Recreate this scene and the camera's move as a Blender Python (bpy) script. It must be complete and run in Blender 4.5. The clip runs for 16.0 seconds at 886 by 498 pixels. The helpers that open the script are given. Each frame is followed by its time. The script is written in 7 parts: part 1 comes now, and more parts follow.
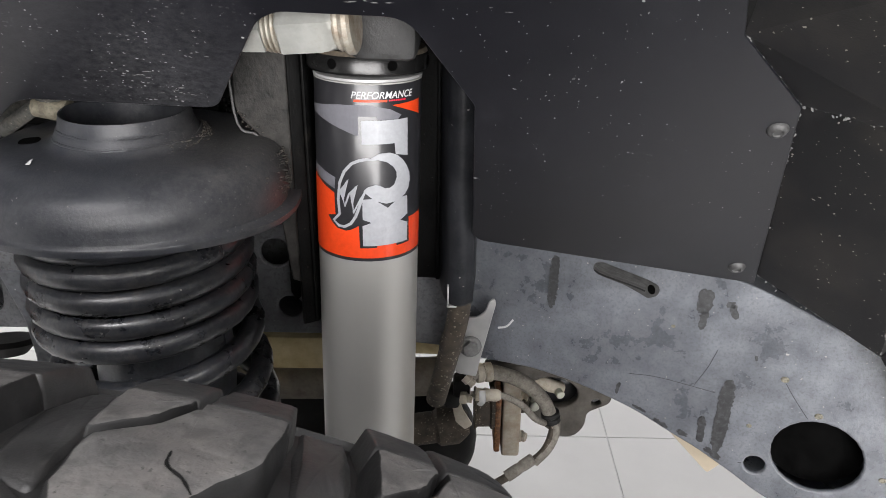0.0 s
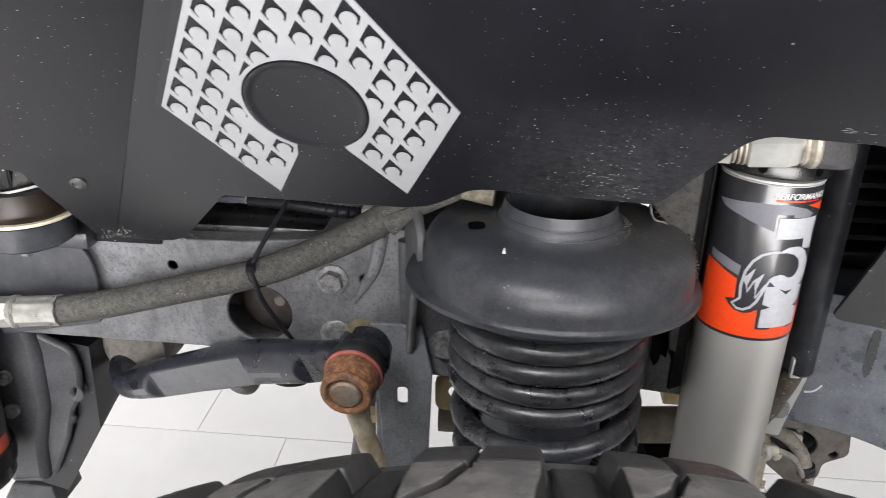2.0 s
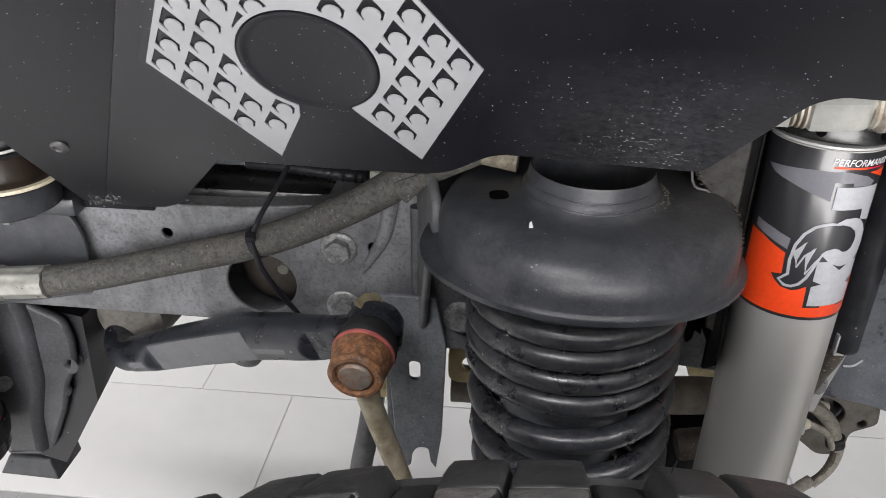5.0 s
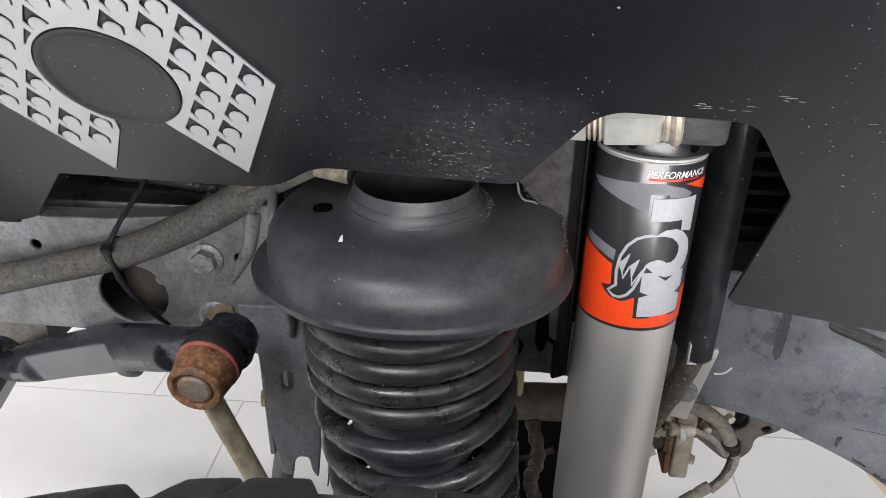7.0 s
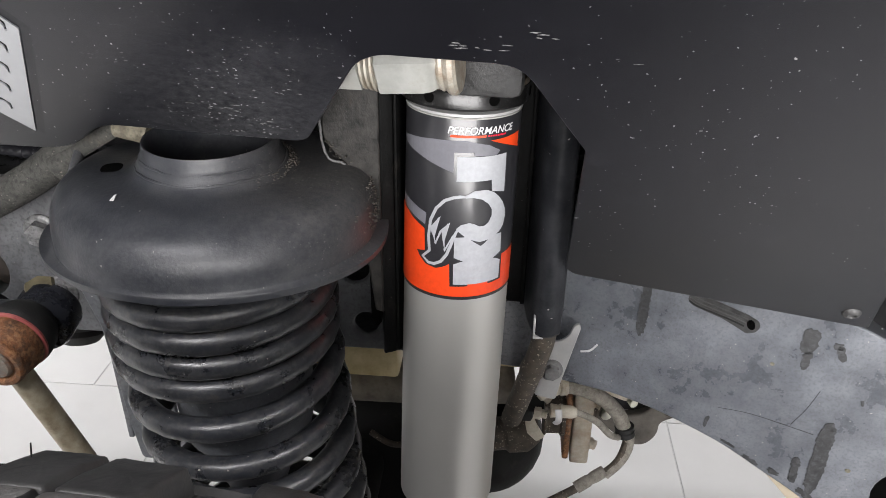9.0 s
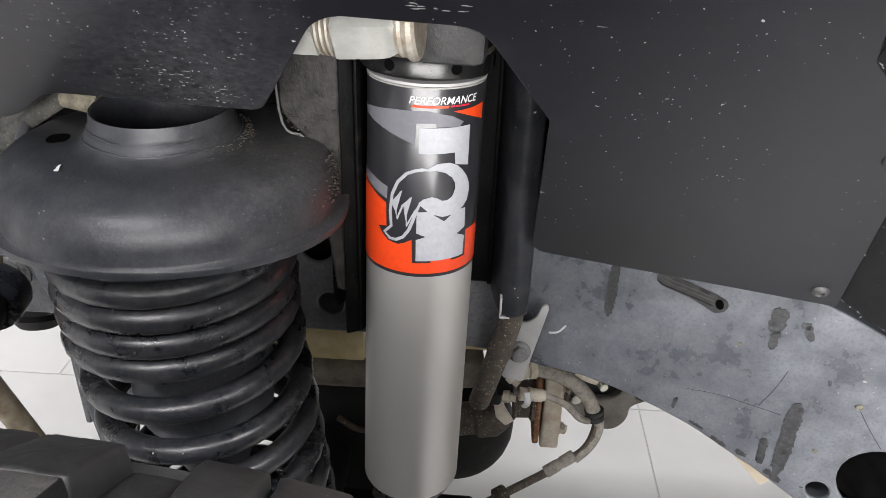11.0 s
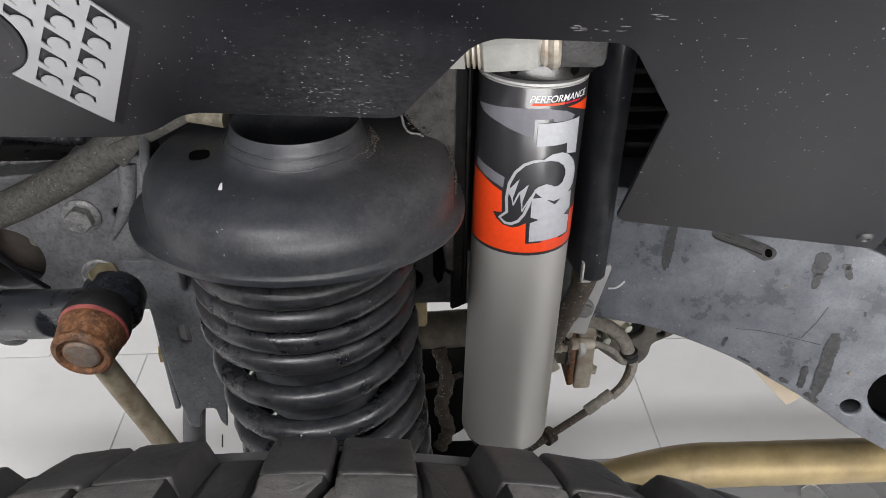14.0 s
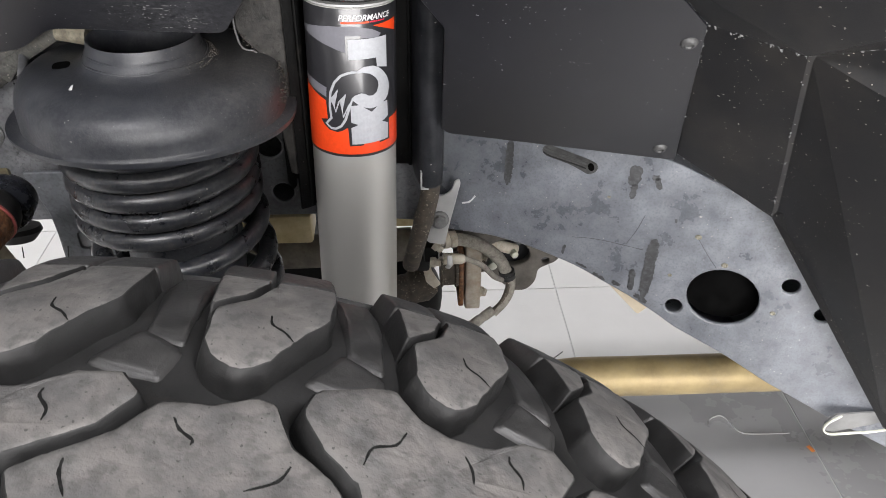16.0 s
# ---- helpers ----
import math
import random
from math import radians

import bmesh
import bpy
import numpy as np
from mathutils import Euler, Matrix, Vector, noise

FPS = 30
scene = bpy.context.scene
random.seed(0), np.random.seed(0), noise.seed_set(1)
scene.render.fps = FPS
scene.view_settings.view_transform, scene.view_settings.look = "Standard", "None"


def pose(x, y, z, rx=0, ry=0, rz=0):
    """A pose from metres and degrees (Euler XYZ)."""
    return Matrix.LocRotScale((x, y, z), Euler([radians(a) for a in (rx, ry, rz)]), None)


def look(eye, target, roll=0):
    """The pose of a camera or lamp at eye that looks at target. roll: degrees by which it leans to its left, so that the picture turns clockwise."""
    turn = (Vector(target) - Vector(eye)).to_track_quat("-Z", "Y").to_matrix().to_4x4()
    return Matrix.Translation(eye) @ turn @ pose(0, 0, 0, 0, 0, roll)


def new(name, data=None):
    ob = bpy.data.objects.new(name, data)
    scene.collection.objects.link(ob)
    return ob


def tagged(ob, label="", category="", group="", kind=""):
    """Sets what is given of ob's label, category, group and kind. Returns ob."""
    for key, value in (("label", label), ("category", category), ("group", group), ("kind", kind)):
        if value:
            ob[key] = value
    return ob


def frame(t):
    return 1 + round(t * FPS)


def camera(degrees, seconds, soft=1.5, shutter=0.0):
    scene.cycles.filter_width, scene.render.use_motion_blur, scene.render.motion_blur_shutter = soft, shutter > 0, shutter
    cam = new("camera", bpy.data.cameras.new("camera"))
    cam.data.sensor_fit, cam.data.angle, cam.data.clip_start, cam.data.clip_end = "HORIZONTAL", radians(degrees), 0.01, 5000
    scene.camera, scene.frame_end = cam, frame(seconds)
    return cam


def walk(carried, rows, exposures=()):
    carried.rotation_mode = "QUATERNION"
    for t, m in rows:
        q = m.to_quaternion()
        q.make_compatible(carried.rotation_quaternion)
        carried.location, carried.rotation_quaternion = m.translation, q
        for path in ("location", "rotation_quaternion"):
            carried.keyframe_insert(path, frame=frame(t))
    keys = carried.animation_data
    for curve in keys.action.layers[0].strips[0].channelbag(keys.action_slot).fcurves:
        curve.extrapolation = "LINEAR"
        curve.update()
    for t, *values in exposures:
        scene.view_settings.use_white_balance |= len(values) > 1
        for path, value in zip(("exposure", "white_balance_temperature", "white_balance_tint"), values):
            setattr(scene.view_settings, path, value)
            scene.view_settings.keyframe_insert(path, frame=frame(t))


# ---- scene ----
cam = camera(58.9, 16.0, 0.7, 0.12)
PATH = [
    (0, (0.007, -0.045, 1.126), (-0.01, 1.768, 0.283), 0.7),
    (0.5, (0.046, -0.002, 1.108), (-0.091, 1.811, 0.275), 0.9),
    (1, (0.036, -0.011, 1.127), (-0.136, 1.801, 0.297), 0.9),
    (1.5, (-0.069, -0.066, 1.172), (-0.256, 1.749, 0.354), 0.6),
    (2, (-0.237, -0.087, 1.193), (-0.389, 1.725, 0.36), 1.1),
    (2.5, (-0.345, -0.08, 1.186), (-0.498, 1.731, 0.351), 1.0),
    (3, (-0.4, -0.081, 1.168), (-0.553, 1.73, 0.332), 1.0),
    (3.5, (-0.416, -0.067, 1.155), (-0.572, 1.74, 0.314), 1.0),
    (4, (-0.396, -0.038, 1.154), (-0.55, 1.735, 0.242), 1.0),
    (4.5, (-0.314, -0.038, 1.187), (-0.466, 1.718, 0.241), 1.0),
    (5, (-0.251, -0.034, 1.185), (-0.406, 1.718, 0.233), 0.9),
    (7.5, (-0.126, -0.018, 1.194), (-0.269, 1.739, 0.25), 0.7),
    (8, (-0.093, -0.011, 1.179), (-0.226, 1.749, 0.238), 0.9),
    (8.5, (-0.031, 0.001, 1.169), (-0.176, 1.756, 0.221), 0.7),
    (11, (-0.015, 0.014, 1.148), (-0.094, 1.758, 0.172), 1.8),
    (11.5, (-0.026, 0.021, 1.149), (-0.1, 1.766, 0.174), 1.8),
    (12, (-0.034, 0.003, 1.161), (-0.136, 1.75, 0.194), 1.2),
    (12.5, (-0.069, 0.0, 1.165), (-0.128, 1.756, 0.209), 0.9),
    (13, (-0.116, 0.035, 1.159), (-0.055, 1.767, 0.162), 0.7),
    (13.5, (-0.105, 0.021, 1.168), (-0.01, 1.699, 0.083), 0.5),
    (14, (-0.133, -0.012, 1.194), (-0.036, 1.654, 0.09), 0.5),
    (14.5, (-0.121, -0.036, 1.219), (-0.018, 1.624, 0.107), 0.6),
    (15, (-0.065, -0.043, 1.21), (0.036, 1.605, 0.082), 0.7),
    (15.5, (-0.036, -0.071, 1.196), (0.063, 1.568, 0.055), 0.6),
    (16, (-0.015, -0.133, 1.199), (0.095, 1.498, 0.048), 0.7),
]
walk(cam, [(t, look(eye, target, roll)) for t, eye, target, roll in PATH],
     [(0.0, 0.02), (0.5, -0.01), (1.0, 0.24), (1.5, 0.44), (2.0, 0.30), (2.5, 0.04), (4.0, 0.03), (5.0, -0.06), (7.5, 0.12), (8.5, 0.15), (11.0, 0.17), (13.0, 0.14), (14.0, -0.08), (14.5, -0.10), (15.0, -0.05), (16.0, 0.18)])


# ---- light: unseen fill lamps, added below the ceiling ----
world = bpy.data.worlds.new("room_light")
world.use_nodes = True
world.node_tree.nodes["Background"].inputs[0].default_value = (0.9, 0.95, 1.0, 1)
world.node_tree.nodes["Background"].inputs[1].default_value = 0.02
scene.world = world


def area_lamp(x, y, z, sx, sy, watts, aim=None, colour=(1.0, 0.975, 0.995)):
    d = bpy.data.lights.new("fill_light", "AREA")
    d.shape, d.size, d.size_y, d.energy, d.color = "RECTANGLE", sx, sy, watts, colour
    ob = new("fill_light", d)
    ob.matrix_world = look((x, y, z), aim or (x, y, 0))
    return ob


for lx, ly, watts in ((-0.9, -1.5, 72), (1.5, -0.9, 115), (-1.2, 3.2, 42), (1.2, 3.2, 58), (-3.4, 0.3, 36), (3.4, 0.3, 18)):
    area_lamp(lx, ly, 3.12, 1.2, 0.3, watts)
# added fill light behind the camera, at a made-up opening in the near wall
area_lamp(0.3, -4.02, 1.45, 4.2, 2.3, 495, (0.3, 0.0, 1.45), (1.0, 0.975, 0.968))

# ---- materials ----


def material(name):
    m = bpy.data.materials.new(name)
    m.use_nodes = True
    nt = m.node_tree
    return m, nt, nt.nodes["Principled BSDF"]


def link(nt, a, b):
    nt.links.new(a, b)


def tex_coord(nt):
    return nt.nodes.new("ShaderNodeTexCoord").outputs["Object"]


def noise_tex(nt, scale, detail=4.0, rough=0.6, stretch=None):
    n = nt.nodes.new("ShaderNodeTexNoise")
    n.inputs["Scale"].default_value, n.inputs["Detail"].default_value, n.inputs["Roughness"].default_value = scale, detail, rough
    co = tex_coord(nt)
    if stretch:
        mp = nt.nodes.new("ShaderNodeMapping")
        mp.inputs["Scale"].default_value = stretch
        link(nt, co, mp.inputs["Vector"])
        co = mp.outputs[0]
    link(nt, co, n.inputs["Vector"])
    return n.outputs["Fac"]


def ramp(nt, fac, stops):
    r = nt.nodes.new("ShaderNodeValToRGB")
    e = r.color_ramp.elements
    while len(e) < len(stops):
        e.new(0.5)
    for k, (p, c) in enumerate(stops):
        e[k].position = p
        e[k].color = (*c, 1) if isinstance(c, tuple) else (c, c, c, 1)
    link(nt, fac, r.inputs[0])
    return r.outputs[0]


def mix(nt, fac, a, b):
    m = nt.nodes.new("ShaderNodeMix")
    m.data_type = "RGBA"
    for sock, v in ((m.inputs[0], fac), (m.inputs[6], a), (m.inputs[7], b)):
        if isinstance(v, (int, float)):
            sock.default_value = v
        elif isinstance(v, tuple):
            sock.default_value = (*v, 1)
        else:
            link(nt, v, sock)
    return m.outputs[2]


def bump(nt, bs, height, strength, dist=0.001):
    b = nt.nodes.new("ShaderNodeBump")
    b.inputs["Strength"].default_value, b.inputs["Distance"].default_value = strength, dist
    link(nt, height, b.inputs["Height"])
    link(nt, b.outputs[0], bs.inputs["Normal"])


def specks(nt, scale, size, keep, cluster=0.0, stretch=None):
    """Small pale chips: 1 inside a chip, 0 outside. keep: share of cells that carry one."""
    v = nt.nodes.new("ShaderNodeTexVoronoi")
    v.inputs["Scale"].default_value = scale
    co = tex_coord(nt)
    wob = nt.nodes.new("ShaderNodeTexNoise")
    wob.inputs["Scale"].default_value = scale * 2.5
    link(nt, co, wob.inputs["Vector"])
    add = nt.nodes.new("ShaderNodeVectorMath")
    add.operation = "MULTIPLY_ADD"
    link(nt, wob.outputs["Color"], add.inputs[0])
    add.inputs[1].default_value = (0.6 / scale,) * 3
    link(nt, co, add.inputs[2])
    co = add.outputs[0]
    if stretch:
        mp = nt.nodes.new("ShaderNodeMapping")
        mp.inputs["Scale"].default_value = stretch
        link(nt, co, mp.inputs["Vector"])
        co = mp.outputs[0]
    link(nt, co, v.inputs["Vector"])
    sep = nt.nodes.new("ShaderNodeSeparateColor")
    link(nt, v.outputs["Color"], sep.inputs[0])
    lim = nt.nodes.new("ShaderNodeMath")
    lim.operation = "MULTIPLY"
    link(nt, sep.outputs[1], lim.inputs[0])
    lim.inputs[1].default_value = size
    a = nt.nodes.new("ShaderNodeMath")
    a.operation = "LESS_THAN"
    link(nt, v.outputs["Distance"], a.inputs[0])
    link(nt, lim.outputs[0], a.inputs[1])
    b = nt.nodes.new("ShaderNodeMath")
    b.operation = "LESS_THAN"
    link(nt, sep.outputs[0], b.inputs[0])
    b.inputs[1].default_value = keep
    c = nt.nodes.new("ShaderNodeMath")
    c.operation = "MULTIPLY"
    link(nt, a.outputs[0], c.inputs[0])
    link(nt, b.outputs[0], c.inputs[1])
    if not cluster:
        return c.outputs[0]
    d = nt.nodes.new("ShaderNodeMath")
    d.operation = "MULTIPLY"
    link(nt, c.outputs[0], d.inputs[0])
    link(nt, ramp(nt, noise_tex(nt, cluster, 3, 0.6), [(0.47, 0.0), (0.53, 1.0)]), d.inputs[1])
    return d.outputs[0]


def surface(name, dark, light, scale, rough=(0.4, 0.6), metal=0.0, grain=900, relief=0.15, chips=None, dust=None, chip_colour=(0.5, 0.5, 0.49), spec=0.5, stretch=None, coat=0.0, mottle=None, wear=None, flecks=None):
    """A painted, metal or rubber surface: two tones by a broad noise, a fine grain in relief, optional pale chips and dust."""
    m, nt, bs = material(name)
    broad = noise_tex(nt, scale, 6, 0.65, stretch)
    col = ramp(nt, broad, [(0.32, dark), (0.68, light)])
    if mottle:
        spots = noise_tex(nt, mottle[0], 5, 0.7)
        col = mix(nt, ramp(nt, spots, [(0.40, 0.0), (0.66, mottle[1])]), col, mottle[2])
    fine = noise_tex(nt, grain, 3, 0.7, stretch)
    if flecks:
        col = mix(nt, ramp(nt, noise_tex(nt, flecks[0], 3, 0.6), [(0.50, 0.0), (0.62, flecks[1])]), col, flecks[2])
    if dust:
        patch = noise_tex(nt, dust[0], 8, 0.75)
        mask = ramp(nt, patch, [(dust[1], 0.0), (dust[1] + 0.2, dust[2])])
        col = mix(nt, mask, col, dust[3])
    if wear:
        # a rubbed patch: place, radius, strength, colour
        far = nt.nodes.new("ShaderNodeVectorMath")
        far.operation = "DISTANCE"
        link(nt, tex_coord(nt), far.inputs[0])
        far.inputs[1].default_value = wear[0]
        near = ramp(nt, far.outputs["Value"], [(0.0, 1.0), (wear[1], 0.0)])
        haze = ramp(nt, noise_tex(nt, 300, 9, 0.9, (0.6, 1, 1.1)), [(0.40, 0.0), (0.72, wear[2])])
        nick = specks(nt, 620, 0.34, 0.38, 26.0, (0.5, 1.0, 1.0))
        for shape, tone in ((haze, wear[3]), (nick, chip_colour)):
            both = nt.nodes.new("ShaderNodeMath")
            both.operation = "MULTIPLY"
            link(nt, near, both.inputs[0])
            link(nt, shape, both.inputs[1])
            col = mix(nt, both.outputs[0], col, tone)
    if chips:
        for args in chips:
            col = mix(nt, specks(nt, *args), col, chip_colour)
    link(nt, col, bs.inputs["Base Color"])
    bs.inputs["Metallic"].default_value = metal
    bs.inputs["Specular IOR Level"].default_value = spec
    bs.inputs["Coat Weight"].default_value = coat
    bs.inputs["Coat Roughness"].default_value = 0.16
    link(nt, ramp(nt, broad, [(0.3, rough[0]), (0.7, rough[1])]), bs.inputs["Roughness"])
    if relief:
        bump(nt, bs, fine, relief, 0.0006)
    return m


def plain(name, colour, rough=0.4, metal=0.0, coat=0.0):
    m, nt, bs = material(name)
    n = noise_tex(nt, 300, 4, 0.6)
    lo = tuple(c * 0.85 for c in colour)
    link(nt, ramp(nt, n, [(0.3, lo), (0.7, colour)]), bs.inputs["Base Color"])
    bs.inputs["Roughness"].default_value, bs.inputs["Metallic"].default_value, bs.inputs["Coat Weight"].default_value = rough, metal, coat * 0.4
    bs.inputs["Coat Roughness"].default_value = 0.14
    return m


LINER = surface("black_powder_coat", (0.0040, 0.0041, 0.0058), (0.0062, 0.0064, 0.0090), 7, (0.32, 0.40), relief=0.12, grain=1500, spec=0.53,
                chips=[(420, 0.20, 0.25, 9.0), (210, 0.15, 0.06), (120, 0.12, 0.09, 7.0), (60, 0.06, 0.14, 5.0)], chip_colour=(0.29, 0.29, 0.287), dust=(14, 0.56, 0.14, (0.06, 0.06, 0.068)),
                wear=((-0.165, 0.413, 1.001), 0.105, 0.75, (0.11, 0.112, 0.118)))
STEEL = surface("grey_frame_paint", (0.066, 0.072, 0.083), (0.154, 0.164, 0.183), 26, (0.22, 0.46), relief=0.4, grain=260, mottle=(55, 0.35, (0.165, 0.17, 0.182)), flecks=(480, 0.30, (0.05, 0.051, 0.055)),
                chips=[(160, 0.11, 0.2), (330, 0.2, 0.14), (80, 0.07, 0.2)], dust=(22, 0.52, 0.42, (0.050, 0.054, 0.062)), chip_colour=(0.32, 0.31, 0.29))
STEELFRONT = surface("dirty_frame_paint", (0.070, 0.0725, 0.078), (0.195, 0.20, 0.212), 22, (0.36, 0.58), relief=0.5, grain=260, stretch=(1.0, 1.0, 0.5), mottle=(75, 0.5, (0.22, 0.224, 0.232)), flecks=(300, 0.45, (0.040, 0.039, 0.039)),
                     chips=[(160, 0.11, 0.25), (330, 0.2, 0.2)], dust=(26, 0.50, 0.6, (0.022, 0.021, 0.021)), chip_colour=(0.26, 0.25, 0.235))
DARKSTEEL = surface("dark_dusty_steel", 0.005, 0.014, 30, (0.45, 0.7), spec=0.2, relief=0.4, grain=300, dust=(35, 0.56, 0.35, (0.08, 0.072, 0.064)))
SEAT = surface("black_spring_seat_paint", (0.0122, 0.0136, 0.0172), (0.0255, 0.0280, 0.0345), 12, (0.32, 0.45), spec=0.40, relief=0.32, grain=420, flecks=(420, 0.45, (0.038, 0.039, 0.042)), mottle=(90, 0.30, (0.065, 0.066, 0.069)),
               chips=[(260, 0.16, 0.14), (150, 0.12, 0.10, 20.0)], dust=(42, 0.55, 0.30, (0.085, 0.082, 0.078)), wear=((-0.116, 0.432, 0.972), 0.090, 1.0, (0.105, 0.096, 0.086)), chip_colour=(0.15, 0.143, 0.133))
GRIT = surface("gritty_black_steel", 0.012, 0.038, 150, (0.5, 0.75), relief=0.9, grain=350, chips=[(420, 0.18, 0.15), (190, 0.12, 0.1)], chip_colour=(0.11, 0.10, 0.09))
COIL = surface("black_spring_steel", (0.0085, 0.0096, 0.0125), (0.022, 0.0245, 0.030), 30, (0.22, 0.38), relief=0.25, grain=420, flecks=(260, 0.35, (0.07, 0.067, 0.062)), mottle=(120, 0.3, (0.06, 0.060, 0.062)),
               chips=[(200, 0.15, 0.3), (90, 0.1, 0.1)], dust=(30, 0.57, 0.60, (0.080, 0.064, 0.048)), chip_colour=(0.30, 0.28, 0.25))
ARMPAINT = surface("worn_black_forging", (0.0075, 0.0082, 0.0108), (0.022, 0.024, 0.030), 26, (0.22, 0.36), relief=0.15, grain=500, mottle=(60, 0.16, (0.07, 0.075, 0.095)), chips=[(240, 0.18, 0.3), (120, 0.12, 0.2)], chip_colour=(0.30, 0.30, 0.30))
ALU = surface("brushed_aluminium", (0.46, 0.455, 0.435), (0.53, 0.525, 0.50), 7, (0.38, 0.46), metal=0.5, grain=260, relief=0.04, stretch=(1, 1, 0.03), chips=[(55, 0.05, 0.12)], chip_colour=(0.08, 0.08, 0.08))
ZINC = surface("dull_zinc_plating", (0.15, 0.147, 0.126), (0.29, 0.285, 0.25), 40, (0.38, 0.55), metal=0.2, relief=0.15, grain=400, dust=(50, 0.6, 0.6, (0.25, 0.22, 0.17)))
BLACKANO = surface("black_anodised_metal", 0.006, 0.012, 30, (0.17, 0.32), relief=0.08, dust=(60, 0.58, 0.35, (0.06, 0.057, 0.053)), chips=[(260, 0.14, 0.12)], chip_colour=(0.2, 0.2, 0.2))
HOSE = surface("dusty_rubber_hose", (0.022, 0.0225, 0.020), (0.060, 0.060, 0.054), 90, (0.65, 0.9), relief=0.7, grain=500, mottle=(210, 0.35, (0.11, 0.106, 0.095)), flecks=(330, 0.6, (0.012, 0.0115, 0.011)), dust=(32, 0.55, 0.42, (0.15, 0.122, 0.09)), chips=[(420, 0.30, 0.35, 40.0), (640, 0.3, 0.25)], chip_colour=(0.16, 0.148, 0.128))
RUBBER = surface("black_rubber", 0.012, 0.022, 40, (0.5, 0.7), spec=0.3, relief=0.3, grain=500)
TREAD = surface("dusty_tread_rubber", (0.046, 0.045, 0.045), (0.090, 0.088, 0.085), 34, (0.6, 0.88), relief=1.0, grain=200, mottle=(38, 0.6, (0.135, 0.124, 0.116)), flecks=(120, 0.5, (0.032, 0.031, 0.030)), chips=[(420, 0.3, 0.25), (190, 0.2, 0.12)], chip_colour=(0.035, 0.034, 0.033), dust=(26, 0.52, 0.6, (0.055, 0.054, 0.053)))
RUST = surface("rusty_steel", (0.075, 0.034, 0.018), (0.33, 0.135, 0.052), 80, (0.55, 0.8), relief=0.9, grain=380, mottle=(120, 0.8, (0.05, 0.026, 0.016)), flecks=(260, 0.5, (0.36, 0.19, 0.09)), dust=(46, 0.52, 0.7, (0.24, 0.19, 0.15)))
BROWN = surface("dirty_brown_steel", (0.030, 0.024, 0.019), (0.105, 0.086, 0.066), 90, (0.6, 0.85), relief=0.8, grain=300, chips=[(420, 0.42, 0.5), (260, 0.28, 0.25)], chip_colour=(0.27, 0.24, 0.19))
GOLD = surface("yellow_zinc_steel", (0.36, 0.28, 0.14), (0.60, 0.51, 0.30), 40, (0.35, 0.5), metal=0.2, relief=0.15, grain=400, dust=(30, 0.6, 0.5, (0.3, 0.25, 0.18)))
BRACKETBLUE = surface("worn_blue_grey_paint", (0.10, 0.107, 0.121), (0.21, 0.222, 0.242), 30, (0.3, 0.5), relief=0.4, grain=300, mottle=(70, 0.4, (0.26, 0.265, 0.275)), flecks=(320, 0.30, (0.06, 0.06, 0.065)), chips=[(200, 0.14, 0.2)])
FRAMEBOLT = surface("dirty_bolt", (0.15, 0.152, 0.156), (0.36, 0.36, 0.36), 160, (0.35, 0.5), metal=0.4, relief=0.5, grain=420, flecks=(300, 0.45, (0.05, 0.05, 0.05)))
BOLT = surface("steel_bolt", (0.13, 0.13, 0.132), (0.26, 0.26, 0.257), 120, (0.38, 0.55), metal=0.45, relief=0.3, grain=500)
CREAM = plain("cream_plastic", (0.62, 0.56, 0.42), 0.5)
WHITEPL = plain("off_white_plastic", (0.55, 0.56, 0.48), 0.5)
BRACKET = surface("grey_zinc_plate", (0.36, 0.36, 0.36), (0.46, 0.46, 0.455), 40, (0.4, 0.5), metal=0.3, relief=0.1)
PUCK = surface("brown_black_rubber", (0.010, 0.007, 0.005), (0.020, 0.014, 0.010), 60, (0.3, 0.42), relief=0.2, spec=0.3)
DECAL = surface("pale_grey_vinyl", (0.24, 0.245, 0.255), (0.285, 0.29, 0.30), 30, (0.5, 0.6), relief=0.1, chips=[(90, 0.08, 0.1)], chip_colour=(0.35, 0.33, 0.3))
# near black without gloss: the shade inside holes, put into flat plates
HOLESHADE = surface("hole_shade", 0.002, 0.004, 60, (0.9, 0.95), spec=0.0, relief=0.0)
S_BLACK = plain("sticker_black", (0.022, 0.022, 0.025), 0.3, coat=1.0)
S_GREY = plain("sticker_grey", (0.16, 0.16, 0.18), 0.3, coat=1.0)
S_ORANGE = plain("sticker_orange", (0.72, 0.058, 0.011), 0.35, coat=1.0)
S_SILVER = plain("sticker_silver", (0.40, 0.41, 0.435), 0.34, 0.1, coat=1.0)
S_WHITE = plain("sticker_white", (0.62, 0.62, 0.63), 0.35, coat=1.0)
S_RED = plain("sticker_red", (0.7, 0.02, 0.05), 0.35, coat=1.0)
ORANGE_METAL = plain("orange_anodised_metal", (0.75, 0.10, 0.02), 0.25, 0.5)
GLOSSBLACK = surface("glossy_black_plastic", 0.0045, 0.008, 12, (0.3, 0.45), relief=0.3, grain=160, spec=0.16, chips=[(190, 0.1, 0.12), (260, 0.16, 0.2, 14.0)], dust=(30, 0.53, 0.35, (0.07, 0.07, 0.073)))
PLASTIC = surface("black_plastic", (0.007, 0.007, 0.009), (0.012, 0.012, 0.015), 20, (0.36, 0.5), spec=0.22, relief=0.2, chips=[(240, 0.12, 0.16), (150, 0.09, 0.1)], dust=(30, 0.55, 0.3, (0.05, 0.05, 0.055)))
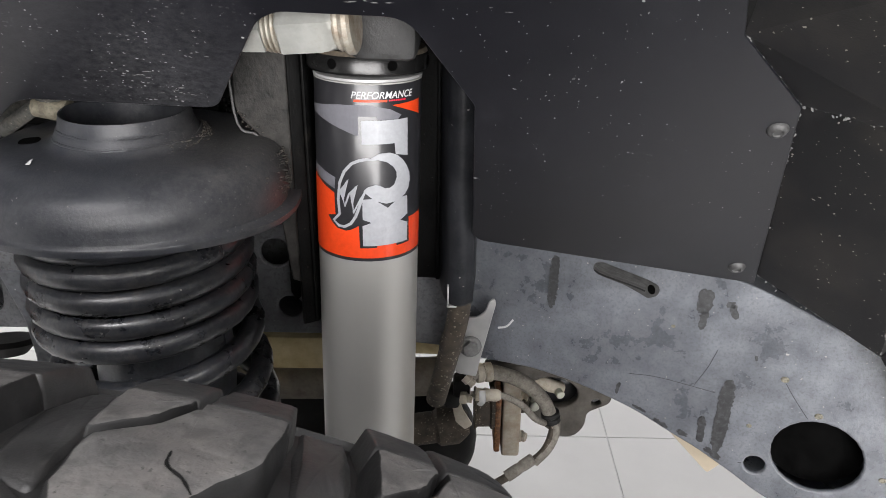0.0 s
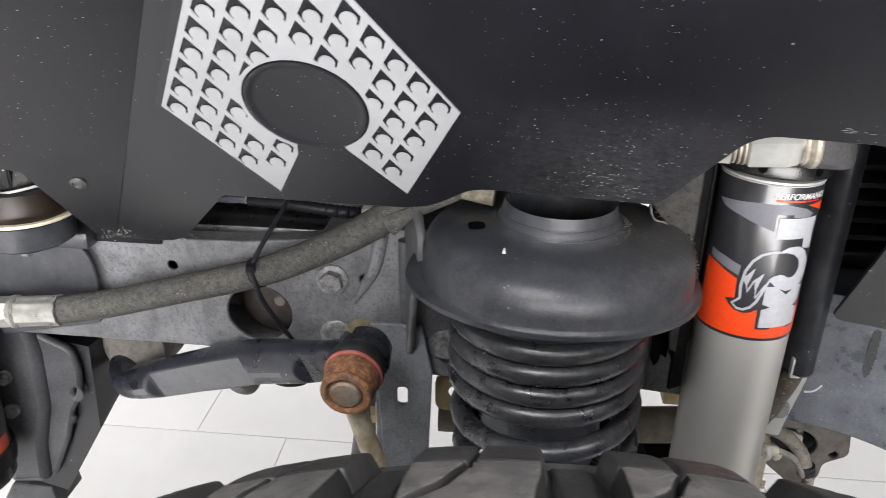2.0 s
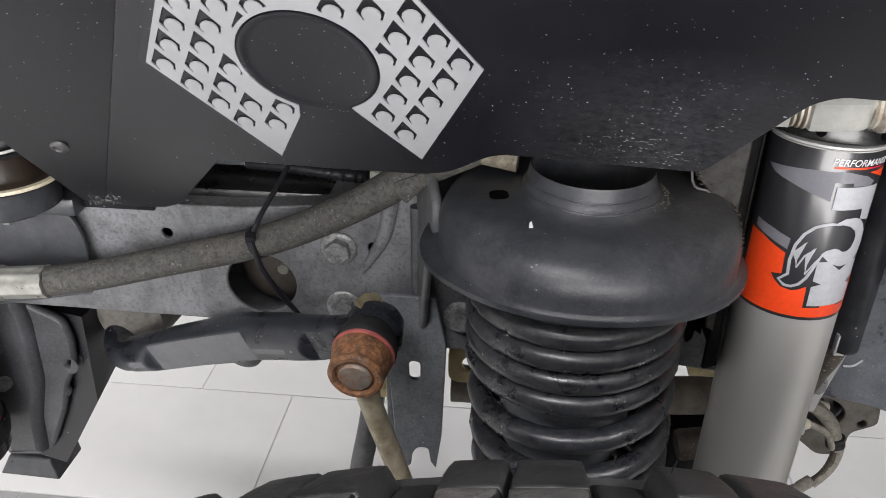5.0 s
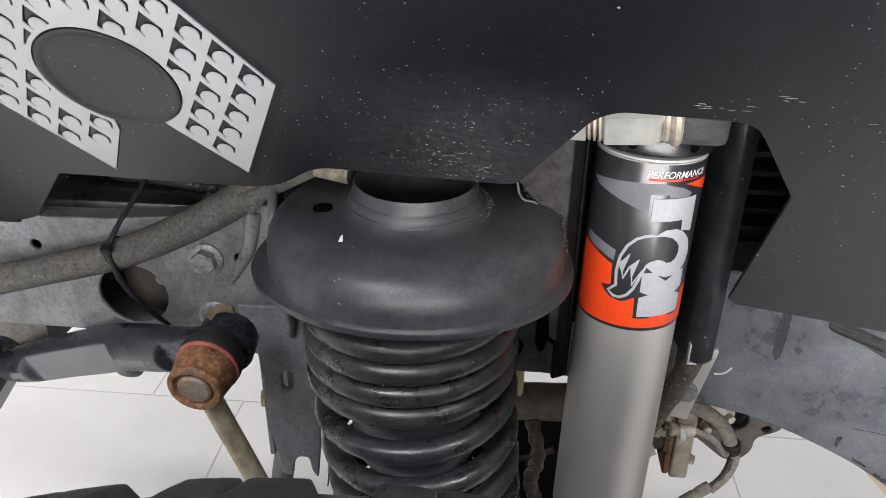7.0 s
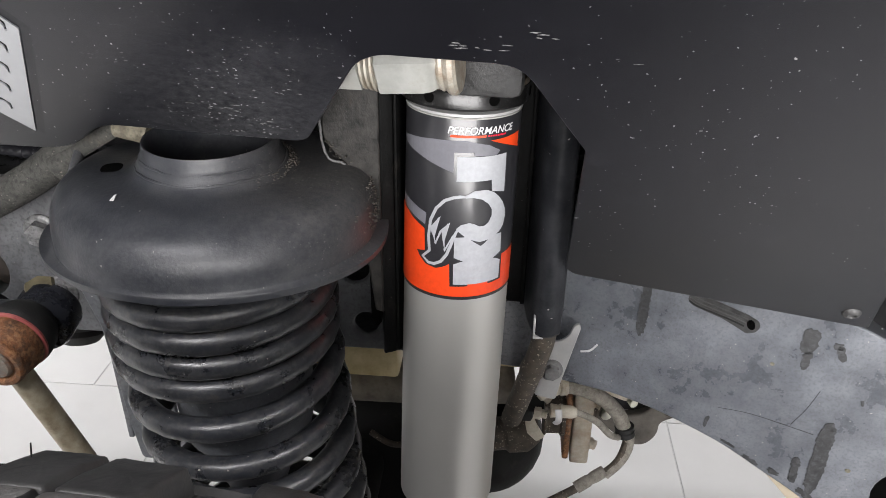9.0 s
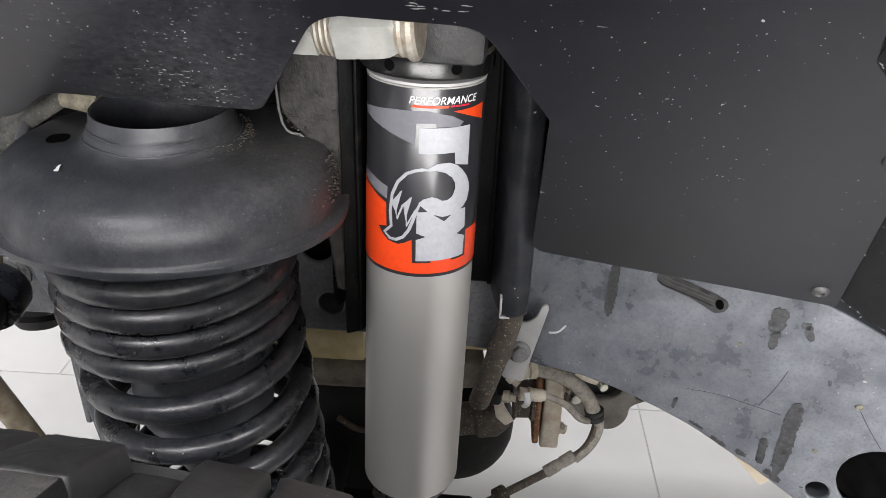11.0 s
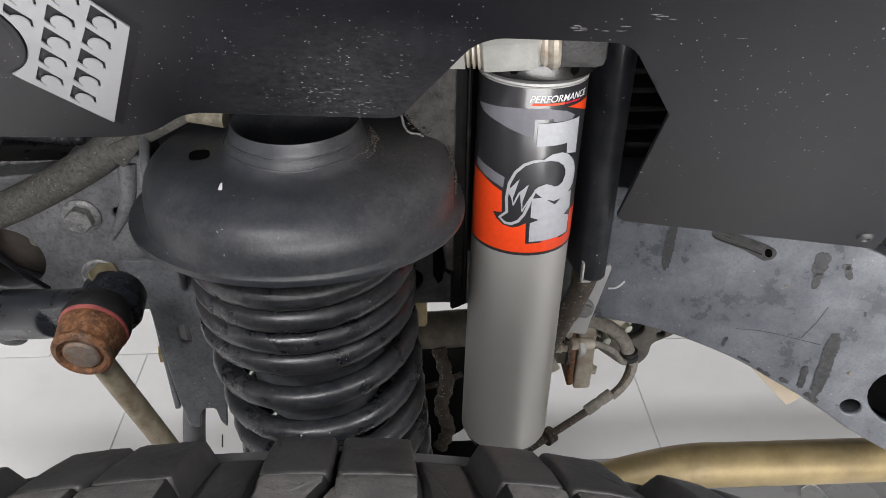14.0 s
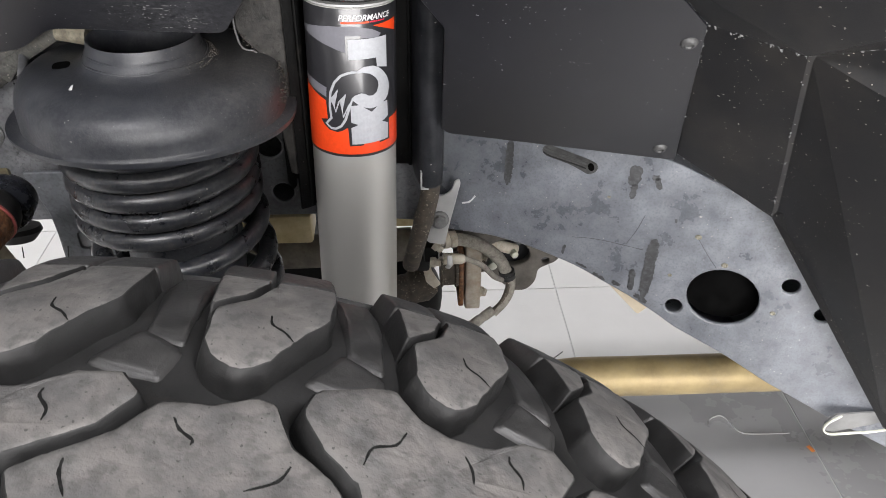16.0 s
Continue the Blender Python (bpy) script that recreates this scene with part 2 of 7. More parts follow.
TILE = surface("white_glazed_tile", (0.62, 0.62, 0.61), (0.68, 0.68, 0.67), 3, (0.12, 0.25), relief=0.02, dust=(5, 0.6, 0.25, (0.45, 0.44, 0.43)))
GROUT = surface("grey_grout", 0.46, 0.55, 60, (0.8, 0.9), relief=0.3)
WALLPAINT = surface("white_wall_paint", 0.46, 0.52, 2, (0.7, 0.8), relief=0.05)
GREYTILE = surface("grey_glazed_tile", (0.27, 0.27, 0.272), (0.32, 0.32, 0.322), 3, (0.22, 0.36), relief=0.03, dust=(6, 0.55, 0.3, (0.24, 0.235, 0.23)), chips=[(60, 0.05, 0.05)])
CARD = surface("beige_primer_paint", (0.46, 0.39, 0.29), (0.58, 0.50, 0.38), 20, (0.5, 0.7), relief=0.1)

# ---- building helpers ----


def mesh_of(bm, smooth=False):
    me = bpy.data.meshes.new("m")
    bmesh.ops.recalc_face_normals(bm, faces=bm.faces)
    bm.to_mesh(me)
    bm.free()
    if smooth:
        for p in me.polygons:
            p.use_smooth = True
        try:
            me.set_sharp_from_angle(angle=radians(38))
        except AttributeError:
            pass
    return me


def thing(name, label, category, base, group="", kind=""):
    e = new(name)
    e.empty_display_size = 0.02
    e.location = base
    e.matrix_world = Matrix.Translation(base)
    return tagged(e, label, category, group, kind)


def part(name, bm, mat, parent=None, label="", smooth=True):
    me = bm if isinstance(bm, bpy.types.Mesh) else mesh_of(bm, smooth)
    me.name = name
    if not me.materials:
        me.materials.append(mat)
    ob = new(name, me)
    if parent is not None:
        ob.parent = parent
        m = parent.matrix_basis if parent.parent is None else Matrix.Identity(4)
        ob.matrix_parent_inverse = m.inverted() if parent.type == "EMPTY" else Matrix.Identity(4)
    if label:
        ob["label"] = label
    return ob


def solo(name, bm, mat, label, category, group="", kind="", smooth=True):
    return tagged(part(name, bm, mat, None, "", smooth), label, category, group, kind)


def axis_frame(a, b, hint=(0, 0, 1)):
    """A frame at a, whose z runs to b."""
    a, b = Vector(a), Vector(b)
    z = (b - a).normalized()
    x = Vector(hint).cross(z)
    if x.length < 1e-4:
        x = Vector((1, 0, 0)).cross(z)
    x.normalize()
    y = z.cross(x)
    m = Matrix((x, y, z)).transposed().to_4x4()
    m.translation = a
    return m


def lathe(bm, profile, m=Matrix.Identity(4), seg=40, arc=(0.0, 360.0), sq=1.0, lobes=0, depth=0.0):
    """Turn a profile of (radius, height) about the frame's z. lobes, depth: a scalloped outline."""
    full = abs(arc[1] - arc[0] - 360) < 1e-6
    n = seg if full else seg + 1
    rings = []
    for r, z in profile:
        ring = []
        for k in range(n):
            a = radians(arc[0] + (arc[1] - arc[0]) * k / seg)
            rr = r * (1 - depth * (0.5 + 0.5 * math.cos(lobes * a))) if lobes else r
            ring.append(bm.verts.new(m @ Vector((rr * math.cos(a), rr * math.sin(a) * sq, z))))
        rings.append(ring)
    for p, q in zip(rings, rings[1:]):
        for k in range(n if full else n - 1):
            bm.faces.new((p[k], p[(k + 1) % n], q[(k + 1) % n], q[k]))
    if full:
        for ring in (rings[0], rings[-1]):
            if (ring[0].co - ring[n // 2].co).length > 1e-5:
                bm.faces.new(ring)
    return bm


def spline(pts, n=8):
    """Catmull-Rom through the points."""
    p = [Vector(q) for q in pts]
    p = [p[0] * 2 - p[1], *p, p[-1] * 2 - p[-2]]
    out = []
    for i in range(1, len(p) - 2):
        for k in range(n):
            t = k / n
            a, b, c, d = p[i - 1 : i + 3]
            out.append(0.5 * (2 * b + (c - a) * t + (2 * a - 5 * b + 4 * c - d) * t * t + (3 * b - a - 3 * c + d) * t**3))
    out.append(p[-2])
    return out


def tube(bm, pts, radius, seg=14, n=8, flat=None, smooth=True, facet=None):
    """A tube along points; radius: a number or a function of the share along it. flat: squash along the second axis."""
    path = spline(pts, n) if smooth else [Vector(q) for q in pts]
    rings, x = [], None
    for i, p in enumerate(path):
        d = (path[min(i + 1, len(path) - 1)] - path[max(i - 1, 0)]).normalized()
        if x is None:
            x = d.cross(Vector((0, 0, 1)))
            if x.length < 0.05:
                x = d.cross(Vector((0, 1, 0)))
        x = (x - d * x.dot(d)).normalized()
        y = d.cross(x)
        s = i / (len(path) - 1)
        r = radius(s) if callable(radius) else radius
        f = (flat(s) if callable(flat) else flat) or 1.0
        rings.append([bm.verts.new(p + x * (r * f * math.cos(2 * math.pi * k / seg)) + y * (r * math.sin(2 * math.pi * k / seg))) for k in range(seg)])
        if facet:
            out, lim = Vector(facet[0]), facet[1](s) * r
            out = (out - d * out.dot(d)).normalized()
            for v in rings[-1]:
                over = (v.co - p).dot(out) - lim
                if over > 0:
                    v.co -= out * over
    for p, q in zip(rings, rings[1:]):
        for k in range(seg):
            bm.faces.new((p[k], p[(k + 1) % seg], q[(k + 1) % seg], q[k]))
    bm.faces.new(rings[0]), bm.faces.new(rings[-1])
    return bm


def box(bm, lo, hi, m=Matrix.Identity(4), bevel=0.0):
    x0, y0, z0 = lo
    x1, y1, z1 = hi
    t = bmesh.new()
    v = [t.verts.new(m @ Vector(c)) for c in ((x0, y0, z0), (x1, y0, z0), (x1, y1, z0), (x0, y1, z0), (x0, y0, z1), (x1, y0, z1), (x1, y1, z1), (x0, y1, z1))]
    for f in ((0, 3, 2, 1), (4, 5, 6, 7), (0, 1, 5, 4), (1, 2, 6, 5), (2, 3, 7, 6), (3, 0, 4, 7)):
        t.faces.new([v[k] for k in f])
    if bevel:
        bmesh.ops.bevel(t, geom=t.edges[:], offset=bevel, segments=2, affect="EDGES", profile=0.5)
    me = bpy.data.meshes.new("t")
    t.to_mesh(me)
    t.free()
    bm.from_mesh(me)
    bpy.data.meshes.remove(me)
    return bm


def rounded(loop, r, n=4):
    """Round the corners of a loop of points (x, y) or (x, y, radius)."""
    out, k = [], len(loop)
    for i in range(k):
        p, q, s = (Vector(loop[(i + j) % k][:2]) for j in (-1, 0, 1))
        rr = loop[i][2] if len(loop[i]) > 2 else r
        a, b = (p - q), (s - q)
        cut = min(rr, a.length * 0.45, b.length * 0.45)
        if cut < 1e-6:
            out.append(tuple(q))
            continue
        a, b = q + a.normalized() * cut, q + b.normalized() * cut
        for j in range(n + 1):
            t = j / n
            out.append(tuple(a * (1 - t) ** 2 + q * 2 * t * (1 - t) + b * t * t))
    return out


def oval(cx, cy, rx, ry, turn=0.0, n=24):
    c, s = math.cos(radians(turn)), math.sin(radians(turn))
    return [(cx + rx * math.cos(a) * c - ry * math.sin(a) * s, cy + rx * math.cos(a) * s + ry * math.sin(a) * c) for a in (2 * math.pi * k / n for k in range(n))]


def plate(loops, thick, bevel=0.0, text=None, size=0.01, shear=0.0):
    """A flat plate with holes (the first loop is its outline), or a word; in xy, centred on z = 0. Gives a mesh."""
    if text:
        c = bpy.data.curves.new("c", "FONT")
        c.body, c.size, c.shear, c.align_x, c.align_y = text, size, shear, "CENTER", "CENTER"
        c.offset = size * 0.008
    else:
        c = bpy.data.curves.new("c", "CURVE")
        c.dimensions = "2D"
        for loop in loops:
            s = c.splines.new("POLY")
            s.points.add(len(loop) - 1)
            for p, q in zip(s.points, loop):
                p.co = (q[0], q[1], 0, 1)
            s.use_cyclic_u = True
    c.fill_mode = "BOTH"
    c.extrude, c.bevel_depth, c.bevel_resolution = max(thick / 2 - bevel, 1e-5), bevel, 1
    if bevel:
        c.offset = -bevel
    ob = new("c", c)
    bpy.context.view_layer.update()
    me = bpy.data.meshes.new_from_object(ob.evaluated_get(bpy.context.evaluated_depsgraph_get()))
    bpy.data.objects.remove(ob)
    bpy.data.curves.remove(c)
    me.materials.clear()
    return me


def placed(me, m):
    me.transform(m)
    me.update()
    return me


def wrapped(me, radius, m, lift, step=0.0025):
    """Bend a flat mesh (x along the girth, y along the axis) round the frame's z, facing its -y."""
    bm = bmesh.new()
    bm.from_mesh(me)
    bpy.data.meshes.remove(me)
    xs = [v.co.x for v in bm.verts]
    x = math.floor(min(xs) / step) * step + step
    while x < max(xs):
        bmesh.ops.bisect_plane(bm, geom=bm.verts[:] + bm.edges[:] + bm.faces[:], plane_co=(x, 0, 0), plane_no=(1, 0, 0))
        x += step
    for v in bm.verts:
        a, r = v.co.x / radius, radius + lift + v.co.z
        v.co = m @ Vector((r * math.sin(a), -r * math.cos(a), v.co.y))
    out = bpy.data.meshes.new("w")
    bmesh.ops.recalc_face_normals(bm, faces=bm.faces)
    bm.to_mesh(out)
    bm.free()
    return out


def hexagon(r):
    return [(r * math.cos(radians(60 * k + 30)), r * math.sin(radians(60 * k + 30))) for k in range(6)]


def bolt_mesh(bm, m, r=0.011, h=0.008, flange=1.45):
    """A hexagon head on a round flange; the frame's z points out of the surface."""
    lathe(bm, [(r * flange, 0), (r * flange, 0.0022), (r * flange * 0.88, 0.0036), (r, 0.0038)], m, 28)
    top = [(x * 0.93, y * 0.93) for x, y in hexagon(r)]
    t = bmesh.new()
    a = [t.verts.new((x, y, 0.003)) for x, y in hexagon(r)]
    b = [t.verts.new((x, y, h * 0.86)) for x, y in hexagon(r)]
    c = [t.verts.new((x, y, h)) for x, y in top]
    for p, q in ((a, b), (b, c)):
        for k in range(6):
            t.faces.new((p[k], p[(k + 1) % 6], q[(k + 1) % 6], q[k]))
    t.faces.new(c)
    t.transform(m)
    me = bpy.data.meshes.new("t")
    t.to_mesh(me)
    t.free()
    bm.from_mesh(me)
    bpy.data.meshes.remove(me)
    return bm


def out_of(p, n, turn=0.0):
    """A frame at p whose z is n."""
    return axis_frame(p, Vector(p) + Vector(n)) @ pose(0, 0, 0, 0, 0, turn)


# xz plates: local x -> world x, local y -> world z, local z -> towards the wheel (-y)
def upright(y):
    return Matrix(((1, 0, 0, 0), (0, 0, -1, y), (0, 1, 0, 0), (0, 0, 0, 1)))


# ---- the room ----
FX0, FX1, FY0, FY1 = -5.0, 5.0, -4.0, 6.0
bm = box(bmesh.new(), (FX0, FY0, -0.1), (FX1, FY1, -0.0024))
floor = solo("floor", bm, GROUT, "glossy rectangular floor tiles, white with a grey band, and thin joints", "floor", kind="structure", smooth=False)
bm = box(bmesh.new(), (FX0, FY1, -0.1), (FX1, FY1 + 0.15, 3.2))
solo("wall_far", bm, WALLPAINT, "plain white showroom wall", "wall", kind="structure", smooth=False)
# unseen near wall, left open where the fill light stands
bm = box(bmesh.new(), (FX0, FY0 - 0.15, -0.1), (-1.8, FY0, 3.2))
box(bm, (2.4, FY0 - 0.15, -0.1), (FX1, FY0, 3.2))
box(bm, (-1.8, FY0 - 0.15, -0.1), (2.4, FY0, 0.3))
box(bm, (-1.8, FY0 - 0.15, 2.6), (2.4, FY0, 3.2))
solo("wall_near", bm, WALLPAINT, "plain white showroom wall", "wall", kind="structure", smooth=False)
bm = box(bmesh.new(), (FX0 - 0.15, FY0, -0.1), (FX0, FY1, 3.2))
solo("wall_left", bm, WALLPAINT, "plain white showroom wall", "wall", kind="structure", smooth=False)
bm = box(bmesh.new(), (FX1, FY0, -0.1), (FX1 + 0.15, FY1, 3.2))
solo("wall_right", bm, WALLPAINT, "plain white showroom wall", "wall", kind="structure", smooth=False)
bm = box(bmesh.new(), (FX0, FY0, 3.2), (FX1, FY1, 3.3))
solo("ceiling", bm, WALLPAINT, "plain white showroom ceiling", "ceiling", kind="structure", smooth=False)

# ---- inner fender liner: a folded sheet over the wheel ----
PN = Vector((-0.073, -0.826, -0.559)).normalized()
PH = Vector((0.996, -0.088, 0.0)).normalized()
PW = PN.cross(PH) * -1
if PW.z < 0:
    PW = -PW
PC = Vector((-0.068, 0.425, 0.986))
LM = Matrix((PH, PW, PH.cross(PW))).transposed().to_4x4()
LM.translation = PC
OUT = 1.0 if (PH.cross(PW)).dot(PN) > 0 else -1.0


def on_liner(s, w, lift=0.0):
    return PC + PH * s + PW * w + PN * lift


liner = thing("fender_liner", "matte black folded sheet-metal wheel arch liner with scattered paint chips", "fender liner", on_liner(0, 0.3))
outline = [(-0.5173, -0.0922), (-0.4914, -0.0929), (-0.4625, -0.0905, 0.006), (-0.4465, -0.0815, 0.004), (-0.3885, -0.0122, 0.004), (-0.307, -0.011), (-0.228, -0.008, 0.02), (-0.192, 0.022, 0.012), (-0.127, 0.021), (-0.066, 0.020, 0.008),
           (-0.024, 0.090, 0.008), (-0.012, 0.097, 0.008), (0.056, 0.095, 0.012), (0.090, 0.031, 0.002), (0.0865, -0.108, 0.002), (0.092, -0.116, 0.004), (0.299, -0.157, 0.003), (0.269, 0.039), (0.225, 0.09), (0.18, 0.32), (-0.295, 0.32)]
main = part("main_panel", placed(plate([rounded(outline, 0.0)], 0.003, 0.0006), LM), LINER, liner, smooth=False)
# front facet, folded a little towards the wheel about the crease
ca, cb = on_liner(-0.5173, -0.0922), on_liner(-0.295, 0.32)
fold = Matrix.Translation(ca) @ Matrix.Rotation(radians(17.0), 4, (cb - ca).normalized()) @ Matrix.Translation(-ca)
front_loop = [(-0.295, 0.32), (-0.5173, -0.0922), (-0.5302, -0.0833, 0.003), (-0.5310, -0.0603), (-0.5325, -0.020), (-0.5332, 0.007), (-0.5335, 0.0272, 0.003), (-0.5440, 0.0365, 0.004), (-0.5425, 0.0540), (-0.5440, 0.0710, 0.003), (-0.5395, 0.0800, 0.002), (-0.5314, 0.0905, 0.002), (-0.5318, 0.106), (-0.5310, 0.128, 0.01), (-0.5283, 0.1427, 0.01), (-0.520, 0.1615), (-0.508, 0.20), (-0.48, 0.32)]
part("front_panel", placed(plate([rounded(front_loop, 0.0)], 0.003, 0.0006), fold @ LM), LINER, liner, smooth=False)
# rear facets
A, B, C, D = Vector((0.199, 0.381, 1.018)), Vector((0.235, 0.483, 0.865)), Vector((0.249, 0.333, 1.013)), Vector((0.317, 0.437, 0.822))


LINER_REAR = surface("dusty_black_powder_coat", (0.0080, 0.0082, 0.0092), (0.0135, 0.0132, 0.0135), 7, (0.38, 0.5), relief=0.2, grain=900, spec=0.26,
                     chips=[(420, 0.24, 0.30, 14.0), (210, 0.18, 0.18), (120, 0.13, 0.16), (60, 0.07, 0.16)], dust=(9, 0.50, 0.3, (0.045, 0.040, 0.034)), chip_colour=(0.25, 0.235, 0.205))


def facet(name, corners):
    bm = bmesh.new()
    v = [bm.verts.new(c) for c in corners]
    f = bm.faces.new(v)
    f.normal_update()
    n = f.normal if f.normal.y < 0 else -f.normal
    w = [bm.verts.new(Vector(c) - n * 0.003) for c in corners]
    bm.faces.new(w[::-1])
    for k in range(len(v)):
        bm.faces.new((v[k], w[k], w[(k + 1) % len(v)], v[(k + 1) % len(v)]))
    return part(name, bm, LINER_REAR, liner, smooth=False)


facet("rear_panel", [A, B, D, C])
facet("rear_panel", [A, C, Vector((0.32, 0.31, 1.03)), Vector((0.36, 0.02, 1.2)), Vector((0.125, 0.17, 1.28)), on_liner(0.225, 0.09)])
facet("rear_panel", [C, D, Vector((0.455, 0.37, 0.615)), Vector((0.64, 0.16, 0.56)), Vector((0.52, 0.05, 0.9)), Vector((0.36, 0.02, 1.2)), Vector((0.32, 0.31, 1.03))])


# paint rubbed off along the creases
random.seed(31)
for p, q, count in ((A, B, 60), (A, on_liner(0.225, 0.09), 24), (A, C, 40), (C, D, 12), (C, Vector((0.32, 0.31, 1.03)), 20), (B, D, 40)):
    bm = bmesh.new()
    for k in range(count):
        c = Vector(p).lerp(Vector(q), random.random()) + Vector((random.gauss(0, 0.0008), -0.0006, random.gauss(0, 0.0008)))
        r = random.uniform(0.0003, 0.0010)
        bmesh.ops.create_icosphere(bm, subdivisions=1, radius=r, matrix=Matrix.Translation(c) @ Matrix.Rotation(random.uniform(0, 3), 4, "Y") @ Matrix.Diagonal((random.uniform(0.6, 2.0), 0.4, 0.8, 1)))
    part("worn_crease", bm, surface("rubbed_bare_paint", 0.05, 0.12, 90, (0.5, 0.7)), liner, "paint rubbed off along a crease")["kind"] = "stuff"
# scuffed grit along the lower edge of the front facet
bm = bmesh.new()
for k in range(70):
    a, b = random.gauss(-0.517, 0.010), -0.091 + abs(random.gauss(0, 0.007))
    if a < -0.529 or b > -0.068:
        continue
    at = on_liner(a, b, 0.0018)
    bmesh.ops.create_icosphere(bm, subdivisions=1, radius=random.uniform(0.0003, 0.0011), matrix=Matrix.Translation(fold @ at if a < -0.516 else at) @ Matrix.Rotation(random.uniform(0, 3), 4, "Y") @ Matrix.Diagonal((random.uniform(0.8, 2.4), 0.4, 0.7, 1)))
part("edge_scuff", bm, surface("pale_edge_scuff", 0.03, 0.11, 200, (0.6, 0.8)), liner, "pale grit on the lower edge")["kind"] = "stuff"
RIVET = surface("dull_grey_rivet", 0.035, 0.09, 300, (0.45, 0.6), metal=0.3, relief=0.2)


def rivet(p, n, parent, r=0.0042):
    bm = bmesh.new()
    m = out_of(p, n)
    lathe(bm, [(r * 1.5, 0), (r * 1.5, 0.0008), (r * 1.15, 0.0028), (r * 0.75, 0.0034), (r * 0.6, 0.0022), (r * 0.25, 0.0022)], m, 24)
    return part("rivet", bm, RIVET, parent, "round steel push rivet")


rivet(on_liner(0.262, 0.020, 0.001), PN, main)
rivet(on_liner(0.280, -0.134, 0.001), PN, main)
rivet(fold @ on_liner(-0.5022, 0.0028, 0.001), PN, liner, 0.0046)
rivet((0.262, 0.345, 1.022), (-0.35, -0.5, -0.75), liner)

# scraped streaks above the damper opening
SCRAPE = surface("scraped_pale_paint", 0.05, 0.22, 900, (0.5, 0.7), relief=0.2)
random.seed(77)
for s0, w0, length, count in ((0.022, 0.1055, 0.030, 9), (0.055, 0.1145, 0.016, 5), (0.098, 0.100, 0.009, 2), (0.091, 0.157, 0.014, 2), (-0.140, 0.047, 0.05, 7), (-0.09, 0.066, 0.04, 6), (-0.108, 0.034, 0.03, 6)):
    for k in range(count):
        a = s0 + random.random() * length
        b = w0 + random.gauss(0, 0.0018)
        run = random.uniform(0.0015, 0.0055)
        half = random.uniform(0.00015, 0.00042)
        blot = [(a, b), (a + run * 0.3, b + half), (a + run * 0.7, b + half * random.uniform(0.3, 1.2)), (a + run, b + random.gauss(0, 0.0003)), (a + run * 0.6, b - half), (a + run * 0.25, b - half * 0.6)]
        part("scrape", placed(plate([blot], 0.0002), Matrix.Translation(PN * 0.0017) @ LM), SCRAPE, liner, "pale scrape in the paint")

# light-grey horseshoe plate with crescent cut-outs
ring_c, ring_r = Vector((-0.295, 0.0975)), 0.0415
bm = bmesh.new()
lathe(bm, [(0.0, 0.0017), (0.0335, 0.0018), (0.0365, 0.0024), (0.0390, 0.0032), (0.0402, 0.0030), (0.0406, 0.0016)], LM @ Matrix.Translation((ring_c.x, ring_c.y, 0.0)) @ Matrix.Diagonal((1, 1, OUT, 1)), 64)
part("embossed_disc", bm, LINER, liner)
inner = [(ring_c.x + ring_r * math.cos(radians(a)), ring_c.y + ring_r * math.sin(radians(a))) for a in range(248, -69, -8)]
horseshoe = [(-0.3125, 0.048), (-0.3375, 0.002), (-0.397, 0.090), (-0.343, 0.186), (-0.318, 0.2), (-0.272, 0.2), (-0.247, 0.186), (-0.195, 0.102), (-0.2395, 0.0115), (-0.2725, 0.054)]
loop = [horseshoe[0], *horseshoe[1:9], horseshoe[9], *reversed(inner)]
inside = [Vector(p) for p in loop]


def within(p, margin):
    n, hit = len(inside), False
    for i in range(n):
        a, b = inside[i], inside[(i + 1) % n]
        if (a.y > p.y) != (b.y > p.y) and p.x < (b.x - a.x) * (p.y - a.y) / (b.y - a.y) + a.x:
            hit = not hit
        t = max(0, min(1, (p - a).dot(b - a) / (b - a).length_squared))
        if (a + (b - a) * t - p).length < margin:
            return False
    return hit


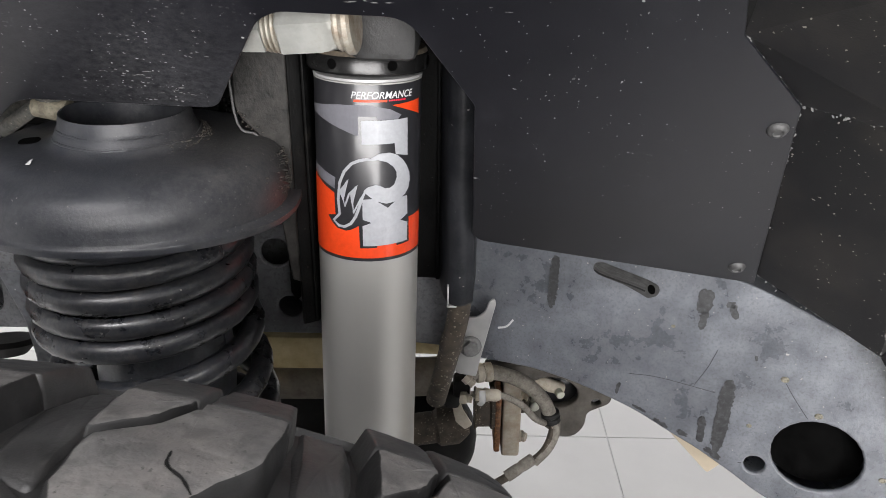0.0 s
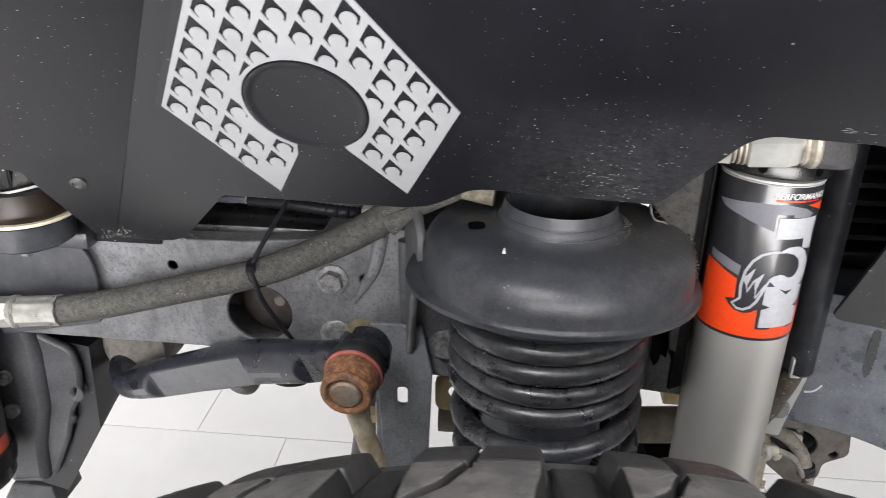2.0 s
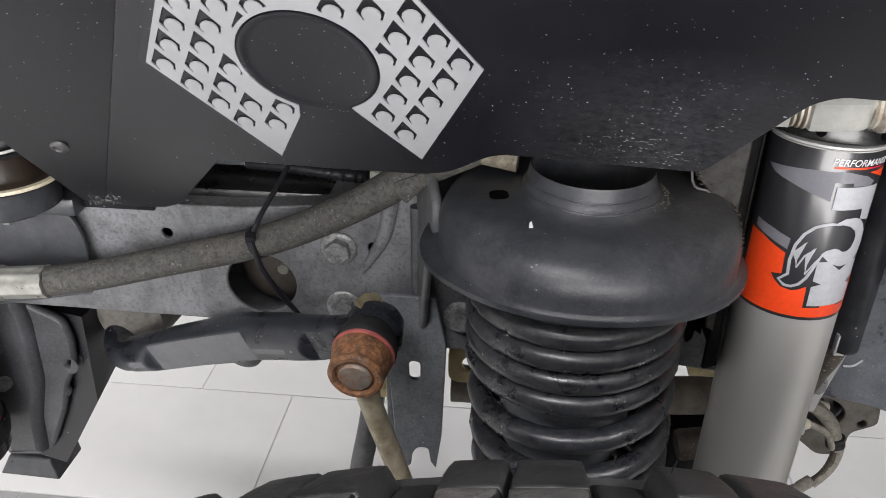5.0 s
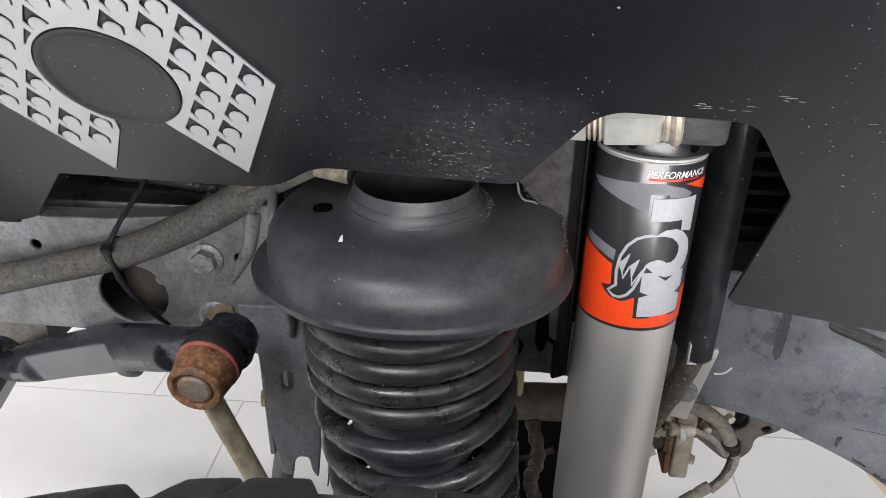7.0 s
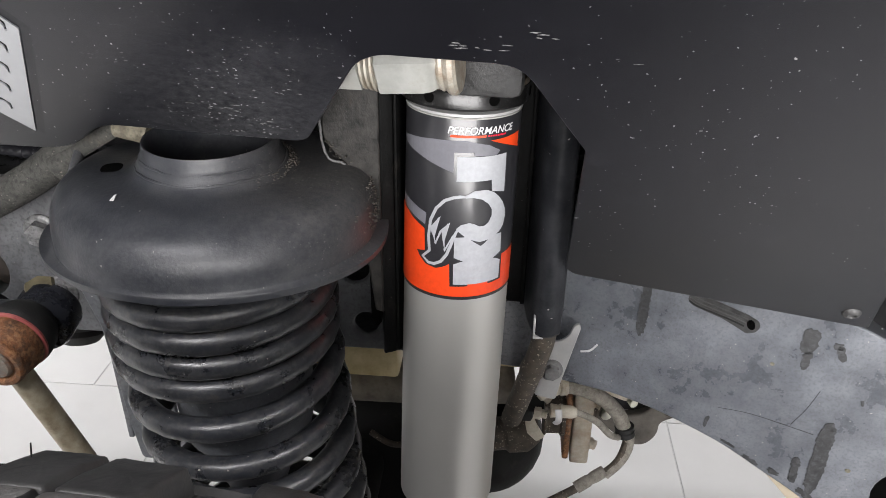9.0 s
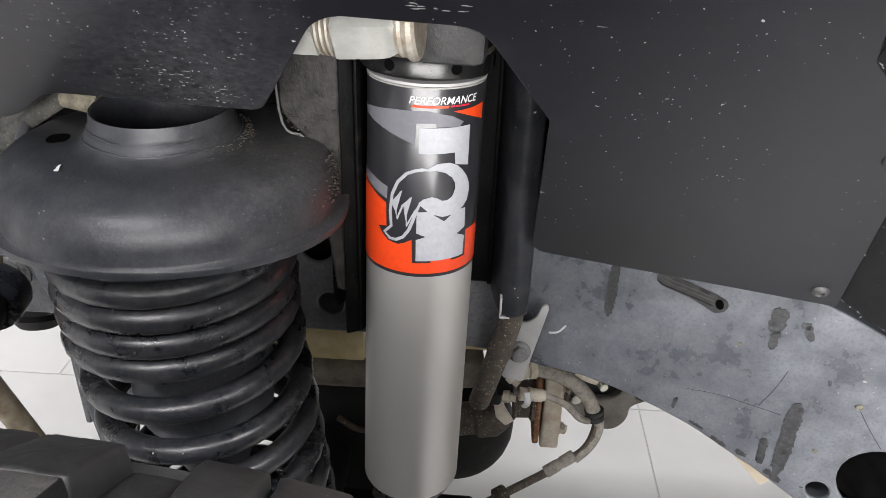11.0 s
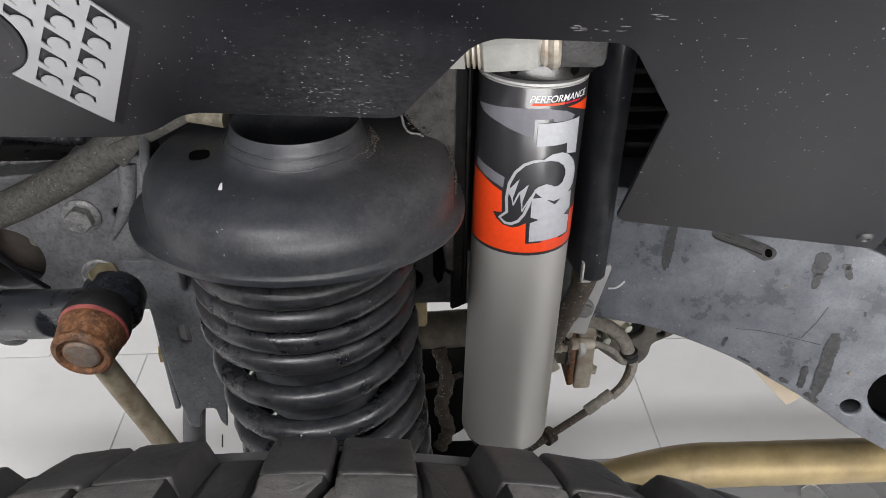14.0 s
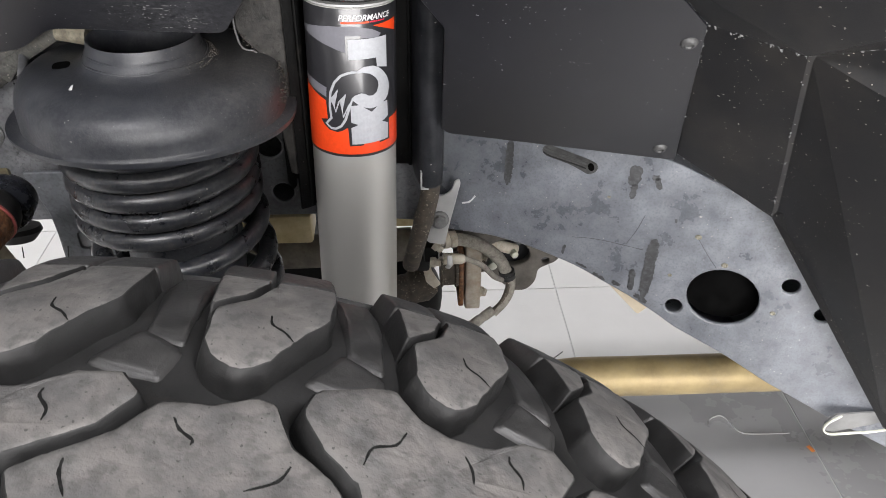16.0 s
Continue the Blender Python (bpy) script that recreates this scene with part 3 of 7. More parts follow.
cells = []
for i in range(-14, 22):
    for j in range(-14, 22):
        c = Vector((-0.3858, 0.0897)) + Vector((0.00985, 0.0170)) * i + Vector((0.0112, -0.0171)) * j
        k = [(-0.0070, -0.0012), (-0.0076, 0.0006), (-0.0038, 0.0068), (0.0, 0.0130), (0.0038, 0.0068), (0.0076, 0.0006), (0.0070, -0.0012), (0.0052, -0.0060), (0.0040, -0.0052)]
        k += [(0.0051 * math.cos(radians(a)), -0.0018 + 0.0051 * math.sin(radians(a))) for a in range(-34, 215, 12)]
        k += [(-0.0040, -0.0052), (-0.0052, -0.0060)]
        # cells that meet the inner ring are cut off along it
        hole, run = [], []
        edge = ring_r + 0.0026
        pts = [c + Vector(p) for p in k]
        flags = [(p - ring_c).length < edge for p in pts]
        if all(flags):
            continue
        turn = flags.index(False)
        pts, flags = pts[turn:] + pts[:turn], flags[turn:] + flags[:turn]
        last = None
        for p, near in zip(pts + pts[:1], flags + flags[:1]):
            if last is not None and near != last[1]:
                # the point where the outline meets the ring
                lo, hi = (last[0], p) if not last[1] else (p, last[0])
                for _ in range(24):
                    m2 = (lo + hi) / 2
                    lo, hi = (lo, m2) if (m2 - ring_c).length < edge else (m2, hi)
                run.append(lo)
                if not near:
                    m2 = (run[0] + run[1] - 2 * ring_c).normalized() * edge + ring_c
                    hole += [run[0], m2, run[1]]
                    run = []
            if not near:
                hole.append(p)
            last = (p, near)
        hole = hole[:-1]
        area = abs(sum(p.x * q.y - q.x * p.y for p, q in zip(hole, hole[1:] + hole[:1]))) / 2
        runs = sum(1 for f, g in zip(flags, flags[1:] + flags[:1]) if f and not g)
        if area < 1.2e-5 or runs > 1 or not all(within(p, 0.0005) for p in hole):
            continue
        cells.append([(p.x, p.y) for p in hole])
# the sheet is pressed up to a soft ridge round the emblem
rim_in = [Vector(p) for p in horseshoe[1:9]]
mid_c = Vector((-0.296, 0.100))
bm = bmesh.new()
rows = []
for grow, lift in ((0.013, 0.0010), (0.009, 0.0012), (0.004, 0.0017), (0.0, 0.0018)):
    rows.append([bm.verts.new(on_liner(*(p + (p - mid_c).normalized() * grow), lift)) for p in rim_in])
for a, b in zip(rows, rows[1:]):
    for n in range(len(rim_in) - 1):
        bm.faces.new((a[n], a[n + 1], b[n + 1], b[n]))
part("pressed_ridge", bm, LINER, liner)
off = Matrix.Translation(PN * 0.0024)
hs = placed(plate([loop, *cells], 0.0009, 0.0), off @ LM)
solo("horseshoe_plate", hs, DECAL, "light grey horseshoe-shaped emblem plate perforated with crescents, on the liner", "emblem", smooth=False)

# ---- chassis rail ----
rail = thing("frame_rail", "dusty grey-black boxed steel chassis rail with round holes and bolts", "frame rail", (-0.2, 0.58, 0.78))


def boxed(name, loop, holes, m, depth, mat, parent, bevel=0.003):
    """A boxed section: a face with holes, walls round its outline and a back."""
    face = placed(plate([loop, *holes], 0.005, 0.0015), m @ Matrix.Translation((0, 0, -0.0025)))
    ob = part(name, face, mat, parent)
    bm = bmesh.new()
    a = [bm.verts.new(m @ Vector((x, y, -0.003))) for x, y in loop]
    b = [bm.verts.new(m @ Vector((x, y, -depth))) for x, y in loop]
    for k in range(len(loop)):
        bm.faces.new((a[k], a[(k + 1) % len(a)], b[(k + 1) % len(a)], b[k]))
    bm.faces.new(b)
    part(name + "_back", bm, mat, parent)
    return ob


left_loop = rounded([(-0.715, 0.79), (-0.70, 0.79), (-0.515, 0.788), (-0.40, 0.772), (-0.1, 0.771), (0.012, 0.760), (0.012, 0.875), (-0.30, 0.922), (-0.345, 0.920), (-0.40, 0.908), (-0.47, 0.9015), (-0.715, 0.898)], 0.004)
boxed("front_section", left_loop, [oval(-0.461, 0.828, 0.031, 0.0295), oval(-0.540, 0.873, 0.0048, 0.0048, n=14), oval(-0.361, 0.870, 0.0048, 0.0048, n=14),
                                   oval(-0.137, 0.848, 0.0125, 0.0125), oval(-0.128, 0.797, 0.0105, 0.0105)], upright(0.54), 0.085, STEELFRONT, rail)
# the rear section swings outboard and drops
RX = Vector((0.95, -0.307, 0)).normalized()
RZ = Vector((0.0, 0.05, 1.0)).normalized()
RN = RX.cross(RZ)
RM = Matrix((RX, RZ, RN)).transposed().to_4x4()
RM.translation = Vector((0.03, 0.5218, 0.0))


def rx(x):
    return (x - 0.03) / RX.x


rear_pts = [(0.022, 0.739), (0.081, 0.739), (0.115, 0.7338, 0.03), (0.147, 0.7245, 0.03), (0.170, 0.7165, 0.03), (0.197, 0.7027), (0.2206, 0.6915), (0.2506, 0.6738), (0.2687, 0.6615), (0.3231, 0.6353), (0.3689, 0.6085), (0.4305, 0.5785), (0.52, 0.540), (0.62, 0.50), (0.72, 0.49),
            (0.72, 0.60), (0.60, 0.66), (0.477, 0.735, 0.04), (0.40, 0.775, 0.03), (0.356, 0.800, 0.03), (0.298, 0.826, 0.03), (0.235, 0.852, 0.04), (0.12, 0.875), (0.022, 0.875)]
rear_loop = rounded([(rx(p[0]), p[1], *p[2:]) for p in rear_pts], 0.006)
boxed("rear_section", rear_loop, [oval(rx(0.3085), 0.7066, 0.0355, 0.0325, -18), oval(rx(0.2657), 0.6872, 0.0085, 0.0085), oval(rx(0.3655), 0.7318, 0.0085, 0.0085), oval(rx(0.4005), 0.7042, 0.0085, 0.0085)], RM, 0.08, STEEL, rail)


def on_rail(x, z, lift=0.0):
    return RM @ Vector((rx(x), z, lift))


STAIN = surface("dark_underseal_stain", (0.016, 0.0165, 0.0175), (0.040, 0.041, 0.043), 160, (0.4, 0.6), relief=0.7, grain=300, flecks=(260, 0.4, (0.075, 0.078, 0.083)))
# pressed slot: a recess with a folded ridge along its lower side and a hole at one end
c0, c1 = Vector((rx(0.1290), 0.8432)), Vector((rx(0.1705), 0.8345))
d = (c1 - c0).normalized()
q = Vector((-d.y, d.x))
slot_loop = [tuple(c0 + d * a + q * b) for a, b in ((-0.0045, -0.001), (-0.004, 0.0045), (0.002, 0.0072), (0.012, 0.0068), (0.028, 0.0058), (0.041, 0.0050), (0.0495, 0.0030), (0.0515, -0.0015), (0.0500, -0.0065), (0.0440, -0.0105), (0.0370, -0.0085), (0.024, -0.0058), (0.010, -0.0052), (0.0, -0.0045))]
# flat film, darkened to give the recess its shade
part("slot_recess", placed(plate([rounded(slot_loop, 0.002, 3)], 0.0006), RM @ Matrix.Translation((0, 0, 0.0005))), surface("slot_shade_paint", (0.014, 0.014, 0.014), (0.045, 0.045, 0.045), 120, (0.35, 0.5), relief=0.6, grain=240), rail, "pressed slot, its shade painted as a dark film")
for drop, r, mat in ((-0.0008, 0.0009, GRIT), (-0.0034, 0.0009, DARKSTEEL), (0.0025, 0.0007, GRIT)):
    part("slot_ridge", tube(bmesh.new(), [RM @ Vector((*(c0 + d * a + q * (drop + b)), 0.0004)) for a, b in ((-0.003, 0.0016), (0.004, -0.0002), (0.018, -0.0006), (0.030, -0.0008), (0.0405, -0.0016))], r, 8, 5), mat, rail, "folded ridge of the slot")
part("slot_hole", placed(plate([oval(*(c0 + d * 0.0448 - q * 0.0018), 0.0030, 0.0042, 20, 16)], 0.0004), RM @ Matrix.Translation((0, 0, 0.0012))), HOLESHADE, rail, "dark hole at the slot's end")
# drip stains, slightly proud films of old underseal with ragged edges
STAIN_SHAPE = ((-0.5, 1.0), (0.2, 1.03), (0.75, 0.93), (0.95, 0.6), (0.85, 0.3), (0.98, -0.1), (0.9, -0.45), (0.7, -0.8), (0.3, -1.0), (-0.35, -1.0), (-0.75, -0.75), (-0.95, -0.4), (-0.88, 0.1), (-1.0, 0.45), (-0.85, 0.8))
for x, z, w, h, tilt in ((0.2362, 0.7275, 0.0062, 0.0350, -2), (0.2218, 0.7115, 0.0034, 0.0125, 0), (0.2105, 0.8290, 0.0062, 0.0105, -8), (0.2110, 0.8125, 0.0034, 0.0080, -4), (0.2320, 0.8245, 0.0030, 0.0065, 15), (0.2290, 0.8300, 0.0034, 0.0030, 0),
                         (0.0947, 0.8250, 0.0042, 0.0240, -2), (0.1533, 0.7360, 0.0016, 0.0055, -10), (0.2080, 0.7040, 0.0048, 0.0024, -25), (0.1900, 0.7100, 0.0075, 0.0016, -26), (0.1720, 0.7200, 0.0070, 0.0013, -22), (0.2330, 0.6905, 0.0085, 0.0028, -30), (0.2545, 0.6870, 0.0016, 0.0004, 0), (0.2530, 0.7870, 0.0012, 0.0024, 10)):
    random.seed(int(x * 10000))
    ct, st = math.cos(radians(tilt)), math.sin(radians(tilt))
    outline2 = [Vector((px * w, pz * h)) for px, pz in STAIN_SHAPE]
    blot = []
    for p, nxt in zip(outline2, outline2[1:] + outline2[:1]):
        steps = max(1, int((nxt - p).length / 0.0012))
        for k in range(steps):
            e = p.lerp(nxt, k / steps) + Vector((random.gauss(0, 1), random.gauss(0, 1))) * min(0.00042, w * 0.12)
            blot.append((rx(x) + e.x * ct - e.y * st, z + e.x * st + e.y * ct))
    part("stain", placed(plate([blot], 0.0004), RM @ Matrix.Translation((0, 0, 0.0004))), STAIN, rail, "dark underseal drip")
# dried sealant dots, a scuffed flake and hairline scratches
for x, z, r in ((0.2755, 0.7725, 0.0034), (0.3036, 0.7452, 0.0034), (0.3562, 0.6979, 0.0030), (0.2565, 0.7243, 0.0022), (0.1900, 0.8030, 0.0018)):
    bm = bmesh.new()
    lathe(bm, [(0.0, 0.0004), (r * 0.45, 0.0004), (r * 0.62, 0.0010), (r * 0.85, 0.0010), (r, 0.0001)], RM @ Matrix.Translation((rx(x), z, 0.0)) @ Matrix.Diagonal((1, 0.8, 1, 1)), 14)
    part("sealant_dot", bm, surface("dried_tan_sealant", (0.07, 0.066, 0.05), (0.21, 0.195, 0.15), 400, (0.5, 0.7), relief=0.4), rail, "dried tan sealant dot")
for pts in (((0.225, 0.7888), (0.2195, 0.771), (0.2118, 0.7532)), ((0.2768, 0.7691), (0.286, 0.755), (0.2969, 0.7404)), ((0.160, 0.752), (0.185, 0.7535), (0.228, 0.749))):
    part("hairline_scratch", tube(bmesh.new(), [on_rail(px, pz, 0.00005) for px, pz in pts], 0.00022, 5, 5), DARKSTEEL, rail, "fine dark scratch")
# chalk-white tick
bm = bmesh.new()
tube(bm, [on_rail(0.0508, 0.7732, 0.0006), on_rail(0.0580, 0.7760, 0.0006), on_rail(0.0634, 0.7834, 0.0006)], 0.0009, 6, 4)
part("chalk_mark", bm, S_WHITE, rail, "white chalk tick")
part("chalk_mark", tube(bmesh.new(), [on_rail(0.0166, 0.7915, 0.0006), on_rail(0.0195, 0.7915, 0.0006), on_rail(0.0222, 0.7920, 0.0006)], 0.0008, 6, 4), S_WHITE, rail, "white chalk tick")
# added dark sheet behind the big hole paints the rail's inner shade
part("cavity_shade", placed(plate([oval(rx(0.3085), 0.7066, 0.0400, 0.0375, -18)], 0.002), RM @ Matrix.Translation((0, 0, -0.022))), HOLESHADE, rail, "dark sheet painted as the shade inside the rail")
for x, z in ((-0.390, 0.868), (-0.388, 0.811), (-0.286, 0.807)):
    part("frame_bolt", bolt_mesh(bmesh.new(), out_of((x, 0.5405, z), (0, -1, 0), 12), 0.0112, 0.0105, 1.38), FRAMEBOLT, rail, "grey flanged hexagon bolt")
random.seed(44)
bm = bmesh.new()
for k in range(170):
    c = Vector((random.uniform(-0.585, -0.525) + random.gauss(0, 0.006), random.uniform(0.540, 0.552), 0.9005))
    bmesh.ops.create_icosphere(bm, subdivisions=1, radius=random.uniform(0.0006, 0.0019), matrix=Matrix.Translation(c) @ Matrix.Rotation(random.uniform(0, 3), 4, "Z") @ Matrix.Diagonal((1.3, 0.9, 0.7, 1)))
part("grit_crumbs", bm, surface("pale_grit", 0.08, 0.30, 400, (0.7, 0.9)), rail, "loose pale grit")["kind"] = "stuff"
# cross tube seen in the round hole
bm = bmesh.new()
lathe(bm, [(0.0, 0.0), (0.018, 0.001), (0.034, 0.005), (0.042, 0.013), (0.044, 0.025), (0.044, 0.6)], out_of((-0.456, 0.582, 0.816), (0, 1, 0)), 40)
part("cross_tube", bm, surface("dim_brown_steel", (0.03, 0.025, 0.022), (0.085, 0.071, 0.060), 60, (0.6, 0.8), relief=0.5, grain=300), rail)
part("tube_plug", lathe(bmesh.new(), [(0.0, 0.0), (0.005, 0.0), (0.006, -0.002)], out_of((-0.454, 0.5795, 0.820), (0, -1, 0)), 16), ZINC, rail)
bm = bmesh.new()
tube(bm, [(0.492, 0.392, 0.588), (0.470, 0.396, 0.579), (0.448, 0.400, 0.5735), (0.430, 0.402, 0.5710), (0.421, 0.402, 0.578), (0.423, 0.402, 0.588), (0.436, 0.404, 0.596)], 0.0011, 8, 6, 1.5)
part("tag_edge", bm, WHITEPL, rail, "pale plastic tag edge")
part("tag", placed(plate([rounded([(0.421, 0.586), (0.424, 0.575), (0.434, 0.572), (0.470, 0.580), (0.50, 0.590), (0.50, 0.600), (0.43, 0.598)], 0.002)], 0.002), upright(0.405)), surface("dull_grey_tag", (0.10, 0.10, 0.10), (0.17, 0.17, 0.168), 40, (0.4, 0.5), relief=0.2), rail, "pale grey tag")
# bare beige tab on the inner side of the rear section
part("inner_tab", placed(plate([rounded([(rx(0.160), 0.690), (rx(0.1972), 0.6505), (rx(0.2370), 0.6108, 0.003), (rx(0.2520), 0.6300), (rx(0.275), 0.665), (rx(0.265), 0.72), (rx(0.175), 0.72)], 0.002)], 0.0025, 0.0006), RM @ Matrix.Translation((0, 0, -0.083))), CARD, rail, "bare beige inner tab")
# gusset beside the spring seat and drop bracket under the rail
GUSSETGREY = surface("dusty_dark_gusset", (0.040, 0.0415, 0.0455), (0.098, 0.101, 0.108), 20, (0.4, 0.6), relief=0.35, grain=300, mottle=(60, 0.4, (0.17, 0.173, 0.18)), flecks=(420, 0.3, (0.035, 0.034, 0.034)), dust=(26, 0.52, 0.5, (0.03, 0.029, 0.029)))
web = rounded([(0.0860, 0.935), (0.0860, 0.798, 0.004), (0.066, 0.806, 0.006), (0.046, 0.858, 0.02), (0.026, 0.897, 0.02), (0.002, 0.914, 0.01), (-0.012, 0.928, 0.01), (-0.012, 0.960, 0.01), (0.026, 0.972, 0.01)], 0.002)
WEB = Matrix(((-0.237, 0, 0.971, -0.300), (0.971, 0, 0.237, 0.455), (0, 1, 0, 0), (0, 0, 0, 1)))
part("gusset", placed(plate([web], 0.007, 0.0028), WEB), GUSSETGREY, rail, "grey gusset plate beside the spring seat")
bm = bmesh.new()
tube(bm, [WEB @ Vector((u, z, -0.003)) for u, z in ((0.080, 0.915), (0.079, 0.870), (0.078, 0.835), (0.076, 0.806))], lambda s: 0.0065 - 0.002 * s, 10, 8)
part("gusset_fillet", bm, GUSSETGREY, rail)
bm = bmesh.new()
tube(bm, [(-0.345, 0.542, 0.915), (-0.352, 0.540, 0.88), (-0.372, 0.543, 0.845)], lambda s: 0.008 - 0.004 * s, 10, 6)
part("weld_rib", bm, STEELFRONT, rail)
drop = rounded([(-0.362, 0.835), (-0.349, 0.789), (-0.343, 0.687), (-0.3385, 0.646, 0.004), (-0.328, 0.645, 0.003), (-0.3265, 0.660), (-0.3215, 0.669, 0.004), (-0.3115, 0.669, 0.004), (-0.309, 0.652), (-0.304, 0.644, 0.002), (-0.299, 0.684), (-0.296, 0.785), (-0.306, 0.835)], 0.002)
slot = rounded([(-0.329, 0.748), (-0.329, 0.768), (-0.319, 0.768), (-0.319, 0.748)], 0.005)
part("drop_bracket", placed(plate([drop, slot], 0.005, 0.001), upright(0.525)), BRACKETBLUE, rail)
bm = box(bmesh.new(), (-0.350, 0.527, 0.665), (-0.345, 0.585, 0.79), bevel=0.001)
part("drop_bracket_side", bm, BRACKETBLUE, rail)
part("bracket_bolt", bolt_mesh(bmesh.new(), out_of((-0.351, 0.55, 0.715), (-1, -0.2, 0)), 0.009, 0.009), GOLD, rail, "yellow zinc bolt")

# ---- spring seat: a pressed dome on the rail ----
seat = thing("coil_bucket", "matte black pressed-steel upper coil spring seat, dusty, with a stub collar", "coil bucket", (-0.198, 0.5, 0.95))
SC = Vector((-0.198, 0.436, 0.0))
bm = bmesh.new()
seg, rings = 96, []
collar_prof = [(0.0365, 0.958), (0.0372, 0.989), (0.0380, 0.9960), (0.0392, 0.9964), (0.0400, 0.9935), (0.0404, 0.9905), (0.0412, 0.9880), (0.0422, 0.9872), (0.0428, 0.9850), (0.0442, 0.9828), (0.0462, 0.9808), (0.0490, 0.9792), (0.0530, 0.9781)]
# shares of the way from the collar to the wall with their drop, then from the wall to the rim with their height
arc_steps = [k / 12 for k in range(1, 13)]
rim_steps = [(0.12, 0.9425), (0.40, 0.9410), (0.80, 0.9404), (1.0, 0.9399), (1.005, 0.9385), (1.0, 0.9366), (0.9, 0.9358), (-0.2, 0.938), (-0.5, 0.955)]
for level in range(len(collar_prof) + len(arc_steps) + len(rim_steps)):
    ring = []
    for k in range(seg):
        a = 2 * math.pi * k / seg
        x, y = math.cos(a), math.sin(a)
        tip = 1 + 0.05 * max(0.0, -x) ** 4
        rim = Vector((0.105 * x * tip, 0.105 * y * (0.905 if y < 0 else 1.08)))
        side = abs(x) ** 3
        wall = rim * (1 - (0.0015 + (0.0105 if x < 0 else 0.0055) * side) / 0.105)
        sag = -0.004 * abs(x) ** 6 + 0.001 * math.sin(3 * a)
        if level < len(collar_prof):
            r, z = collar_prof[level]
            p = Vector((r * x, r * y))
        elif level < len(collar_prof) + len(arc_steps):
            t = arc_steps[level - len(collar_prof)] * math.pi / 2
            n = 2.5 + 1.6 * side
            share, drop = math.sin(t) ** (2 / n), 1 - math.cos(t) ** (2 / n)
            base = Vector((0.0530 * x, 0.0530 * y))
            p = base + (wall - base) * share
            z = 0.9778 - 0.0012 * share - (0.0336 - sag) * drop
        else:
            share, z = rim_steps[level - len(collar_prof) - len(arc_steps)]
            p = wall + (rim - wall) * share if share > 0 else wall * (1 + 0.12 * share)
            z += sag
        ring.append(bm.verts.new((SC.x + p.x, SC.y + p.y, z)))
    rings.append(ring)
for p, q2 in zip(rings, rings[1:]):
    for k in range(seg):
        bm.faces.new((p[k], p[(k + 1) % seg], q2[(k + 1) % seg], q2[k]))
dome = part("dome", bm, SEAT, seat)
bm = bmesh.new()
lathe(bm, [(0.0365, 0.9545), (0.0005, 0.9545)], Matrix.Translation((SC.x, SC.y, 0)), 40)
part("inner_cup", bm, DARKSTEEL, seat)
bm = box(bmesh.new(), (-0.285, 0.485, 0.90), (-0.115, 0.545, 0.955), bevel=0.014)
part("seat_back", bm, SEAT, seat)
random.seed(3)
for r, z in ((0.0412, 0.9874), (0.0444, 0.9822)):
    bm = bmesh.new()
    loop = []
    for k in range(90):
        a = 2 * math.pi * k / 90
        loop.append((SC.x + (r + random.uniform(-0.0003, 0.0003)) * math.cos(a), SC.y + (r + random.uniform(-0.0003, 0.0003)) * math.sin(a), z + 0.0006 * math.sin(5 * a) + random.uniform(-0.0003, 0.0003)))
    tube(bm, [*loop, loop[0]], 0.0008, 6, smooth=False)
    part("weld_bead", bm, SEAT, seat, "uneven weld bead")
# square drain hole and pale scratch on the shoulder
# the drain hole is a flat plate coloured as its inner shade
part("drain_hole", placed(plate([rounded([(-0.0062, -0.0062), (0.0062, -0.0062), (0.0062, 0.0062), (-0.0062, 0.0062)], 0.0052)], 0.0008), out_of((-0.2562, 0.4235, 0.9779), (-0.03, -0.03, 1.0), -35)), HOLESHADE, seat, "dark square drain hole")
part("scratch", placed(plate([[(-0.0012, -0.0028), (0.0013, -0.003), (0.0003, 0.0034), (-0.0009, 0.0022)]], 0.0003), out_of((-0.2360, 0.3830, 0.9780), (-0.10, -0.2, 1.0), 25)), S_WHITE, seat, "white paint scratch")
# caked dirt where the dome meets the tower
random.seed(21)
bm = bmesh.new()
for k in range(620):
    q = random.random()
    if q < 0.40:
        # round the foot of the collar
        a = radians(random.gauss(22, 24))
        r = 0.0455 + abs(random.gauss(0, 0.0042))
        p = Vector((SC.x + r * math.cos(a), SC.y + r * math.sin(a), 0.9815 - min(0.0040, (r - 0.0455) * 0.55)))
    elif q < 0.75:
        # down the side of the dome beside the tower
        a = radians(random.gauss(9, 9))
        z = random.uniform(0.944, 0.970)
        r = 0.0990 - 0.30 * max(0.0, z - 0.956)
        p = Vector((SC.x + r * math.cos(a), SC.y + r * math.sin(a) * (0.93 if a < 0 else 1.06), z))
    else:
        # along the flange's edge
        t = random.random()
        p = Vector((-0.1320, 0.4485, 0.991)).lerp(Vector((-0.1095, 0.4485, 0.924)), t) + Vector((abs(random.gauss(0, 0.004)), 0, random.gauss(0, 0.002)))
        p.x += 0.006 * math.sin(math.pi * t)
    lump = random.uniform(0.0003, 0.0009)
    bmesh.ops.create_icosphere(bm, subdivisions=1, radius=lump, matrix=Matrix.Translation(p) @ Matrix.Rotation(random.uniform(0, 3), 4, "Z") @ Matrix.Diagonal((random.uniform(0.7, 2.2), 0.8, 0.6, 1)))
part("caked_dirt", bm, surface("grey_brown_grit", (0.012, 0.0112, 0.0105), (0.105, 0.093, 0.078), 420, (0.7, 0.9), relief=0.5), seat, "caked dirt")["kind"] = "stuff"
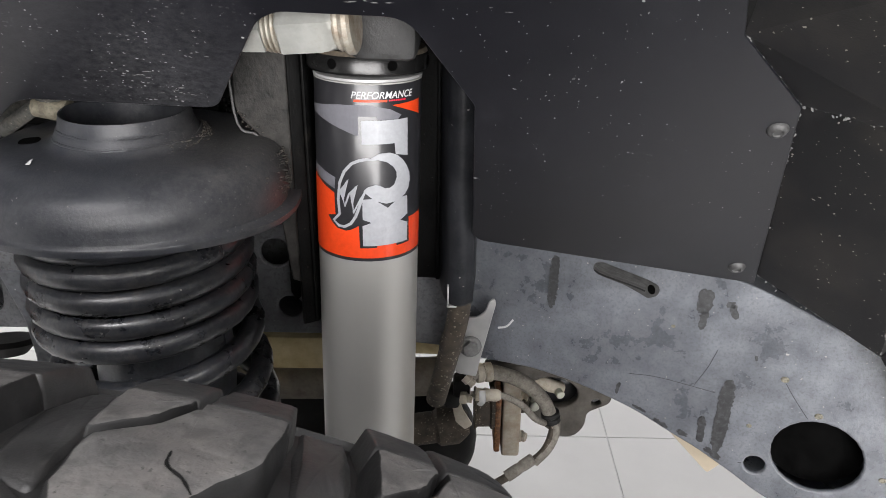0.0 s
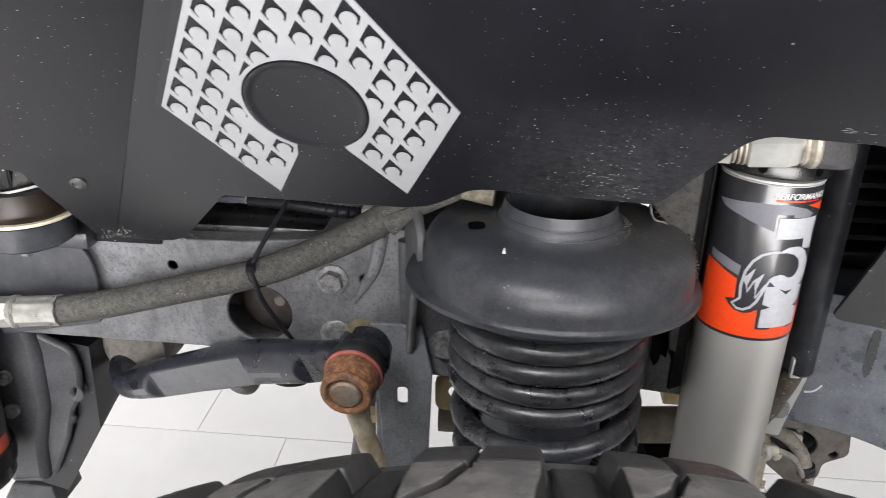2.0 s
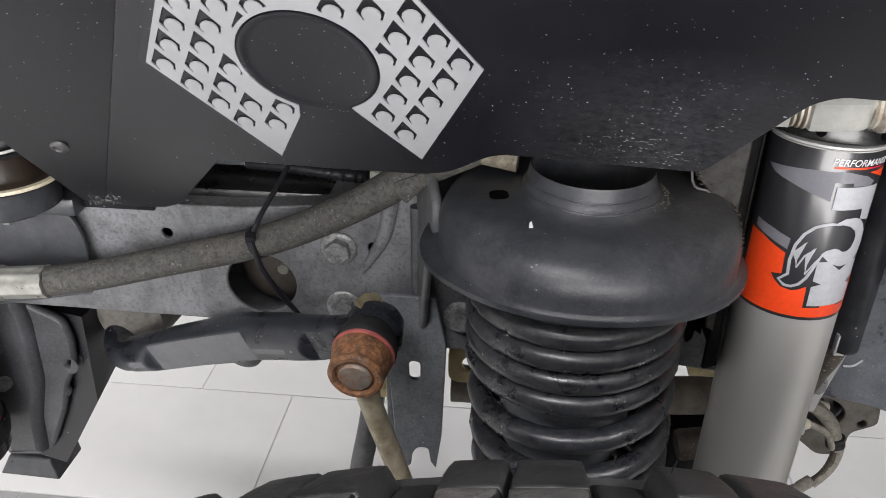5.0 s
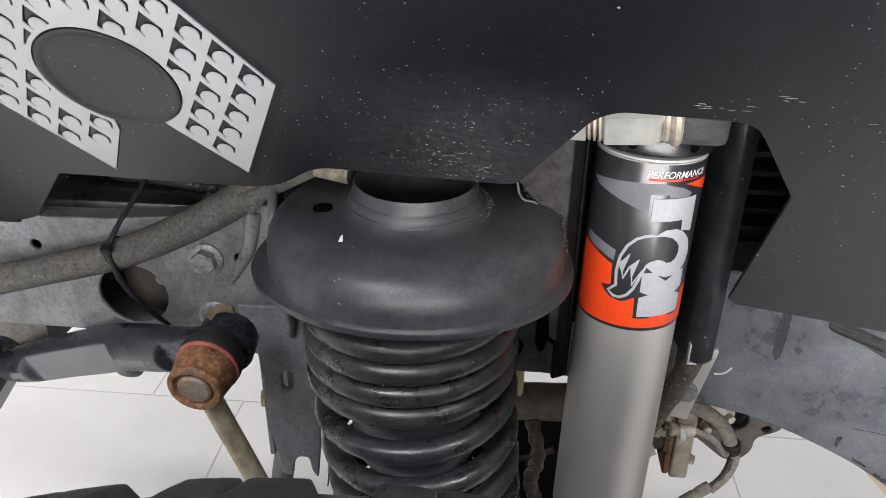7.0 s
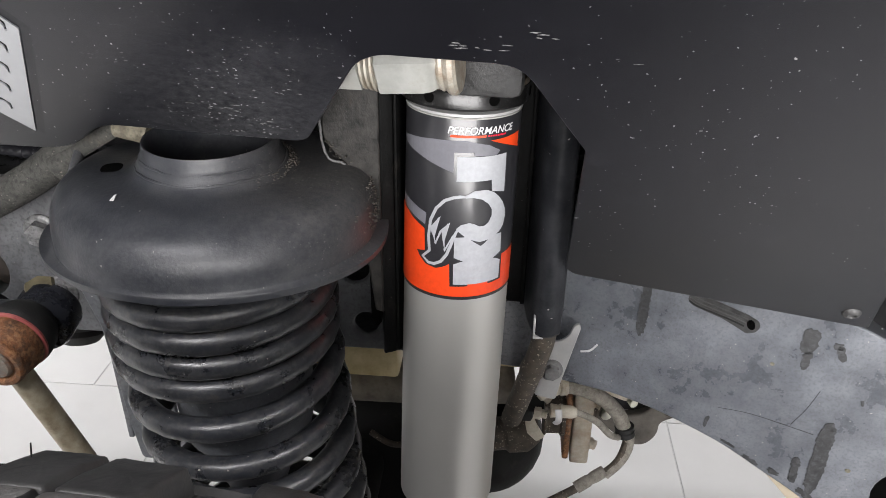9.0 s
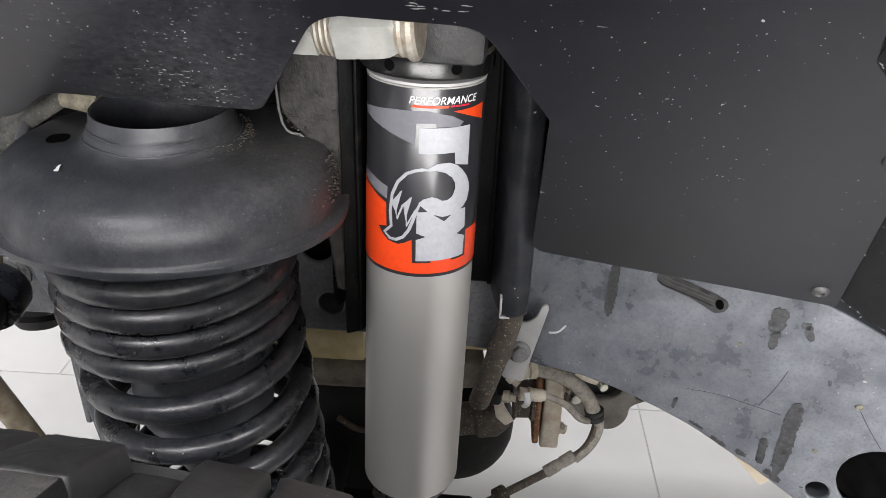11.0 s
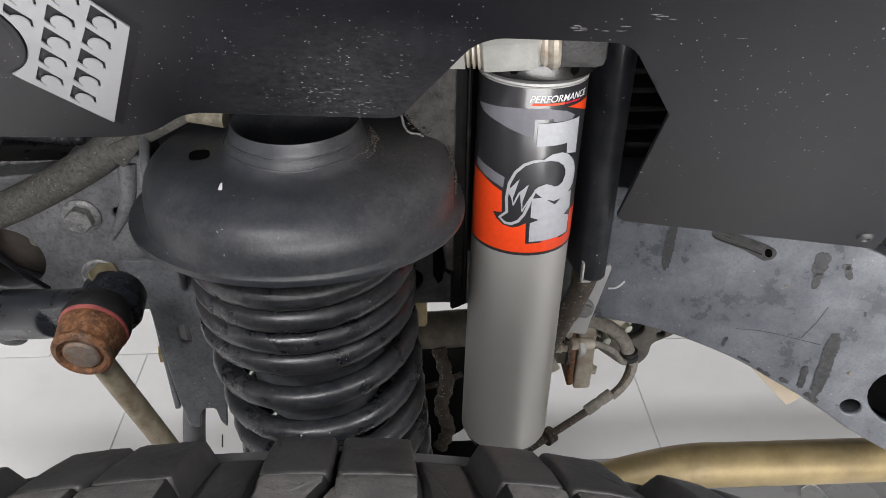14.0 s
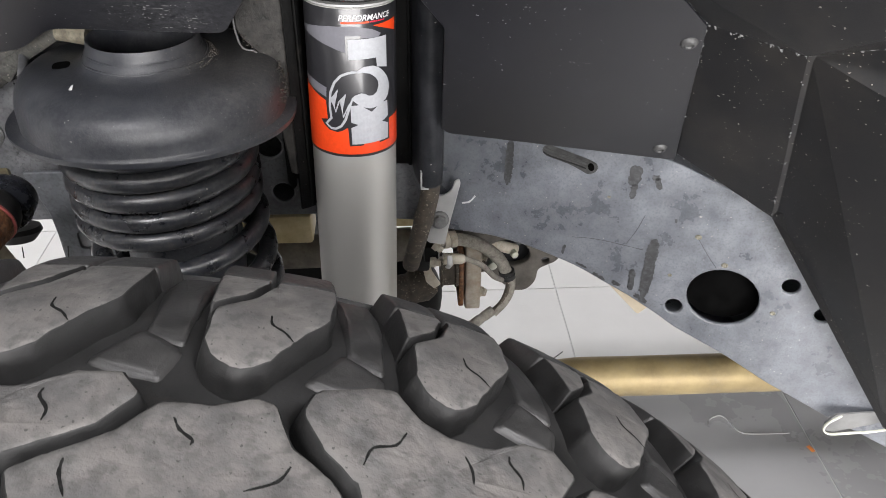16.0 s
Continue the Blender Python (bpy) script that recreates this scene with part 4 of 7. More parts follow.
# ---- coil spring ----
spring = thing("coil_spring", "black progressive coil spring, close-wound at the top, scuffed with rust spots", "coil spring", (-0.2, 0.43, 0.60))
pts, ang, z = [], radians(-20), 0.9335
WIRE, MEANR = 0.0083, 0.0668
while z > 0.60:
    turn = (0.9335 - z)
    pitch = 0.0170 if turn < 0.074 else (0.0365 if turn < 0.13 else 0.031)
    shift = max(0.0, 0.86 - z)
    pts.append((-0.2005 + 0.07 * shift + MEANR * math.cos(ang), 0.4305 + 0.08 * shift + MEANR * math.sin(ang), z))
    ang -= 2 * math.pi / 28
    z -= pitch / 28
bm = bmesh.new()
tube(bm, pts, WIRE, 12, smooth=False)
part("coil", bm, COIL, spring)
part("rubber_isolator", lathe(bmesh.new(), [(0.050, 0.944), (0.072, 0.944), (0.074, 0.948), (0.070, 0.954), (0.050, 0.954)], Matrix.Translation((-0.2005, 0.4325, 0)), 40), RUBBER, spring, "black rubber isolator ring")
stop = thing("bump_stop", "grimy grey bump stop cup inside the coil spring", "bump stop", (-0.2, 0.44, 0.74))
bm = bmesh.new()
lathe(bm, [(0.020, 0.95), (0.036, 0.850), (0.047, 0.838), (0.049, 0.80), (0.046, 0.772), (0.030, 0.772), (0.028, 0.73), (0.018, 0.70), (0.0, 0.70)], Matrix.Translation((-0.2, 0.445, 0)), 32)
part("cup", bm, STEEL, stop)
bm = bmesh.new()
lathe(bm, [(0.0, 0.60), (0.058, 0.60), (0.062, 0.625), (0.05, 0.635), (0.045, 0.60)], Matrix.Translation((-0.2, 0.452, 0)), 32)
solo("spring_perch", bm, DARKSTEEL, "dark dirty lower spring perch on the axle", "spring perch")

# grimy channel paint, taken near black to hold the gap's shade
TOWERSHADE = surface("shaded_grimy_channel", 0.0022, 0.006, 40, (0.5, 0.7), spec=0.08, relief=0.8, grain=260, dust=(60, 0.58, 0.5, (0.035, 0.031, 0.027)), chips=[(300, 0.16, 0.12)], chip_colour=(0.10, 0.09, 0.08))
# ---- shock tower: folded channel behind the damper ----
tower = thing("shock_tower", "dark gritty steel shock tower channel welded to the rail", "shock tower", (-0.05, 0.53, 0.9))
bm = bmesh.new()
LIPGREY = surface("worn_grey_black_paint", (0.006, 0.0065, 0.008), (0.019, 0.020, 0.0235), 26, (0.34, 0.5), spec=0.22, relief=0.3, grain=320, mottle=(60, 0.25, (0.06, 0.062, 0.067)), chips=[(260, 0.16, 0.2), (120, 0.1, 0.12)], chip_colour=(0.22, 0.21, 0.20))
# one folded sheet: the channel's darker colour carries shade, the lip's does not
for name, mat, path in (("channel", TOWERSHADE, [(-0.1000, 0.4555), (-0.0925, 0.4600), (-0.090, 0.468), (-0.088, 0.528), (-0.080, 0.534), (-0.006, 0.534), (-0.001, 0.528)]),
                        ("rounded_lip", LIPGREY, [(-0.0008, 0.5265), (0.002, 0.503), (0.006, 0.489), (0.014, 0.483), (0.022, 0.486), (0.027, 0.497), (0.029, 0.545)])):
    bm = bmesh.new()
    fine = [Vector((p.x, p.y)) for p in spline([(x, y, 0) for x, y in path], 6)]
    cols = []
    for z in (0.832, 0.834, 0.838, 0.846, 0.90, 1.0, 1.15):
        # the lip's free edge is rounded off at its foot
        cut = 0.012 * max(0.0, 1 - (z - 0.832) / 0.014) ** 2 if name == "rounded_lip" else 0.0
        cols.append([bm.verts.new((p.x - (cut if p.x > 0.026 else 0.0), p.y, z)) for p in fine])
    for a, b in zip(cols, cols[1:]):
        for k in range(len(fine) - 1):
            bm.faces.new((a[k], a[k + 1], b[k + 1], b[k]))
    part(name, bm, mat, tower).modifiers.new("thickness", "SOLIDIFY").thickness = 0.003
flange = rounded([(-0.133, 1.12), (-0.1335, 0.990, 0.010), (-0.119, 0.976, 0.008), (-0.112, 0.961, 0.008), (-0.1100, 0.925), (-0.1040, 0.870), (-0.0985, 0.868), (-0.0985, 1.12)], 0.0)
part("front_flange", placed(plate([flange], 0.004, 0.0012), upright(0.452)), surface("dark_rusty_flange", (0.005, 0.0049, 0.0048), (0.042, 0.040, 0.037), 110, (0.45, 0.7), spec=0.25, relief=1.0, grain=220, chips=[(300, 0.2, 0.25, 18.0), (140, 0.14, 0.12)], chip_colour=(0.10, 0.092, 0.082), dust=(40, 0.60, 0.6, (0.08, 0.040, 0.020))), tower, "gritty dark flange with rust")
bm = bmesh.new()
tube(bm, [(-0.1335, 0.449, 1.1), (-0.1335, 0.449, 0.992), (-0.120, 0.449, 0.976), (-0.1125, 0.449, 0.961), (-0.1100, 0.449, 0.925)], 0.0009, 8, 6)
part("flange_lip", bm, surface("worn_grey_edge", 0.03, 0.10, 200, (0.45, 0.6), relief=0.3), tower, "grey worn edge")
part("channel_foot", placed(plate([rounded([(-0.1125, 0.96), (-0.1120, 0.846), (-0.108, 0.838), (-0.1045, 0.842), (-0.1035, 0.850), (-0.0985, 0.846), (-0.0980, 0.96)], 0.001)], 0.004, 0.001), upright(0.478)), TOWERSHADE, tower)
bm = box(bmesh.new(), (0.0055, 0.484, 0.832), (0.0070, 0.490, 0.848), pose(0, 0, 0), 0.0004)
box(bm, (0.0055, 0.484, 0.830), (0.0130, 0.490, 0.8315), pose(0, 0, 0), 0.0004)
part("clip", bm, BRACKET, tower, "pale bent metal clip")

# ---- damper stickers ----


def stroke(pts, w):
    """A band of width w along a line of points, tapered at its ends."""
    left, right = [], []
    for k, p in enumerate(pts):
        a, b = Vector(pts[max(k - 1, 0)]), Vector(pts[min(k + 1, len(pts) - 1)])
        d = (b - a).normalized()
        q = Vector((-d.y, d.x)) * w * (0.5 if 0 < k < len(pts) - 1 else 0.3)
        left.append((p[0] + q.x, p[1] + q.y))
        right.append((p[0] - q.x, p[1] - q.y))
    return left + right[::-1]


def sticker(parent, m, radius, length, face):
    """The wrap on a damper body: m has its z along the axis with the sleeve's top edge at z = 0; face: degrees it is turned. Shapes are in millimetres along the girth and down from the top edge."""
    mm = m @ pose(0, 0, 0, 0, 0, face)

    def at(x, y):
        return (x * 0.001 * radius / 0.0348, y / 118.0 * length)

    bm = bmesh.new()
    lathe(bm, [(radius + 0.0001, 0.0), (radius + 0.0003, -0.0004), (radius + 0.0003, -length)], mm, 96)
    wrap = part("wrap", bm, S_BLACK, parent, "glossy black sticker wrap")

    def lay(name, loops, mat, level, label=""):
        me = plate([[at(*p) for p in l] for l in loops], 0.00012)
        return part(name, wrapped(me, radius, mm, 0.0003 + 0.00022 * level), mat, wrap, label)

    lay("grey_swoosh", [[(-48, -18), (-15.2, -13.6), (4, -12.9), (17.8, -15.9), (25.6, -20), (23, -22.6), (9, -22), (8.8, -20), (-2.8, -20.2), (-2.7, -32.8), (-12, -29.7), (-26, -25.4), (-41, -22)]], S_GREY, 1)
    lay("grey_swoosh", [[(-46, -56), (-32, -58), (-19.1, -61.5), (-19.8, -69.2), (-34, -65), (-46, -62)]], S_GREY, 1)
    lay("orange_flash", [[(18.6, -13.3), (44, -12), (44, -22)]], S_ORANGE, 1)
    lay("orange_field", [[(-50, -64), (-38, -65.5), (-27.6, -69.3), (-20.2, -72), (-19.5, -87), (-26.2, -88.5), (-23.2, -92.4), (-18.4, -96.1), (-11.6, -97.1), (-7.3, -95.6), (-2.9, -92.8), (-2.1, -108.6), (9.1, -108.2), (9, -104.8), (16.1, -98.7), (22.3, -103.6), (22.7, -108.3), (34, -108), (33.4, -90.3), (51, -90.3), (51, -115.6), (-50, -115.6)]], S_ORANGE, 1)
    # plain silver shapes: a bracket block, a crescent with a plume, a waisted block
    lay("silver_block", [[(-0.8, -22.6), (30.3, -22.4), (30.8, -47), (21.2, -44.8), (20.4, -37.6), (-0.6, -37.8)]], S_SILVER, 3)
    lay("silver_crescent", [[(5.3, -46.6), (10.2, -43.7), (17.5, -43.5), (22.5, -45.6), (26.6, -49.2), (30.4, -54), (32.7, -59), (33.3, -64), (32, -69.5), (28.9, -73.1), (22.2, -76.6), (14.9, -77.5), (7.5, -75.1), (1.7, -70.1), (0.4, -68.4), (3, -65.9), (8, -64.3), (11, -65.2), (14.2, -67), (17.4, -67), (20.4, -65), (22.2, -60.4), (21.8, -56.6), (19.6, -53), (15.2, -49.5), (9.3, -47.9), (5.4, -48.3)]], S_SILVER, 3)
    lay("silver_plume", [stroke([(5.6, -47.5), (2, -47.4), (-1.9, -48.2), (-7, -50.6), (-12.1, -56.4), (-15.6, -64.9), (-16.7, -76), (-15.8, -85.7), (-20.6, -91), (-16.4, -94.1), (-12.4, -94.1), (-8.1, -91.5), (-4.7, -86.3), (-2.4, -79.6), (-0.7, -73.7), (1.4, -68.8)], 1.9)], S_SILVER, 3)
    lay("silver_plume", [stroke([(-16.1, -70.7), (-9.7, -61.4), (-13.1, -75), (-12.1, -80.2), (-8.8, -71), (-3.8, -64.6), (-6.8, -77), (-6.2, -84), (-1.3, -73.1)], 1.2)], S_SILVER, 3)
    lay("silver_waist", [[(-0.4, -74.3), (6.5, -73.8), (16, -80.5), (24.2, -74.2), (30.9, -74.6), (31.5, -87.3), (25.2, -90.4), (31.5, -93.4), (31.3, -106.3), (0, -106.7), (-0.3, -92.6), (5.4, -90.2), (-0.2, -88.1)]], S_SILVER, 3)
    return mm, at, lay


# ---- damper ----
TOPP, BOTP = Vector((-0.0480, 0.4655, 1.0140)), Vector((-0.0541, 0.4531, 0.7120))
shock = thing("shock_absorber", "aluminium shock absorber body with a glossy black and orange sticker wrap", "shock absorber", BOTP)
zax = (TOPP - BOTP).normalized()
xax = Vector((1, 0, 0)) - zax * zax.x
xax.normalize()
SM = Matrix((xax, zax.cross(xax), zax)).transposed().to_4x4()
SM.translation = BOTP
LEN = (TOPP - BOTP).length
R = 0.0348
bm = bmesh.new()
lathe(bm, [(0.0, -0.013), (0.022, -0.013), (0.0290, -0.011), (0.0316, -0.007), (0.0322, -0.001)], SM, 64)
part("base_cap", bm, BLACKANO, shock, "black end cap")
bm = bmesh.new()
lathe(bm, [(0.0318, -0.0025), (0.0335, -0.0020), (R, 0.0005), (R, LEN - 0.002), (R + 0.0006, LEN)], SM, 96)
part("body", bm, ALU, shock, "brushed aluminium tube")
bm = bmesh.new()
lathe(bm, [(R - 0.001, LEN), (R + 0.0007, LEN + 0.0004), (R + 0.0007, LEN + 0.0020), (R - 0.002, LEN + 0.0026)], SM, 72)
part("snap_ring", bm, BRACKET, shock, "thin pale ring")
bm = bmesh.new()
lathe(bm, [(R - 0.003, LEN + 0.003), (0.0380, LEN + 0.0045), (0.0392, LEN + 0.006), (0.0392, LEN + 0.0145), (0.0378, LEN + 0.0165), (0.0, LEN + 0.0185)], SM, 72)
col = part("collar", bm, BLACKANO, shock, "dark ring collar with pin holes")
# pin holes are flat discs that carry the holes' shade as colour
for a in (-118, -62, -10):
    m = SM @ pose(0, 0, LEN + 0.011, 0, 0, a) @ pose(0.0388, 0, 0, 0, 90, 0)
    part("pin_hole", lathe(bmesh.new(), [(0.0032, 0.0), (0.0032, 0.0006), (0.0, 0.0006)], m, 20), HOLESHADE, shock)
bm = bmesh.new()
lathe(bm, [(0.0, LEN + 0.018), (0.031, LEN + 0.018), (0.032, LEN + 0.021), (0.032, LEN + 0.052), (0.028, LEN + 0.062), (0.012, LEN + 0.066), (0.012, LEN + 0.11), (0.0, LEN + 0.11)], SM, 48)
part("top_cap", bm, GRIT, shock, "gritty black top cap")
bm = box(bmesh.new(), (-0.006, -0.050, LEN + 0.0155), (0.034, 0.010, LEN + 0.062), SM, 0.006)
part("hose_boss", bm, GRIT, shock, "gritty black hose boss")
part("dirt_ring", lathe(bmesh.new(), [(0.030, LEN + 0.0150), (0.0385, LEN + 0.0158), (0.0372, LEN + 0.0185), (0.030, LEN + 0.0195)], SM, 48), surface("brown_caked_dirt", (0.05, 0.042, 0.032), (0.15, 0.12, 0.085), 160, (0.7, 0.9), relief=0.8, grain=260), shock, "caked brown dirt")
bm = bmesh.new()
tube(bm, [SM @ Vector((0, 0, -0.012)), SM @ Vector((0, 0.0, -0.19))], 0.0085, 16, 2)
part("piston_rod", bm, ZINC, shock, "steel rod")
sm, at, lay = sticker(shock, SM @ Matrix.Translation((0, 0, LEN - 0.0005)), R, 0.118, 0)
# the word on the wrap with its orange rule
word = plate(None, 0.00012, text="PERFORMANCE", size=0.0062, shear=0.25)
ws = [v.co.x for v in word.vertices]
word.transform(Matrix.Translation((0.0132, -0.0071, 0)) @ Matrix.Diagonal((0.0415 / (max(ws) - min(ws)), 1.0, 1.0, 1.0)))
part("word", wrapped(word, R, sm, 0.0009), S_WHITE, shock, "white word PERFORMANCE")
lay("orange_rule", [[(-5.2, -9.7), (15.4, -9.7), (15.2, -11.1), (-5.5, -11.1)]], S_ORANGE, 2)
for k in range(8):
    lay("tiny_bar", [[(16.4 + 1.6 * k, -9.8), (17.5 + 1.6 * k, -9.8), (17.4 + 1.6 * k, -10.8), (16.3 + 1.6 * k, -10.8)]], S_RED, 2)

# ---- hose fitting on the damper ----
elbow = thing("hose_fitting", "dull zinc-plated hexagon fitting between damper top and hose", "hose fitting", (-0.09, 0.405, 1.055))
EF = axis_frame((-0.045, 0.401, 1.057), (-0.135, 0.410, 1.050))
FITTING = surface("pale_zinc_fitting", (0.36, 0.365, 0.345), (0.50, 0.505, 0.48), 60, (0.28, 0.42), metal=0.45, relief=0.25, grain=300, mottle=(45, 0.35, (0.28, 0.26, 0.22)), dust=(60, 0.58, 0.6, (0.20, 0.15, 0.09)))
RUSTYRING = surface("rust_edged_ring", (0.22, 0.19, 0.145), (0.42, 0.40, 0.35), 90, (0.4, 0.6), metal=0.3, relief=0.5, grain=300, dust=(70, 0.46, 0.8, (0.17, 0.10, 0.05)))
part("hex_nut", lathe(bmesh.new(), [(0.0, 0.002), (0.0165, 0.002), (0.0182, 0.0035), (0.0184, 0.0060), (0.0174, 0.0075), (0.0158, 0.0090), (0.0162, 0.0108), (0.0150, 0.0125)], EF, 28), RUSTYRING, elbow, "rust-edged ring nut")
part("elbow_body", lathe(bmesh.new(), [(0.0130, 0.0105), (0.0155, 0.0120), (0.0176, 0.0160), (0.0184, 0.0205), (0.0184, 0.0420), (0.0180, 0.0432), (0.0155, 0.0445), (0.012, 0.0450)], EF @ pose(0, 0, 0, 0, 0, 8), 6), FITTING, elbow)
bm = bmesh.new()
for k in range(3):
    lathe(bm, [(0.012, 0.0440 + 0.003 * k), (0.0160 - 0.0006 * k, 0.0450 + 0.003 * k), (0.0160 - 0.0006 * k, 0.0462 + 0.003 * k), (0.012, 0.0472 + 0.003 * k)], EF, 28)
part("ribbed_collar", bm, RUSTYRING, elbow)
bm = bmesh.new()
lathe(bm, [(0.010, 0.0525), (0.0155, 0.0535), (0.0150, 0.062), (0.0140, 0.078), (0.012, 0.086)], EF, 6)
part("hose_nut", bm, FITTING, elbow)

# ---- remote reservoir ----
res = thing("remote_reservoir", "black and orange remote reservoir canister with an orange adjuster knob", "reservoir", (-0.764, 0.5, 0.634))
RVM = Matrix.Translation((-0.7635, 0.500, 0.0))
bm = bmesh.new()
lathe(bm, [(0.0, 0.648), (0.040, 0.648), (0.0405, 0.650), (0.0405, 0.795), (0.039, 0.80)], RVM, 72)
part("canister", bm, BLACKANO, res)
bm = bmesh.new()
lathe(bm, [(0.0, 0.634), (0.030, 0.634), (0.038, 0.636), (0.0405, 0.640), (0.0405, 0.650), (0.038, 0.648)], RVM, 64)
part("end_cap", bm, BLACKANO, res, "black end cap")
bm = bmesh.new()
lathe(bm, [(0.038, 0.786), (0.0405, 0.788), (0.0405, 0.803), (0.0383, 0.8031), (0.0383, 0.8070), (0.0402, 0.8071), (0.0402, 0.8235), (0.0390, 0.8236), (0.0390, 0.8255), (0.0408, 0.8256), (0.0410, 0.8360), (0.0385, 0.8415), (0.0290, 0.8440), (0.0, 0.8440)], RVM, 64)
part("head_cap", bm, BLACKANO, res, "black valve head")
bm = bmesh.new()
lathe(bm, [(0.0285, 0.8430), (0.0305, 0.8440), (0.0305, 0.8462), (0.0290, 0.8468), (0.0284, 0.8540), (0.0272, 0.8562), (0.0172, 0.8572), (0.0165, 0.8600), (0.0, 0.8600)], RVM, 108, lobes=9, depth=0.14)
part("compression_dial", bm, surface("grey_anodised_dial", 0.055, 0.12, 90, (0.32, 0.48), metal=0.4, relief=0.2, dust=(90, 0.55, 0.5, (0.16, 0.155, 0.145))), res, "grey scalloped dial")
bm = bmesh.new()
lathe(bm, [(0.0120, 0.859), (0.0134, 0.861), (0.0136, 0.864), (0.0134, 0.8725), (0.0120, 0.8765), (0.0100, 0.8772), (0.0085, 0.8762), (0.0, 0.8762)], RVM, 72, lobes=8, depth=0.16)
part("adjuster_knob", bm, ORANGE_METAL, res, "orange scalloped knob")
for z in (0.793, 0.665):
    bm = bmesh.new()
    lathe(bm, [(0.0408, z - 0.0105), (0.0438, z - 0.0095), (0.0446, z - 0.004), (0.0446, z + 0.004), (0.0438, z + 0.0095), (0.0408, z + 0.0105)], RVM, 64)
    band = part("clamp_band", bm, PLASTIC, res, "black clamp band")
    for a in (-28, 178):
        m = RVM @ pose(0, 0, z, 0, 0, a)
        bm = box(bmesh.new(), (0.042, -0.006, -0.009), (0.051, 0.006, 0.009), m, 0.0015)
        part("clamp_ear", bm, PLASTIC, band)
        part("clamp_screw", bolt_mesh(bmesh.new(), m @ pose(0.0475, -0.006, 0, 90, 0, 0), 0.0032, 0.003, 1.2), BOLT, band)
rlay = sticker(res, RVM @ Matrix.Translation((0, 0, 0.781)), 0.0406, 0.117, 22)[2]
for x, w, mat in ((-30, 15, S_WHITE), (-14.5, 19, S_RED)):
    rlay("label_bar", [[(x, -0.8), (x + w, -0.8), (x + w - 1.2, -6.6), (x - 1.2, -6.6)]], mat, 3, "coloured label bar")
rlay("label_bar", [[(-14.2, -7.6), (4, -7.6), (3.6, -9.8), (-14.6, -9.8)]], S_WHITE, 3)
for k in range(2):
    rlay("label_bar", [[(9.5, -2.2 - 3.5 * k), (13.6, -2.2 - 3.5 * k), (13.6, -4.6 - 3.5 * k), (9.5, -4.6 - 3.5 * k)]], S_SILVER, 3)
# plain orange mark on the head and white wedge on the foot
part("orange_mark", wrapped(plate([[(-0.010, -0.004), (-0.003, -0.0045), (0.004, -0.004), (0.010, 0.0055), (0.003, 0.0035), (-0.004, 0.005), (-0.010, 0.0045)]], 0.0001), 0.0395, RVM @ pose(0, 0, 0.817, 0, 0, 27), 0.0004), S_ORANGE, res, "plain orange mark")
part("white_mark", wrapped(plate([[(-0.008, 0.004), (0.008, 0.004), (0.0, -0.006)]], 0.0001), 0.0405, RVM @ pose(0, 0, 0.6485, 0, 0, 34), 0.0004), S_WHITE, res, "plain white wedge")
part("bleed_valve", lathe(bmesh.new(), [(0.008, 0), (0.009, 0.003), (0.009, 0.012), (0.006, 0.015), (0, 0.015)], RVM @ pose(-0.036, -0.006, 0.84, 0, -60, 20), 20), BOLT, res)

# ---- hose between damper and reservoir ----
hose = thing("reservoir_hose", "thick dusty braided rubber hose with zinc crimp fittings along the rail", "hose", (-0.445, 0.506, 0.89))
bm = bmesh.new()
tube(bm, [(-0.630, 0.500, 0.8425), (-0.590, 0.507, 0.8475), (-0.530, 0.512, 0.862), (-0.445, 0.506, 0.889), (-0.3836, 0.4985, 0.9193), (-0.335, 0.493, 0.950), (-0.298, 0.492, 0.982), (-0.255, 0.482, 1.012), (-0.205, 0.458, 1.034), (-0.160, 0.430, 1.046), (-0.130, 0.412, 1.050)], 0.0128, 18, 10)
part("rubber_hose", bm, HOSE, hose)
bm = bmesh.new()
tube(bm, [(-0.328, 0.480, 0.950), (-0.312, 0.476, 0.962), (-0.290, 0.468, 0.976), (-0.266, 0.460, 0.991), (-0.245, 0.456, 1.003)], lambda s: 0.0052 + 0.004 * max(0.0, 1 - s * 4), 14, 8, 0.5)
part("frayed_strap", bm, HOSE, hose, "flattened fabric strap")
TANWEAVE = surface("tan_woven_sleeve", (0.10, 0.088, 0.062), (0.22, 0.20, 0.15), 120, (0.7, 0.9), relief=0.8, grain=420, flecks=(300, 0.5, (0.05, 0.045, 0.035)))
part("sleeve_end", lathe(bmesh.new(), [(0.004, 0.0), (0.0074, 0.0), (0.0078, 0.0015), (0.0070, 0.024), (0.004, 0.025)], axis_frame((-0.245, 0.459, 0.9875), (-0.272, 0.463, 0.990)), 20), TANWEAVE, hose, "tan woven sleeve end")
HF = axis_frame((-0.733, 0.4965, 0.8335), (-0.630, 0.4995, 0.8425))
CRIMP = surface("bright_zinc_crimp", (0.24, 0.24, 0.22), (0.40, 0.40, 0.37), 80, (0.26, 0.42), metal=0.55, relief=0.2, grain=300, dust=(90, 0.56, 0.7, (0.14, 0.12, 0.09)))
